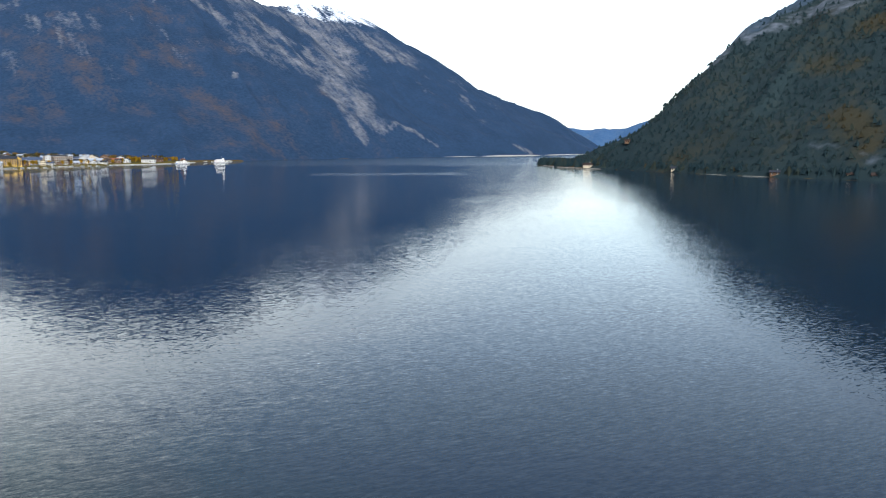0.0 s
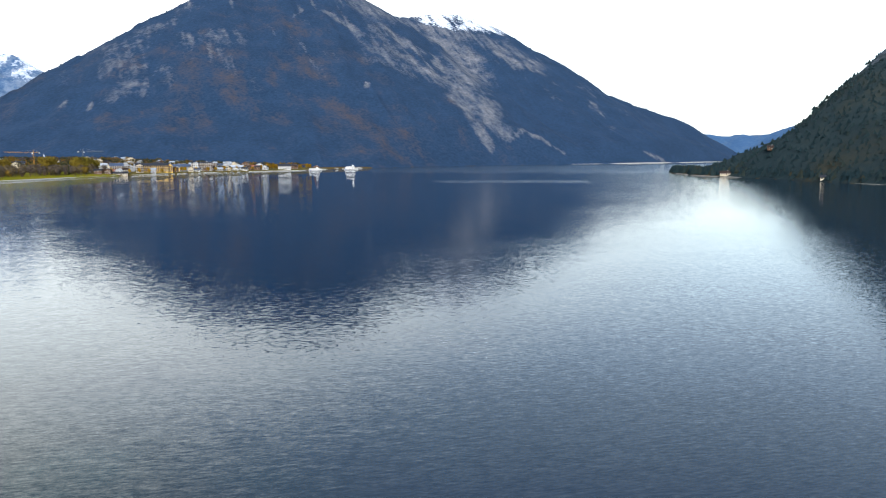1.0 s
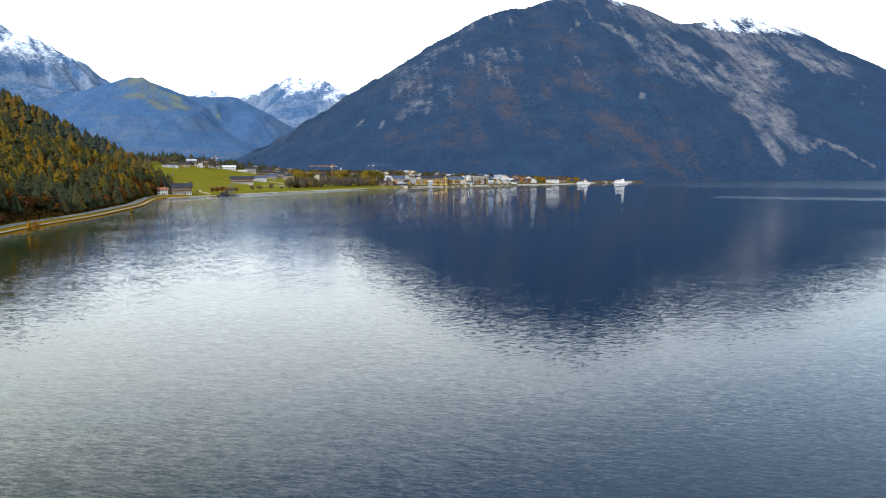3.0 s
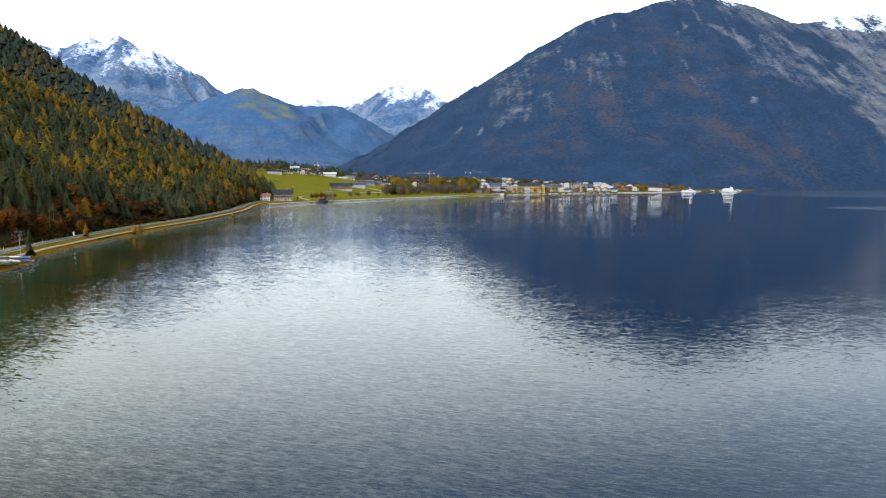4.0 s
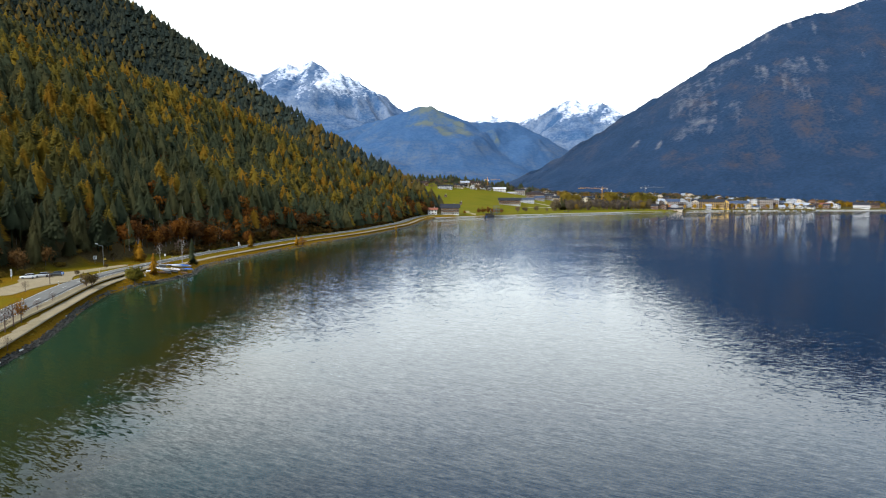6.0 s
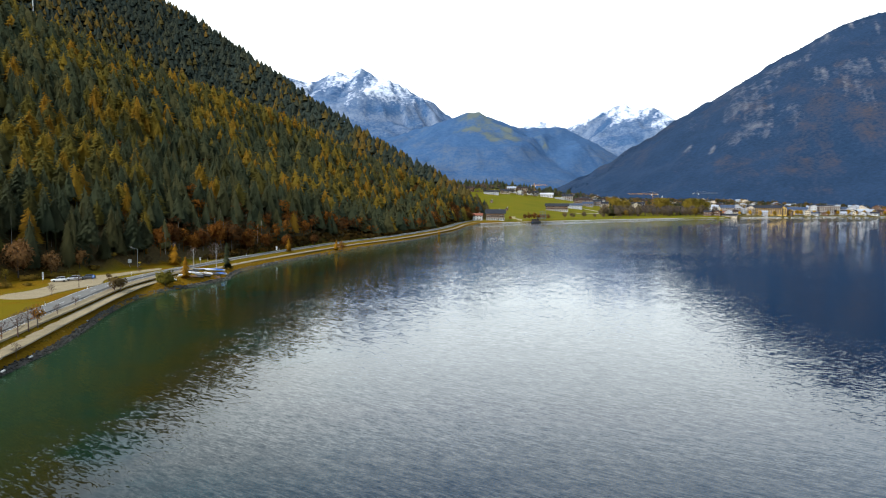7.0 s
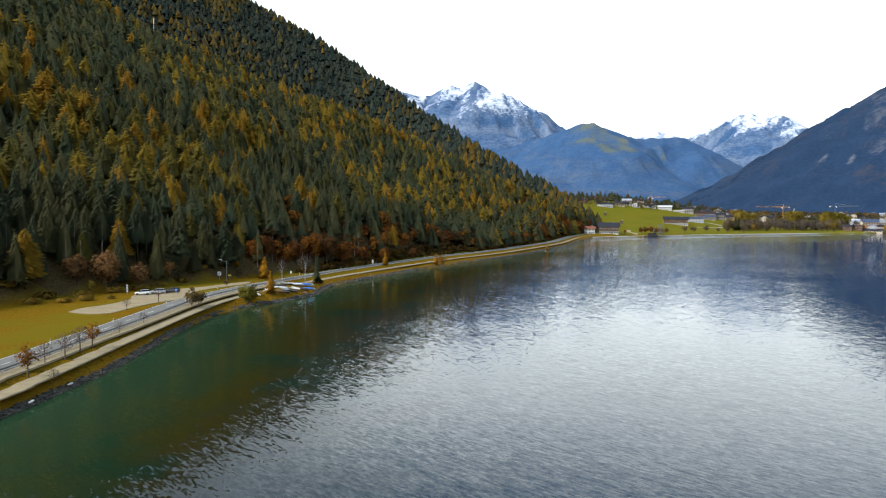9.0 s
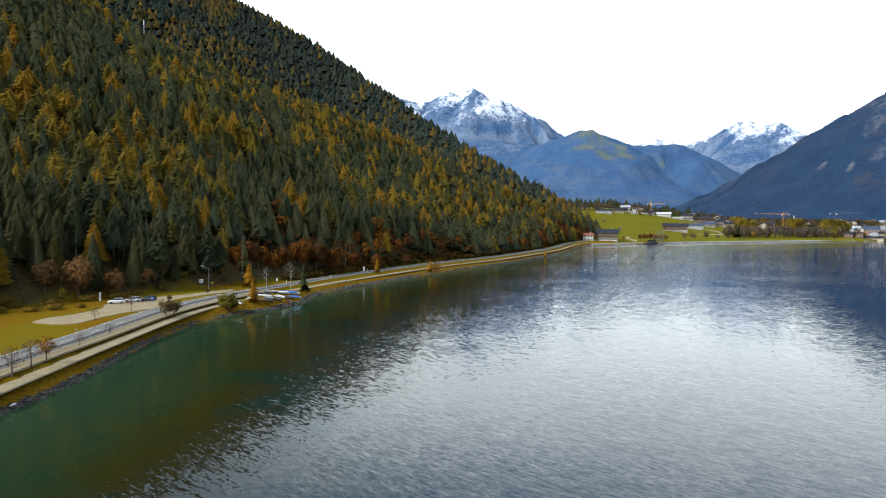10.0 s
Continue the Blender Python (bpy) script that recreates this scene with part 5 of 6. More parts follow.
def car(label, color, m):
    """An estate car, nose to +x, standing on z = 0."""
    ob = thing("car", label, "car", "parked cars", m)
    stations = [(-2.25, 0.45, 0.80, 0.72), (-2.18, 0.32, 0.98, 0.84), (-1.4, 0.24, 1.02, 0.89), (0.0, 0.22, 1.00, 0.90), (1.1, 0.24, 0.94, 0.89), (1.9, 0.30, 0.80, 0.84), (2.2, 0.42, 0.66, 0.70)]
    rings = []
    for x, low, high, half in stations:
        rings.append([(x, -half * 0.9, low), (x, half * 0.9, low), (x, half, low + 0.15), (x, half, high - 0.12), (x, half * 0.92, high), (x, -half * 0.92, high), (x, -half, high - 0.12), (x, -half, low + 0.15)])
    body = part("body", loft(rings), paint("car_paint_" + label.split()[0], color), ob, smooth_faces=True)
    roof = [(-2.02, 1.0, 0.80), (-1.75, 1.42, 0.66), (-0.9, 1.50, 0.64), (0.1, 1.47, 0.62), (0.55, 1.36, 0.62), (1.15, 0.98, 0.76)]
    rings = [[(x, -0.82, 0.93), (x, 0.82, 0.93), (x, w, z - 0.06), (x, w * 0.9, z), (x, -w * 0.9, z), (x, -w, z - 0.06)] for x, z, w in roof]
    part("cabin_glass", loft(rings), GLASS, ob, "dark tinted windows")
    rings = [[(x, -w * 0.93, z - 0.015), (x, w * 0.93, z - 0.015), (x, w * 0.88, z + 0.02), (x, -w * 0.88, z + 0.02)] for x, z, w in roof[1:5]]
    part("roof_panel", loft(rings), body.data.materials[0], ob)
    wheel = lathe([(0.20, -0.1), (0.31, -0.1), (0.33, -0.05), (0.33, 0.05), (0.31, 0.1), (0.20, 0.1)], 14)
    rim = lathe([(0.05, -0.1), (0.2, -0.09), (0.2, 0.09), (0.05, 0.11)], 10)
    for x in (-1.35, 1.38):
        for y in (-0.80, 0.80):
            w = part("wheel", wheel, TYRE, ob, at=pose(x, y, 0.33, 90 if y < 0 else -90))
            part("rim", rim, ZINC, w, "alloy rim")
    for y in (-0.6, 0.6):
        part("headlight", box(2.02, 2.13, y - 0.16, y + 0.16, 0.58, 0.70, 0.03), LAMP, ob)
        part("tail_light", box(-2.24, -2.16, y - 0.12, y + 0.12, 0.72, 0.92, 0.03), TAIL, ob)
    return ob


car("white estate car parked on the gravel", (0.70, 0.70, 0.69), pose(-112.8, 186.0, 3.25, rz=207))
car("silver estate car parked behind the white one", (0.42, 0.43, 0.45), pose(-110.2, 189.8, 3.25, rz=205))
car("dark grey estate car parked at the forest edge", (0.035, 0.038, 0.045), pose(-107.4, 193.2, 3.25, rz=203))

# ---------------------------------------------------------------- boats on the shore
HULL_DARK, HULL_WHITE, HULL_WOOD = plain("dark_hull", (0.03, 0.032, 0.035), 0.5, 0.3), plain("white_hull", (0.50, 0.50, 0.49), 0.45, 0.15), plain("brown_hull", (0.11, 0.06, 0.03), 0.6, 0.3)
TARPS = {"blue": plain("blue_tarpaulin", (0.03, 0.12, 0.42), 0.6, 0.25), "white": plain("white_tarpaulin", (0.58, 0.58, 0.56), 0.7, 0.2), "grey": plain("grey_tarpaulin", (0.16, 0.17, 0.18), 0.7, 0.3)}


def rowing_boat(label, hull_mat, cover, length=4.6, beam=1.5):
    """A boat with its bow to +x, lying on its keel on z = 0."""
    ob = thing("rowing_boat", label, "boat", "boats drawn up on the shore")
    rings, inner = [], []
    for k in range(9):
        s = k / 8
        x = (s - 0.5) * length
        w = beam / 2 * (1 - max(0, (s - 0.45) / 0.55) ** 2.2) * (0.82 + 0.18 * min(1, s * 4)) + 0.02
        sheer = 0.52 + 0.22 * max(0, s - 0.4) ** 1.5
        keel = 0.02 + 0.25 * max(0, s - 0.7) ** 1.5
        rings.append([(x, 0, keel), (x, w * 0.55, keel + 0.08), (x, w * 0.9, 0.3), (x, w, sheer), (x, w - 0.05, sheer), (x, w * 0.78, 0.3), (x, 0, 0.16 + keel), (x, -w * 0.78, 0.3), (x, -w + 0.05, sheer), (x, -w, sheer), (x, -w * 0.9, 0.3), (x, -w * 0.55, keel + 0.08)])
        inner.append((x, w, sheer))
    part("hull", loft(rings), hull_mat, ob, smooth_faces=True)
    if cover:
        rings = [[(x, -w * 1.03, z - 0.08), (x, -w * 1.03, z + 0.02), (x, 0, z + 0.20 * (1 - abs(x) / length)), (x, w * 1.03, z + 0.02), (x, w * 1.03, z - 0.08)] for x, w, z in inner[:-1]]
        part("cover", loft(rings, False), TARPS[cover], ob, cover + " boat cover")
    else:
        for x in (-1.2, 0.2):
            part("thwart", box(x - 0.14, x + 0.14, -0.62, 0.62, 0.38, 0.43), HULL_WOOD, ob)
    return ob


boats = [("small dark rowing boat on the stones", HULL_DARK, None), ("rowing boat under a bright blue cover", HULL_WHITE, "blue"), ("rowing boat under a white cover", HULL_WHITE, "white"),
         ("dark rowing boat under a grey cover", HULL_DARK, "grey"), ("open white rowing boat", HULL_WHITE, None), ("brown wooden rowing boat", HULL_WOOD, None)]
kit = [rowing_boat(*row) for row in boats]
used = set()
for pick, x, y, turn, size in ((1, -77.2, 227.5, 12, 1.35), (1, -74.6, 224.5, 5, 0.9), (2, -79.0, 223.5, 15, 1.2), (3, -81.5, 222.0, 20, 1.0), (0, -75.3, 220.0, -25, 1.0), (4, -77.2, 217.5, -28, 1.0),
                               (0, -76.8, 214.0, -30, 0.95), (3, -78.6, 212.6, -30, 1.0), (0, -78.0, 209.8, -32, 1.0), (5, -79.6, 208.2, -30, 0.95), (4, -80.6, 213.8, 10, 0.95), (0, -82.4, 216.5, 15, 1.0),
                               (2, -83.2, 211.5, 12, 0.9), (3, -81.2, 206.0, -35, 0.9), (4, -83.6, 199.0, -20, 0.95), (5, -74.2, 217.0, -28, 0.9)):
    m = pose(x, y, ground_at(x, y) + 0.04, 6, 5, turn) @ Matrix.Scale(size, 4)
    if pick in used:
        copy_thing(kit[pick], m).scale = (size, size, size)
    else:
        used.add(pick)
        kit[pick].matrix_basis = m

# ---------------------------------------------------------------- roadside furniture
BLUE_SIGN = plain("blue_sign", (0.03, 0.12, 0.42), 0.5, 0.1)
YELLOW_SIGN = plain("yellow_sign", (0.55, 0.36, 0.03), 0.5, 0.15)
BLACK = plain("black_paint", (0.015, 0.015, 0.016), 0.6, 0.2)


def delineator(spots):
    ob = thing("delineator_post", "white plastic roadside marker post with a black band", "marker post", "marker posts")
    part("post_body", box(-0.06, 0.06, -0.05, 0.05, 0, 1.0, 0.03), WHITE, ob)
    part("band", box(-0.066, 0.066, -0.056, 0.056, 0.68, 0.86, 0.033), BLACK, ob, "black band")
    put(ob, spots)


delineator([(-92.3, 137.5, 1.1, 10), (-97.3, 170.5, 1.1, 5), (-89.2, 112, 1.1, 10), (-98.5, 205, 1.1, 0), (-88.6, 257, 1.1, -20), (-80.2, 287, 1.1, -20), (-71.5, 317, 1.1, -20)])


def sign(name, label, x, y, pole, w, h, face, turn, stripe=None):
    ob = thing(name, label, "sign", at=pose(x, y, ground_at(x, y), rz=turn))
    part("pole", rod((0, 0.04, 0), (0, 0.04, pole), 0.04), ZINC, ob)
    board = part("board", box(-w / 2, w / 2, -0.03, 0.0, pole - h, pole, 0.02), face, ob)
    if stripe:
        for k in range(3):
            z = pole - h * (0.25 + 0.25 * k)
            part("bar", box(-w * 0.38, w * (0.3 - 0.12 * k), -0.038, -0.031, z - h * 0.05, z + h * 0.05), stripe, board)
    return ob


sign("totem_sign", "tall narrow white sign pillar at the lay-by", -117.0, 185.0, 3.0, 0.45, 2.2, WHITE, 30, BLACK)
sign("parking_sign", "blue and white parking sign on a pole", -103.0, 187.2, 2.0, 0.7, 0.7, BLUE_SIGN, 25, WHITE)
sign("info_board", "white information board by the forest edge", -108.5, 229, 3.2, 1.2, 1.3, WHITE, 25, BLACK)
sign("yellow_notice", "small yellow notice board by the forest edge", -106.5, 233, 1.9, 0.9, 0.5, YELLOW_SIGN, 25)
sign("road_sign", "small white road sign beside the guard rail", -70.0, 303, 3.0, 0.7, 1.6, WHITE, 10, BLACK)
sign("round_sign", "small pale sign at the forest side of the road", -67.5, 321, 2.0, 0.7, 0.7, WHITE, 10)
sign("bend_sign", "narrow pale sign post by the boat landing", -88.0, 245, 2.6, 0.5, 0.9, WHITE, 10)


def street_lamp(x, y, tall, turn):
    ob = thing("street_lamp", "tall grey street lamp with a curved arm", "street lamp", at=pose(x, y, ground_at(x, y), rz=turn))
    part("pole", rod((0, 0, 0), (0, 0, tall), 0.09, 0.06, 8), ZINC, ob)
    bend = [(1.9 * math.sin(a), 0, tall + 0.75 * (1 - math.cos(a)) * 1.0) for a in [k * math.pi / 2 / 5 for k in range(6)]]
    part("arm", poly_joined([rod(p, q, 0.05) for p, q in zip(bend[:-1], bend[1:])]), ZINC, ob)
    part("lamp_head", box(1.6, 2.5, -0.16, 0.16, tall + 0.70, tall + 0.84, 0.08), WHITE, ob, "pale flat lamp head")


street_lamp(-104.5, 226, 7.2, 200)


def mast(x, y, tall):
    z = ground_at(x, y)
    ob = thing("radio_mast", "slender white lattice mast among the trees on the slope", "mast", at=pose(x, y, z - 0.5))
    leg = [(0.3 * math.cos(a), 0.3 * math.sin(a)) for a in (0.3, 2.4, 4.5)]
    for lx, ly in leg:
        part("leg", rod((lx, ly, 0), (lx * 0.7, ly * 0.7, tall), 0.06), WHITE, ob)
    n = int(tall / 1.2)
    for k in range(n):
        a, b = leg[k % 3], leg[(k + 1) % 3]
        part("brace", rod((a[0] * 0.9, a[1] * 0.9, k * 1.2), (b[0] * 0.9, b[1] * 0.9, k * 1.2 + 1.2), 0.05), WHITE, ob)
    part("antenna", rod((0, 0, tall - 1.5), (0, 0, tall + 2.2), 0.35, 0.3), WHITE, ob, "white drum antenna")


mast(-271, 485, 19.0)


# ---------------------------------------------------------------- houses
WALLS = {"white": plain("white_render", (0.43, 0.43, 0.42), 0.9, 0.08, 0.3), "cream": plain("cream_render", (0.48, 0.41, 0.30), 0.9, 0.1, 0.3), "yellow": plain("yellow_render", (0.66, 0.42, 0.09), 0.9, 0.12, 0.3),
         "wood": plain("brown_boarding", (0.10, 0.055, 0.032), 0.9, 0.3, 0.6), "grey": plain("grey_render", (0.30, 0.31, 0.33), 0.9, 0.12, 0.3)}
ROOFS = {"slate": plain("dark_slate_roof", (0.026, 0.028, 0.036), 0.9, 0.3, 0.5, spec=0.1), "red": plain("red_tile_roof", (0.20, 0.075, 0.045), 0.9, 0.3, 0.5), "brown": plain("brown_tile_roof", (0.036, 0.025, 0.022), 0.9, 0.3, 0.5, spec=0.1),
         "white": plain("white_metal_roof", (0.52, 0.53, 0.55), 0.6, 0.08, 0.3),
         "pale": plain("pale_metal_roof", (0.30, 0.33, 0.38), 0.5, 0.15, 0.3), "blue": plain("blue_grey_roof", (0.045, 0.062, 0.105), 0.8, 0.2, 0.3, spec=0.15)}
RAILING = plain("balcony_timber", (0.15, 0.08, 0.04), 0.85, 0.3, 1.0)
SHUTTER_FRAME = plain("window_frame_paint", (0.50, 0.48, 0.44), 0.7, 0.15, 1.0)
CONCRETE = plain("pale_concrete", (0.30, 0.285, 0.25), 0.9, 0.2, 0.4, relief=0.02)


def window_kit(w, h):
    frame_me = mesh_from("window", *poly_joined([box(-w / 2 - 0.1, -w / 2, -0.07, 0.03, -0.1, h + 0.1), box(w / 2, w / 2 + 0.1, -0.07, 0.03, -0.1, h + 0.1), box(-w / 2, w / 2, -0.07, 0.03, h, h + 0.1),
                                                 box(-w / 2 - 0.05, w / 2 + 0.05, -0.16, 0.03, -0.12, -0.0), box(-0.04, 0.04, -0.05, 0.03, 0, h)]), SHUTTER_FRAME)
    return frame_me, mesh_from("pane", *box(-w / 2, w / 2, -0.015, 0.02, 0, h), GLASS)


WINDOW, DOOR_WINDOW = window_kit(1.3, 1.4), window_kit(1.6, 2.1)


def house(label, x, y, turn, w, d, storeys, wall="white", roof="slate", ridge="x", pitch=0.42, cols=None, balcony=False, sides=True, z=None, category="house", group="village houses", over=1.0, upper=None):
    """A house whose front looks to local -y; its eaves hang over by over."""
    z = min(ground_at(x + dx, y + dy) for dx in (-w / 3, w / 3) for dy in (-d / 3, d / 3)) if z is None else z
    ob = thing("house" if category == "house" else category, label, category, group, pose(x, y, z - 0.1, rz=turn))
    h = storeys * 2.9 + 0.4
    a, b = w / 2, d / 2
    rise = pitch * (b if ridge == "x" else a)
    v = [(-a, -b, -1.5), (a, -b, -1.5), (a, b, -1.5), (-a, b, -1.5), (-a, -b, h), (a, -b, h), (a, b, h), (-a, b, h)]
    if ridge == "x":
        v += [(-a, 0, h + rise), (a, 0, h + rise)]
        f = [(0, 1, 5, 4), (1, 2, 6, 9, 5), (2, 3, 7, 6), (3, 0, 4, 8, 7)]
    else:
        v += [(0, -b, h + rise), (0, b, h + rise)]
        f = [(0, 1, 5, 8, 4), (1, 2, 6, 5), (2, 3, 7, 9, 6), (3, 0, 4, 7)]
    walls = part("wall", (v, f), WALLS[wall], ob)
    if upper:
        part("upper_boarding", box(-a - 0.04, a + 0.04, -b - 0.04, b + 0.04, h - 2.9 * upper, h - 0.05), WALLS["wood"], ob, "brown timber boarding")
    t = 0.28
    if ridge == "x":
        ov, e = over, b + over
        low = h - pitch * over
        ring = [(-e, low), (0, h + rise), (e, low), (e, low + t), (0, h + rise + t), (-e, low + t)]
        rv = [(s * (a + ov), yy, zz + 0.02) for s in (-1, 1) for yy, zz in ring]
    else:
        e = a + over
        low = h - pitch * over
        ring = [(-e, low), (0, h + rise), (e, low), (e, low + t), (0, h + rise + t), (-e, low + t)]
        rv = [(xx, s * (b + over), zz + 0.02) for s in (1, -1) for xx, zz in ring]
    rf = [(0, 1, 4, 5)[::-1], (1, 2, 3, 4)[::-1], (6, 7, 10, 11), (7, 8, 9, 10)] + [(i, (i + 1) % 6, 6 + (i + 1) % 6, 6 + i) for i in range(6)]
    top = part("roof", (rv, rf), ROOFS[roof], ob)
    cx = a * 0.45
    cz = h + rise * (0.75 if ridge == "x" else 0.55)
    part("chimney", poly_joined([box(cx - 0.4, cx + 0.4, -0.35 + b * 0.2, 0.35 + b * 0.2, cz - 1.0, cz + 1.9), box(cx - 0.5, cx + 0.5, -0.45 + b * 0.2, 0.45 + b * 0.2, cz + 1.9, cz + 2.05)]), WALLS["grey"], top)
    cols = cols or max(2, int(w / 3.2))
    for s in range(storeys):
        sill = s * 2.9 + 1.0
        for k in range(cols):
            wx = -a + w * (k + 0.5) / cols
            kit_me = DOOR_WINDOW if balcony and s > 0 else WINDOW
            win = part_mesh("window", kit_me[0], ob, at=pose(wx, -b - 0.05, sill - (0.6 if balcony and s > 0 else 0)))
            part_mesh("pane", kit_me[1], win)
        if sides:
            for sx in (-1, 1):
                for k in range(max(1, int(d / 4.5))):
                    wy = -b + d * (k + 0.5) / max(1, int(d / 4.5))
                    win = part_mesh("window", WINDOW[0], ob, at=pose(sx * (a + 0.05), wy, sill, rz=90 * sx))
                    part_mesh("pane", WINDOW[1], win)
        if balcony and s > 0:
            zb = s * 2.9 + 0.3
            bal = part("balcony", box(-a + 0.3, a - 0.3, -b - 1.3, -b, zb - 0.15, zb), CONCRETE, ob)
            rails = [box(-a + 0.3, a - 0.3, -b - 1.3, -b - 1.24, zb + 0.25, zb + 0.95), box(-a + 0.3, a - 0.3, -b - 1.33, -b - 1.2, zb + 0.97, zb + 1.05)]
            part("railing", poly_joined(rails), RAILING, bal, "brown timber railing")
    part("door", box(-0.6 + a * 0.3, 0.6 + a * 0.3, -b - 0.06, -b + 0.02, 0.0, 2.15), WALLS["wood"], ob)
    return ob


# the landing at the bend of the shore
house("dark-roofed lakeside inn with white ground floor and balconies", 88, 812, -6, 21, 13, 3, "white", "slate", "x", 0.55, 8, True, group="landing houses", upper=1.9, over=1.8)
house("small white house with a red tile roof", 66, 802, -5, 11, 8, 2, "white", "red", "x", 0.5, 3, group="landing houses")
# the meadow
house("brown and white chalet hotel with rows of windows", 208, 1053, -11, 33, 15, 3, "white", "slate", "x", 0.42, 10, True, group="meadow buildings", upper=1.7, over=1.8)
house("long low hall with a blue-grey metal roof", 240, 1118, -12, 42, 20, 2, "grey", "blue", "x", 0.25, 10, group="meadow buildings")
house("modern white hall with a white metal roof", 231, 1268, -10, 23, 16, 2, "white", "white", "x", 0.3, 8, group="meadow buildings")
house("low white annex with a white flat roof", 252, 1256, -10, 16, 10, 1, "white", "white", "x", 0.12, 4, group="meadow buildings")
house("long grey-green building among spruces", 122, 1192, -6, 25, 12, 2, "grey", "slate", "x", 0.3, 7, group="meadow buildings")
house("small white house among trees above the meadow", 178, 1240, -8, 12, 10, 2, "white", "slate", "y", 0.5, 3, group="meadow buildings")
house("low white house with a dark roof above the meadow", 205, 1265, -9, 20, 10, 2, "white", "slate", "x", 0.45, 6, group="meadow buildings")
for row in ((62, 1205, -4, 14, 10, 2, "white", "slate"), (88, 1222, -5, 15, 11, 2, "wood", "brown"), (150, 1228, -7, 16, 11, 2, "cream", "slate"), (166, 1262, -7, 15, 11, 3, "white", "pale"), (190, 1290, -8, 17, 12, 3, "cream", "brown"), (268, 1262, -11, 18, 12, 3, "white", "slate"),
            (300, 1268, -13, 16, 12, 3, "wood", "slate"), (332, 1280, -14, 18, 12, 3, "white", "brown"), (360, 1262, -15, 15, 11, 3, "cream", "pale")):
    house(f"{'timber' if row[6] == 'wood' else row[6]} house with a {row[7]} roof above the meadow", *row[:6], row[6], row[7], "x", 0.45, None, True, group="upper village houses")
house("small brown hay barn on the meadow", 85, 1063, -5, 11, 6, 1, "wood", "brown", "x", 0.35, 2, sides=False, category="barn", group="meadow barns")
for x, y in ((111, 1079), (125, 999)):
    house("tiny dark field hut on the meadow", x, y, -6, 3.6, 2.6, 1, "wood", "brown", "x", 0.4, 1, sides=False, category="hut", group="meadow huts", over=0.3)
for row in ((275, 1202, -13, 16, 12, 3, "wood", "brown"), (293, 1214, -14, 17, 12, 3, "cream", "brown"), (312, 1222, -14, 16, 12, 3, "grey", "slate"), (286, 1182, -14, 17, 11, 2, "grey", "blue"),
            (318, 1184, -15, 15, 12, 3, "cream", "slate"), (345, 1230, -16, 14, 11, 3, "white", "brown"), (370, 1216, -16, 18, 12, 3, "cream", "slate"), (398, 1250, -17, 15, 12, 3, "white", "slate")):
    house(f"{'timber' if row[6] == 'wood' else row[6]} village guest house with a {row[7]} roof", *row[:6], row[6], row[7], "x", 0.45, None, True, group="village guest houses")
# the lake front, from the boathouse to the white gable
house("cream boathouse with a dark roof at the water", 474, 1054, -24, 24, 11, 1, "cream", "slate", "x", 0.4, 6, group="lake-front houses", over=1.4)
house("long low house with a red-brown roof", 478, 1103, -23, 36, 12, 1, "wood", "red", "x", 0.45, 9, group="lake-front houses")
house("tall white house with a steep blue-grey roof", 497, 1112, -24, 20, 14, 4, "white", "blue", "x", 0.55, 6, True, group="lake-front houses")
house("pale house with a wide blue-grey gable", 516, 1122, -24, 15, 16, 4, "grey", "pale", "y", 0.45, 4, True, group="lake-front houses")
hotel = house("large yellow lake hotel with balconies and dark roofs", 552, 1100, -26, 50, 16, 4, "yellow", "slate", "x", 0.45, 15, True, group="lake-front hotels", over=1.4)
house("yellow hotel wing with a gabled front", 578, 1092, -26, 11, 13, 4, "yellow", "slate", "y", 0.5, 3, True, group="lake-front hotels")
house("yellow hotel annex with a gabled front", 527, 1094, -26, 11, 13, 4, "cream", "slate", "y", 0.5, 3, True, group="lake-front hotels")
house("broad house under a blue-grey metal roof", 623, 1137, -28, 34, 18, 3, "grey", "blue", "x", 0.4, 9, group="lake-front houses")
house("white five-storey hotel block with balconies", 660, 1126, -30, 36, 15, 5, "white", "slate", "x", 0.18, 11, True, group="lake-front hotels")
house("white hotel stair wing with a flat pale roof", 645, 1122, -30, 9, 12, 5, "white", "pale", "y", 0.2, 2, group="lake-front hotels")
house("white hotel wing with a pale roof", 688, 1136, -31, 16, 13, 5, "white", "pale", "x", 0.2, 5, True, group="lake-front hotels")
for row in ((707, 1128, -31, 22, 11, 2, "grey", "slate", "x"), (724, 1150, -31, 15, 12, 3, "white", "pale", "y"), (742, 1140, -32, 26, 14, 2, "grey", "pale", "x"), (762, 1138, -33, 18, 11, 2, "wood", "brown", "x"), (787, 1144, -34, 20, 12, 2, "wood", "red", "x"),
            (875, 1134, -37, 14, 11, 2, "wood", "brown", "x"), (962, 1172, -39, 11, 9, 1, "wood", "red", "y"), (604, 1118, -28, 13, 10, 2, "yellow", "brown", "y"), (600, 1165, -27, 20, 12, 3, "white", "pale", "x"), (568, 1150, -26, 18, 12, 3, "white", "pale", "x"),
            (690, 1180, -30, 18, 12, 3, "cream", "brown", "x"), (650, 1190, -29, 17, 12, 3, "white", "slate", "y"), (735, 1190, -31, 16, 12, 3, "white", "blue", "x"), (540, 1160, -25, 16, 12, 3, "grey", "slate", "y")):
    house(f"{'timber' if row[6] == 'wood' else row[6]} lake-front house with a {row[7]} roof", *row[:8], row[8], 0.45, group="lake-front houses")
hr = np.random.default_rng(64)
quay = [q for q in smooth_line([q for q in SHORE if 420 < q[0] < 880 and q[1] > 900], 17.0)]
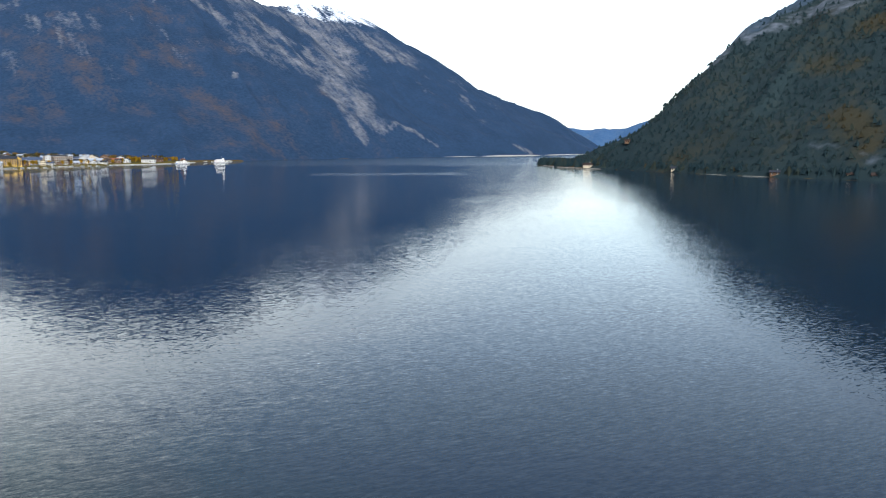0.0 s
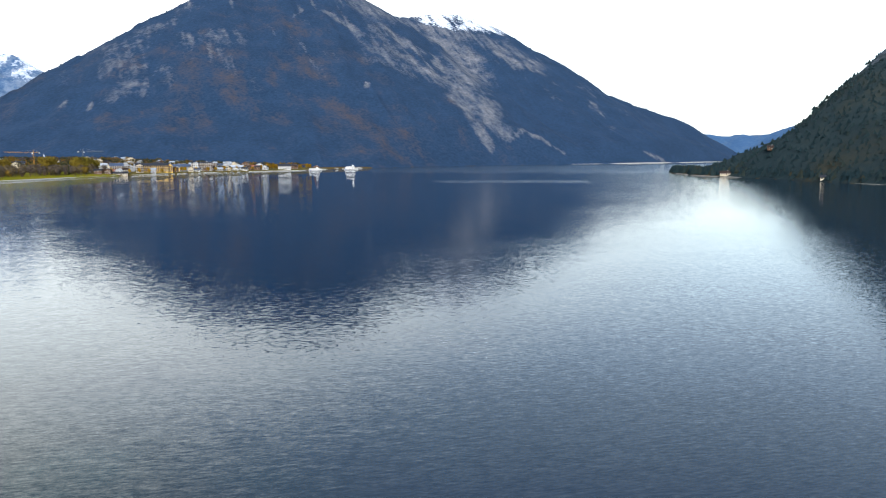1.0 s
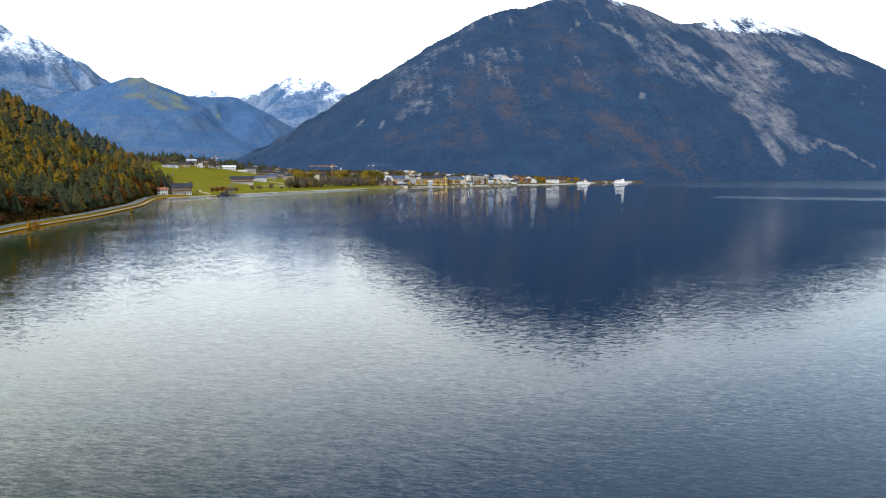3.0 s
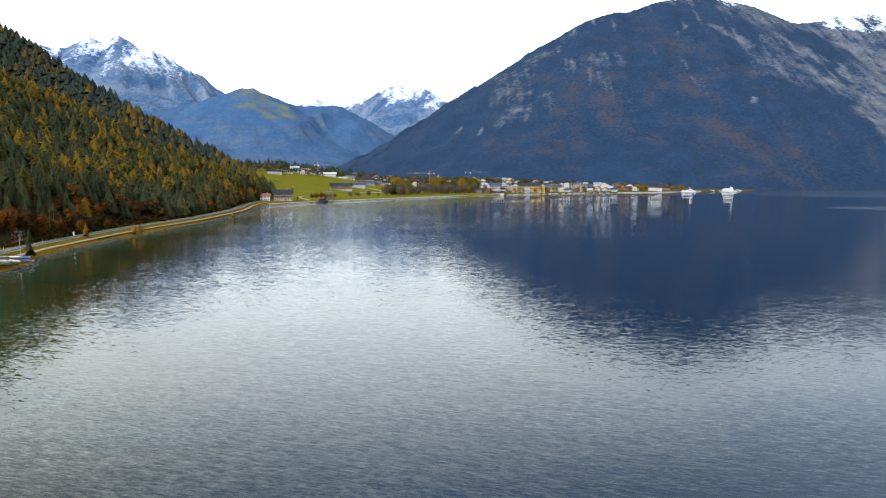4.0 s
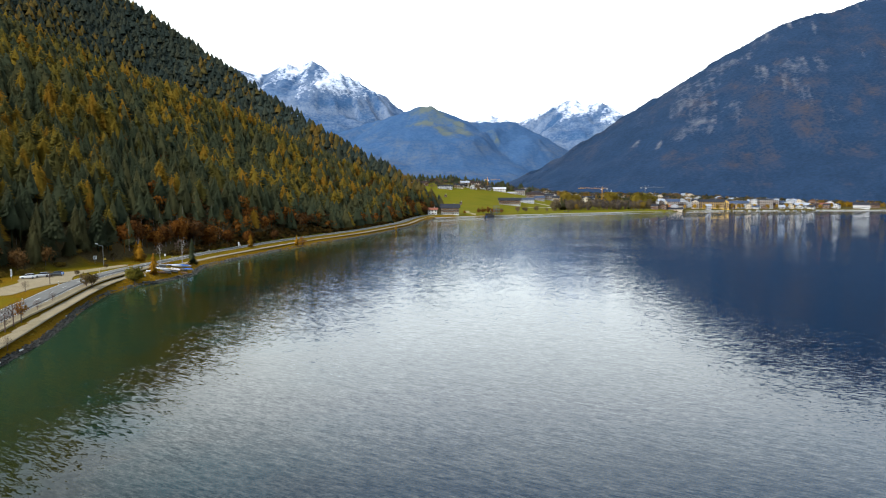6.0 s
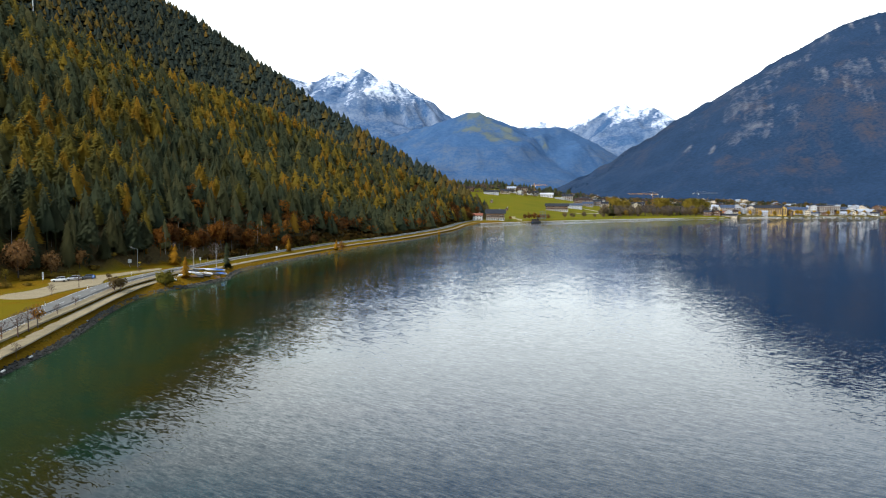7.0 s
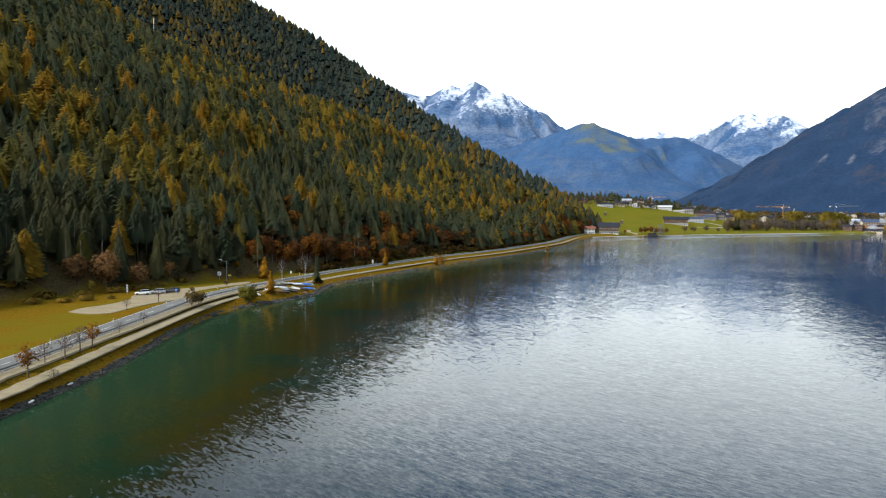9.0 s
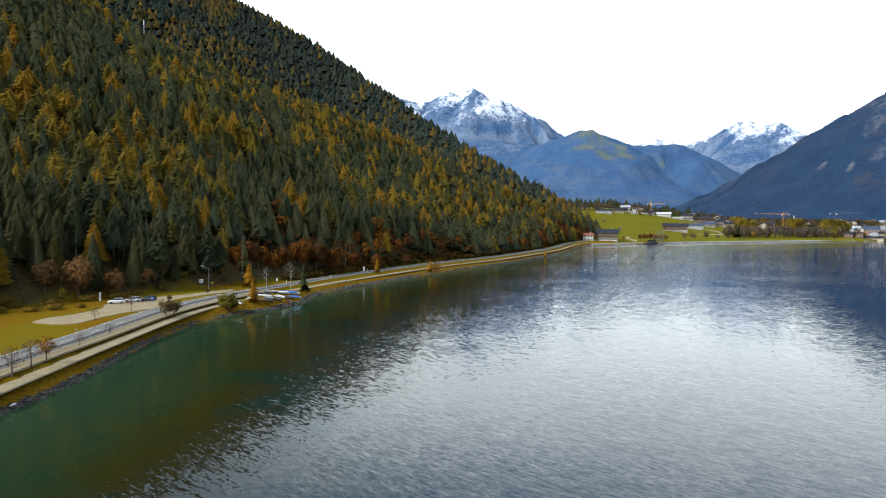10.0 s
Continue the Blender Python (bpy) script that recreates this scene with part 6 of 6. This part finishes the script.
for k, q in enumerate(quay[1:-1]):
    d = (quay[k + 2] - quay[k]).normalized()
    c = q + Vector((-d[1], d[0])) * float(hr.uniform(9, 17))
    wall, roof = (("wood", "brown"), ("white", "slate"), ("grey", "pale"), ("cream", "brown"), ("white", "blue"), ("wood", "slate"))[int(hr.integers(0, 6))]
    if hr.random() < 0.8:
        house(f"small {'timber' if wall == 'wood' else wall} waterside house with a {roof} roof", c[0], c[1], math.degrees(math.atan2(d[1], d[0])) - 50 + float(hr.uniform(-8, 8)), float(hr.uniform(7, 12)), float(hr.uniform(7, 10)), int(hr.integers(1, 3)), wall, roof,
              ("x", "y")[int(hr.integers(0, 2))], 0.5, 3, sides=False, group="waterside houses", over=0.7)
# the crowded rows behind the lake front
for k in range(26):
    bx, by = 440 + 15 * k + float(hr.uniform(-4, 4)), 1128 + 0.11 * 15 * k + float(hr.uniform(0, 44))
    wall, roof = (("wood", "slate"), ("white", "slate"), ("grey", "blue"), ("white", "pale"), ("cream", "slate"), ("white", "slate"))[k % 6]
    house(f"{'timber' if wall == 'wood' else wall} guest house with a {roof} roof behind the lake front", bx, by, -22 - 0.03 * (bx - 440) + float(hr.uniform(-6, 6)), float(hr.uniform(11, 17)), float(hr.uniform(10, 13)), int(hr.integers(3, 5)), wall, roof,
          ("x", "y")[int(hr.integers(0, 2))], 0.5, 3, sides=False, group="second row houses", over=0.9)
house("white gabled lake house with a grey roof", 845, 1128, -36, 25, 14, 2, "white", "slate", "x", 0.6, 8, group="lake-front hotels", over=0.5)
# houses on the headland shore
for row in ((951, 280, -74, 13, 8, 1, "cream", "brown", 2.5), (849, 131, -82, 10, 7, 1, "cream", "slate", 2.0), (724, -63, -94, 11, 7, 1, "cream", "brown", 2.2), (964, 227, -76, 7, 6, 1, "wood", "brown", 37.0),
            (759, 9, -90, 9, 6, 1, "wood", "slate", 2.0), (712, -84, -94, 12, 8, 1, "cream", "brown", 2.0)):
    house(f"small {'timber' if row[6] == 'wood' else row[6]} house at the foot of the headland", *row[:6], row[6], row[7], "x", 0.5, None, group="headland houses", z=row[8])


def steeple(x, y, turn):
    ob = thing("church_tower", "white church tower with a pointed roof", "church", at=pose(x, y, ground_at(x, y), rz=turn))
    tower = part("tower", box(-2.2, 2.2, -2.2, 2.2, -1, 15), WALLS["white"], ob)
    for k in range(4):
        part("belfry_window", box(-0.5, 0.5, -2.26, -2.18, 11.5, 13.6), GLASS, tower, at=pose(0, 0, 0, rz=90 * k))
    v = [(-2.5, -2.5, 15), (2.5, -2.5, 15), (2.5, 2.5, 15), (-2.5, 2.5, 15), (0, 0, 24)]
    part("spire", (v, [(0, 1, 4), (1, 2, 4), (2, 3, 4), (3, 0, 4), (3, 2, 1, 0)]), ROOFS["pale"], ob)


steeple(456, 1304, -19)

# ---------------------------------------------------------------- tower cranes
CRANE_YELLOW = plain("crane_yellow", (0.50, 0.24, 0.02), 0.6, 0.15)


def lattice(p, q, half, bay, mat, name, parent, label=""):
    """Four chords with zigzag bracing between p and q."""
    p, q = Vector(p), Vector(q)
    d = (q - p).normalized()
    side = d.cross(Vector((0, 1, 0))).normalized() if abs(d.y) < 0.9 else d.cross(Vector((0, 0, 1))).normalized()
    up = side.cross(d)
    n = max(2, int((q - p).length / bay))
    pieces = []
    corner = [side * half * a + up * half * b for a, b in ((-1, -1), (1, -1), (1, 1), (-1, 1))]
    for c in corner:
        pieces.append(rod(p + c, q + c, 0.10, sides=4))
    for k in range(n):
        s, e = p + (q - p) * k / n, p + (q - p) * (k + 1) / n
        for i in range(4):
            pieces.append(rod(s + corner[i], e + corner[(i + 1) % 4], 0.06, sides=3))
    return part(name, poly_joined(pieces), mat, parent, label)


def crane(label, x, y, tall, jib, back, turn, mat):
    ob = thing("tower_crane", label, "crane", "tower cranes", pose(x, y, ground_at(x, y), rz=turn))
    part("foot", box(-3, 3, -3, 3, -0.5, 0.6), CONCRETE, ob)
    lattice((0, 0, 0.6), (0, 0, tall), 0.8, 2.5, mat, "mast", ob)
    lattice((-back, 0, tall), (jib, 0, tall + 0.6), 0.7, 2.5, mat, "jib", ob)
    part("counterweight", box(-back - 1.0, -back + 1.2, -0.9, 0.9, tall - 1.6, tall + 0.3), CONCRETE, ob, "pale concrete counterweight")
    part("cab", box(0.9, 2.4, -0.8, 0.8, tall - 2.2, tall - 0.3), WHITE, ob)
    part("peak", rod((0, 0, tall), (0, 0, tall + 5), 0.5, 0.15), mat, ob)
    part("tie", poly_joined([rod((0, 0, tall + 5), (jib * 0.7, 0, tall + 1), 0.07, sides=3), rod((0, 0, tall + 5), (-back, 0, tall + 0.5), 0.07, sides=3)]), ZINC, ob)


crane("yellow tower crane over the village trees", 419, 1247, 27, 43, 9, 163, CRANE_YELLOW)
crane("small yellow tower crane behind the white hall", 214, 1300, 16, 24, 6, -14, CRANE_YELLOW)
crane("pale grey tower crane beyond the lake hotels", 520, 1295, 29, 36, 8, -18, RAIL_STEEL)

# ---------------------------------------------------------------- shore strips, jetties, ships
promenade = tagged(new("promenade", mesh_from("promenade", *ribbon([p for p in SHORE if 60 < p[0] < 950 and p[1] > 760], [(-0.6, -1.0), (-0.2, 0.5), (0.1, 0.8), (1.8, 1.0), (2.2, 0.6)], 6.0), plain("pale_quay_stone", (0.31, 0.30, 0.28), 0.9, 0.25, 0.3))),
                   "pale stone quay and promenade along the village shore", "pavement", kind="structure")
tagged(new("far_beach", mesh_from("far_beach", *ribbon([p for p in SHORE if 940 < p[0] < 3100], [(-3, -1.2), (0, 0.15), (4, 1.4), (9, 2.4), (10, 1.0)], 20.0), CONCRETE)), "pale gravel strip along the foot of the mountain", "shore", kind="structure")
tagged(new("headland_beach", mesh_from("headland_beach", *ribbon(EAST[4:12], [(-2, -1.2), (0, 0.1), (1.4, 0.6), (2.2, 0.8), (2.6, 0.3)], 12.0), plain("grey_shingle", (0.15, 0.14, 0.12), 0.95, 0.5, 0.12))), "narrow gravel strip along the headland", "shore", kind="structure")


def jetty(label, x, y, turn, length, wide):
    ob = thing("jetty", label, "jetty", "jetties", pose(x, y, 0, rz=turn))
    n = int(length / 1.2)
    plank = mesh_from("plank", *box(-wide / 2, wide / 2, 0, 1.1, 1.05, 1.15), RAILING)
    for k in range(n):
        part_mesh("plank", plank, ob, at=pose(0, -k * 1.2 - 1.2, 0))
    pile = mesh_from("pile", *rod((0, 0, -2.5), (0, 0, 1.5), 0.16), DARK)
    for k in range(0, n, 4):
        for s in (-1, 1):
            part_mesh("pile", pile, ob, at=pose(s * wide / 2, -k * 1.2 - 0.6, 0))


jetty("timber landing stage on piles at the bend", 132, 829, -9, 14, 4.0)
jetty("short timber jetty at the village shore", 610, 1088, -28, 16, 2.4)
jetty("long timber boat pier at the village shore", 895, 1120, -38, 24, 3.0)
jetty("small timber jetty by the boathouse", 470, 1044, -24, 10, 2.0)


GREY_WOOD = plain("weathered_timber", (0.12, 0.12, 0.115), 0.9, 0.3, 1.0)


def stilt_tower(x, y, turn):
    """An open timber platform tower that stands in the shallows."""
    ob = thing("platform_tower", "open grey timber platform tower on stilts in the shallows", "tower", at=pose(x, y, 0, rz=turn))
    for sx in (-3.6, 0, 3.6):
        for sy in (-3, 3):
            part("stilt", rod((sx, sy, -2.5), (sx * 0.95, sy * 0.95, 12.5), 0.22, 0.18), GREY_WOOD, ob)
    for z in (4.2, 8.2, 12.2):
        part("deck", box(-4, 4, -3.4, 3.4, z, z + 0.25), GREY_WOOD, ob)
        for sy in (-3.3, 3.3):
            part("guard", box(-4, 4, sy - 0.05, sy + 0.05, z + 0.9, z + 1.05), GREY_WOOD, ob)
    for k, z in enumerate((0.6, 4.4, 8.4)):
        part("brace", poly_joined([rod((-3.6, -3, z), (3.6, -3, z + 3.6), 0.12), rod((3.6, -3, z), (-3.6, -3, z + 3.6), 0.12)]), GREY_WOOD, ob)


stilt_tower(149, 838, -10)


def ship(label, x, y, turn, length, beam, hull_mat, decks, house_mat=WHITE):
    """A passenger boat, bow to local +x, floating at z = 0."""
    ob = thing("passenger_boat", label, "boat", "passenger boats", pose(x, y, 0, rz=turn))
    rings = []
    for k in range(9):
        s = k / 8
        px = (s - 0.5) * length
        w = beam / 2 * (1 - max(0, (s - 0.55) / 0.45) ** 2) * (0.85 + 0.15 * min(1, s * 5)) + 0.05
        top = 1.7 + 1.0 * max(0, s - 0.5) ** 1.5
        rings.append([(px, -w * 0.75, -0.6), (px, w * 0.75, -0.6), (px, w, 0.8), (px, w, top), (px, -w, top), (px, -w, 0.8)])
    part("hull", loft(rings), hull_mat, ob)
    part("waterline_stripe", loft([[(px, -w - 0.03, 0.1), (px, w + 0.03, 0.1), (px, w + 0.04, 0.45), (px, -w - 0.04, 0.45)] for px, w in [((k / 8 - 0.5) * length * 0.9, beam / 2 * 0.86) for k in range(5)]]), TARPS["blue"], ob, "dark blue stripe")
    z, l0, l1 = 1.7, -0.44, 0.30
    for k in range(decks):
        b = beam / 2 * (0.88 - 0.08 * k)
        cabin = part("deckhouse", box(length * l0, length * l1, -b, b, z, z + 2.3, 0.5), house_mat, ob)
        n = int(length * (l1 - l0) / 2.2)
        for i in range(n):
            wx = length * l0 + 1.2 + i * 2.2
            if wx + 1.5 < length * l1:
                for s in (-1, 1):
                    part("cabin_window", box(wx, wx + 1.6, s * b - 0.03, s * b + 0.03, z + 0.9, z + 1.8), GLASS, cabin)
        part("deck_edge", box(length * l0 - 0.6, length * l1 + 0.8, -b - 0.4, b + 0.4, z + 2.3, z + 2.45, 0.5), house_mat, ob)
        z, l0, l1 = z + 2.45, l0 + 0.08, l1 - 0.06
    part("wheelhouse", box(length * 0.08, length * 0.22, -1.6, 1.6, z, z + 2.2, 0.4), house_mat, ob)
    part("mast", rod((length * 0.1, 0, z + 2.2), (length * 0.06, 0, z + 6), 0.12, 0.05), WHITE, ob)


ship("white double-deck passenger ship out on the lake", 1012, 1114, -40, 29, 6, HULL_WHITE, 2)
ship("white passenger ship moored at the village pier", 908, 1108, -30, 27, 6, HULL_WHITE, 1)
ship("small dark excursion boat at the landing stage", 138, 822, 5, 12, 3.6, HULL_DARK, 1, DARK)
for x, y, turn in ((505, 1049, 60), (512, 1053, 62), (574, 1072, 20), (586, 1075, 25), (633, 1087, 15), (646, 1090, 195), (668, 1094, 10), (705, 1099, 12), (760, 1104, 20), (795, 1106, 15), (602, 1079, 20), (617, 1084, 200), (690, 1096, 10), (720, 1100, 190), (745, 1098, 15), (560, 1067, 30)):
    copy_thing(kit[4], pose(x, y, -0.1, rz=turn) @ Matrix.Scale(1.6, 4)).scale = (1.6, 1.6, 1.6)
for row in ((262, 931, 70), (268, 935, 70), (402, 1021, 65), (412, 1026, 66), (392, 1015, 65)):
    car("small dark car parked behind the beach", (0.04, 0.045, 0.055), pose(row[0], row[1], ground_at(row[0], row[1]) + 0.05, rz=row[2]))

# access road over the meadow and the lane up from the landing
tagged(new("lane", mesh_from("lane", *ribbon([(118, 822), (122, 850), (118, 880), (124, 915)], [(-3, 0.06), (0, 0.12), (3, 0.06)], 3.0, lift=lambda x, y: ground_at(x, y)), GRAVEL)), "pale gravel lane leading up from the landing", "road", kind="structure")
tagged(new("meadow_road", mesh_from("meadow_road", *ribbon([(232, 1030), (262, 1040), (282, 1075), (272, 1110), (250, 1150), (250, 1180)], [(-2.4, 0.08), (0, 0.14), (2.4, 0.08)], 3.0, lift=lambda x, y: ground_at(x, y)), CONCRETE)),
       "pale access road curving over the meadow", "road", kind="structure")

# ---------------------------------------------------------------- trees of the valley
def far_tree(name, label, crown, leaf, bark, tall, spots, group, wide=1.0, limbs=8):
    put(grown(name, label, "tree", crown, limb_shape(tr, 1.0, 0.022, limbs), leaf, bark, tall, wide, group), spots)


vr = np.random.default_rng(91)


def along(points, n, spread, low, high):
    """Spots strewn along a plan line."""
    line = smooth_line(points, 3.0)
    out = []
    for _ in range(n):
        p = line[int(vr.integers(0, len(line)))]
        out.append((p[0] + vr.normal() * spread, p[1] + vr.normal() * spread * 0.7, float(vr.uniform(low, high)), float(vr.uniform(0, 360))))
    return out


PURPLE = leafage("bare_wood_twigs", [(0.2, (0.10, 0.072, 0.062)), (0.6, (0.15, 0.10, 0.075)), (0.9, (0.19, 0.12, 0.075))])
GOLD = leafage("gold_leaves", [(0.2, (0.26, 0.16, 0.014)), (0.6, (0.40, 0.23, 0.017)), (0.9, (0.46, 0.27, 0.02))])
LIME = leafage("yellow_green_leaves", [(0.2, (0.15, 0.125, 0.020)), (0.6, (0.22, 0.165, 0.024)), (0.9, (0.27, 0.18, 0.028))])
BELT = leafage("belt_twigs", [(0.2, (0.125, 0.105, 0.100)), (0.5, (0.16, 0.125, 0.095)), (0.75, (0.18, 0.145, 0.072)), (0.9, (0.22, 0.15, 0.065))])
belt = [(266, 985), (330, 1030), (400, 1070), (450, 1092)]
far_tree("belt_tree", "leafless purplish-brown tree in the lakeside belt", leaf_cloud(tr, 34, 17, 0.042, (0.25, 0.25, 0.44), 0.54), BELT, TWIG, 17.0, along(belt, 92, 15, 0.7, 1.1), "belt trees")
OCHRE_BELT = leafage("ochre_belt_leaves", [(0.2, (0.20, 0.14, 0.03)), (0.6, (0.29, 0.20, 0.035)), (0.9, (0.34, 0.20, 0.04))])
far_tree("ochre_tree", "ochre half-leafless tree in the lakeside belt", leaf_cloud(tr, 34, 22, 0.05, (0.34, 0.34, 0.44), 0.5), OCHRE_BELT, TWIG, 16.0, along([(272, 984), (335, 1026), (405, 1066), (456, 1090)], 5, 10, 0.7, 1.0), "ochre belt trees")
far_tree("yellow_tree", "tall yellow-green broadleaf tree in the lakeside belt", leaf_cloud(tr, 40, 26, 0.05, (0.38, 0.38, 0.42), 0.55), LIME, BARK, 29.0,
         along([(372, 1068), (382, 1074)], 5, 4, 0.9, 1.05) + along([(430, 1092), (456, 1100)], 7, 5, 0.8, 1.0) + along([(296, 1034), (306, 1040)], 4, 4, 0.85, 1.0), "yellow belt trees")
put(grown("belt_spruce", "dark spruce among the bare lakeside trees", "tree", conifer_crown(tr, 14, 8, 0.05, 0.24, 0.3), stem_shape(1.0, 0.015), SPRUCE_LEAF, BARK, 20.0, group="belt spruces"), [(276, 1000, 1.0, 0), (281, 1003, 0.85, 80), (402, 1062, 0.7, 40)])
far_tree("shore_sapling", "small brown tree on the beach meadow", leaf_cloud(tr, 20, 14, 0.06, (0.34, 0.34, 0.36), 0.56), PURPLE, TWIG, 8.0,
         [(185, 882, 1.2, 0), (198, 893, 1.0, 40), (215, 905, 1.3, 80), (232, 915, 0.8, 10), (246, 925, 0.7, 200), (275, 945, 0.7, 30), (305, 965, 0.6, 90), (342, 992, 0.8, 10), (378, 1015, 0.7, 60), (160, 862, 0.9, 15), (205, 940, 0.8, 70)], "beach trees")
far_tree("gold_tree", "bright golden tree on the village lake front", leaf_cloud(tr, 34, 26, 0.05, (0.32, 0.32, 0.4), 0.55), GOLD, BARK, 13.0,
         [(805, 1132, 1.0, 0), (811, 1134, 0.9, 40), (825, 1136, 1.0, 80), (831, 1138, 0.9, 10), (622, 1118, 0.7, 30), (634, 1116, 0.8, 60), (868, 1140, 0.9, 0), (886, 1136, 0.8, 120), (928, 1160, 0.9, 200), (660, 1106, 0.7, 12), (680, 1112, 0.65, 77), (700, 1116, 0.75, 140), (730, 1122, 0.7, 31), (560, 1082, 0.6, 15), (535, 1076, 0.65, 90), (860, 1134, 0.8, 45), (900, 1146, 0.85, 33), (940, 1166, 0.8, 10), (778, 1130, 0.7, 70),
          (590, 1092, 0.8, 90), (608, 1104, 0.75, 15), (640, 1110, 0.7, 130), (715, 1118, 0.6, 40), (748, 1124, 0.7, 210), (765, 1122, 0.6, 15), (793, 1132, 0.8, 55), (818, 1138, 0.9, 0), (520, 1080, 0.7, 100), (500, 1075, 0.6, 10), (540, 1170, 1.0, 20), (700, 1160, 0.9, 60), (470, 1075, 0.8, 10)], "golden village trees")
far_tree("russet_shrub", "russet shrub cluster behind the landing", leaf_cloud(tr, 26, 24, 0.06, (0.42, 0.42, 0.34), 0.5), BEECH_LEAF, BARK, 8.0,
         [(128, 842, 1.0, 0), (134, 846, 1.1, 50), (141, 850, 1.2, 100), (147, 852, 1.0, 150), (153, 856, 0.9, 200), (160, 862, 0.8, 10), (108, 830, 0.6, 70), (795, 1150, 1.0, 0), (770, 1150, 0.9, 60), (757, 1148, 0.8, 100), (880, 1150, 0.9, 30), (950, 1178, 0.8, 0)], "russet shrubs")

x, y, r = scatter(0, 330, 1225, 1560, 9.0, 44)
keep = (y > 1215 + 0.28 * x + 25 * (fbm(x / 40, y / 40) - 0.5)) & (r.random(len(x)) < 0.13)
keep &= ~((x > 205) & (x < 262) & (y < 1300)) & ~((x > 95) & (x < 150) & (y < 1215))
woods("valley_forest", "dark spruce belt above the meadow", SPRUCE_MID, x[keep], y[keep], ground_height(x[keep], y[keep]), r.uniform(10, 21, keep.sum()), SPRUCE, r.random(keep.sum()))
x, y, r = scatter(20, 340, 1120, 1420, 9.0, 47)
keep = (y > 1134 + 0.36 * x + 30 * (fbm(x / 30, y / 30) - 0.5)) & (r.random(len(x)) < 0.36) & ~((x > 205) & (x < 262) & (y < 1290))
woods("meadow_edge_forest", "grey-brown bare trees along the upper edge of the meadow", BEECH_FAR, x[keep], y[keep], ground_height(x[keep], y[keep]), r.uniform(4, 12, keep.sum()),
      foliage("grey_brown_twigs", [(0.2, (0.06, 0.06, 0.055)), (0.5, (0.11, 0.09, 0.07)), (0.8, (0.19, 0.12, 0.06))]), r.random(keep.sum()))
x, y, r = scatter(330, 1000, 1180, 1640, 12.0, 45)
keep = (lake_distance(x, y) > 75) & (r.random(len(x)) < 0.45) & (y > 1200)
woods("village_forest", "mixed brown and dark green trees behind the village", BEECH_FAR, x[keep], y[keep], ground_height(x[keep], y[keep]), r.uniform(8, 15, keep.sum()),
      foliage("village_tree_leaves", [(0.2, (0.045, 0.055, 0.03)), (0.5, (0.10, 0.085, 0.04)), (0.8, (0.22, 0.13, 0.03))]), r.random(keep.sum()))
x, y, r = scatter(330, 900, 1200, 1560, 46.0, 46)
for k in range(len(x)):
    if lake_distance(x[k:k + 1], y[k:k + 1])[0] > 105 and r.random() < 0.55 and len(bpy.data.objects) < 7200:
        wall, roof = ("white", "cream", "wood")[int(r.integers(0, 3))], ("slate", "brown", "pale")[int(r.integers(0, 3))]
        house(f"{'timber' if wall == 'wood' else wall} house with a {roof} roof further back in the village", float(x[k]), float(y[k]), float(-20 + r.uniform(-20, 20)), float(r.uniform(11, 17)), float(r.uniform(9, 12)),
              int(r.integers(2, 4)), wall, roof, ("x", "y")[int(r.integers(0, 2))], 0.45, 3, sides=False, group="village houses")
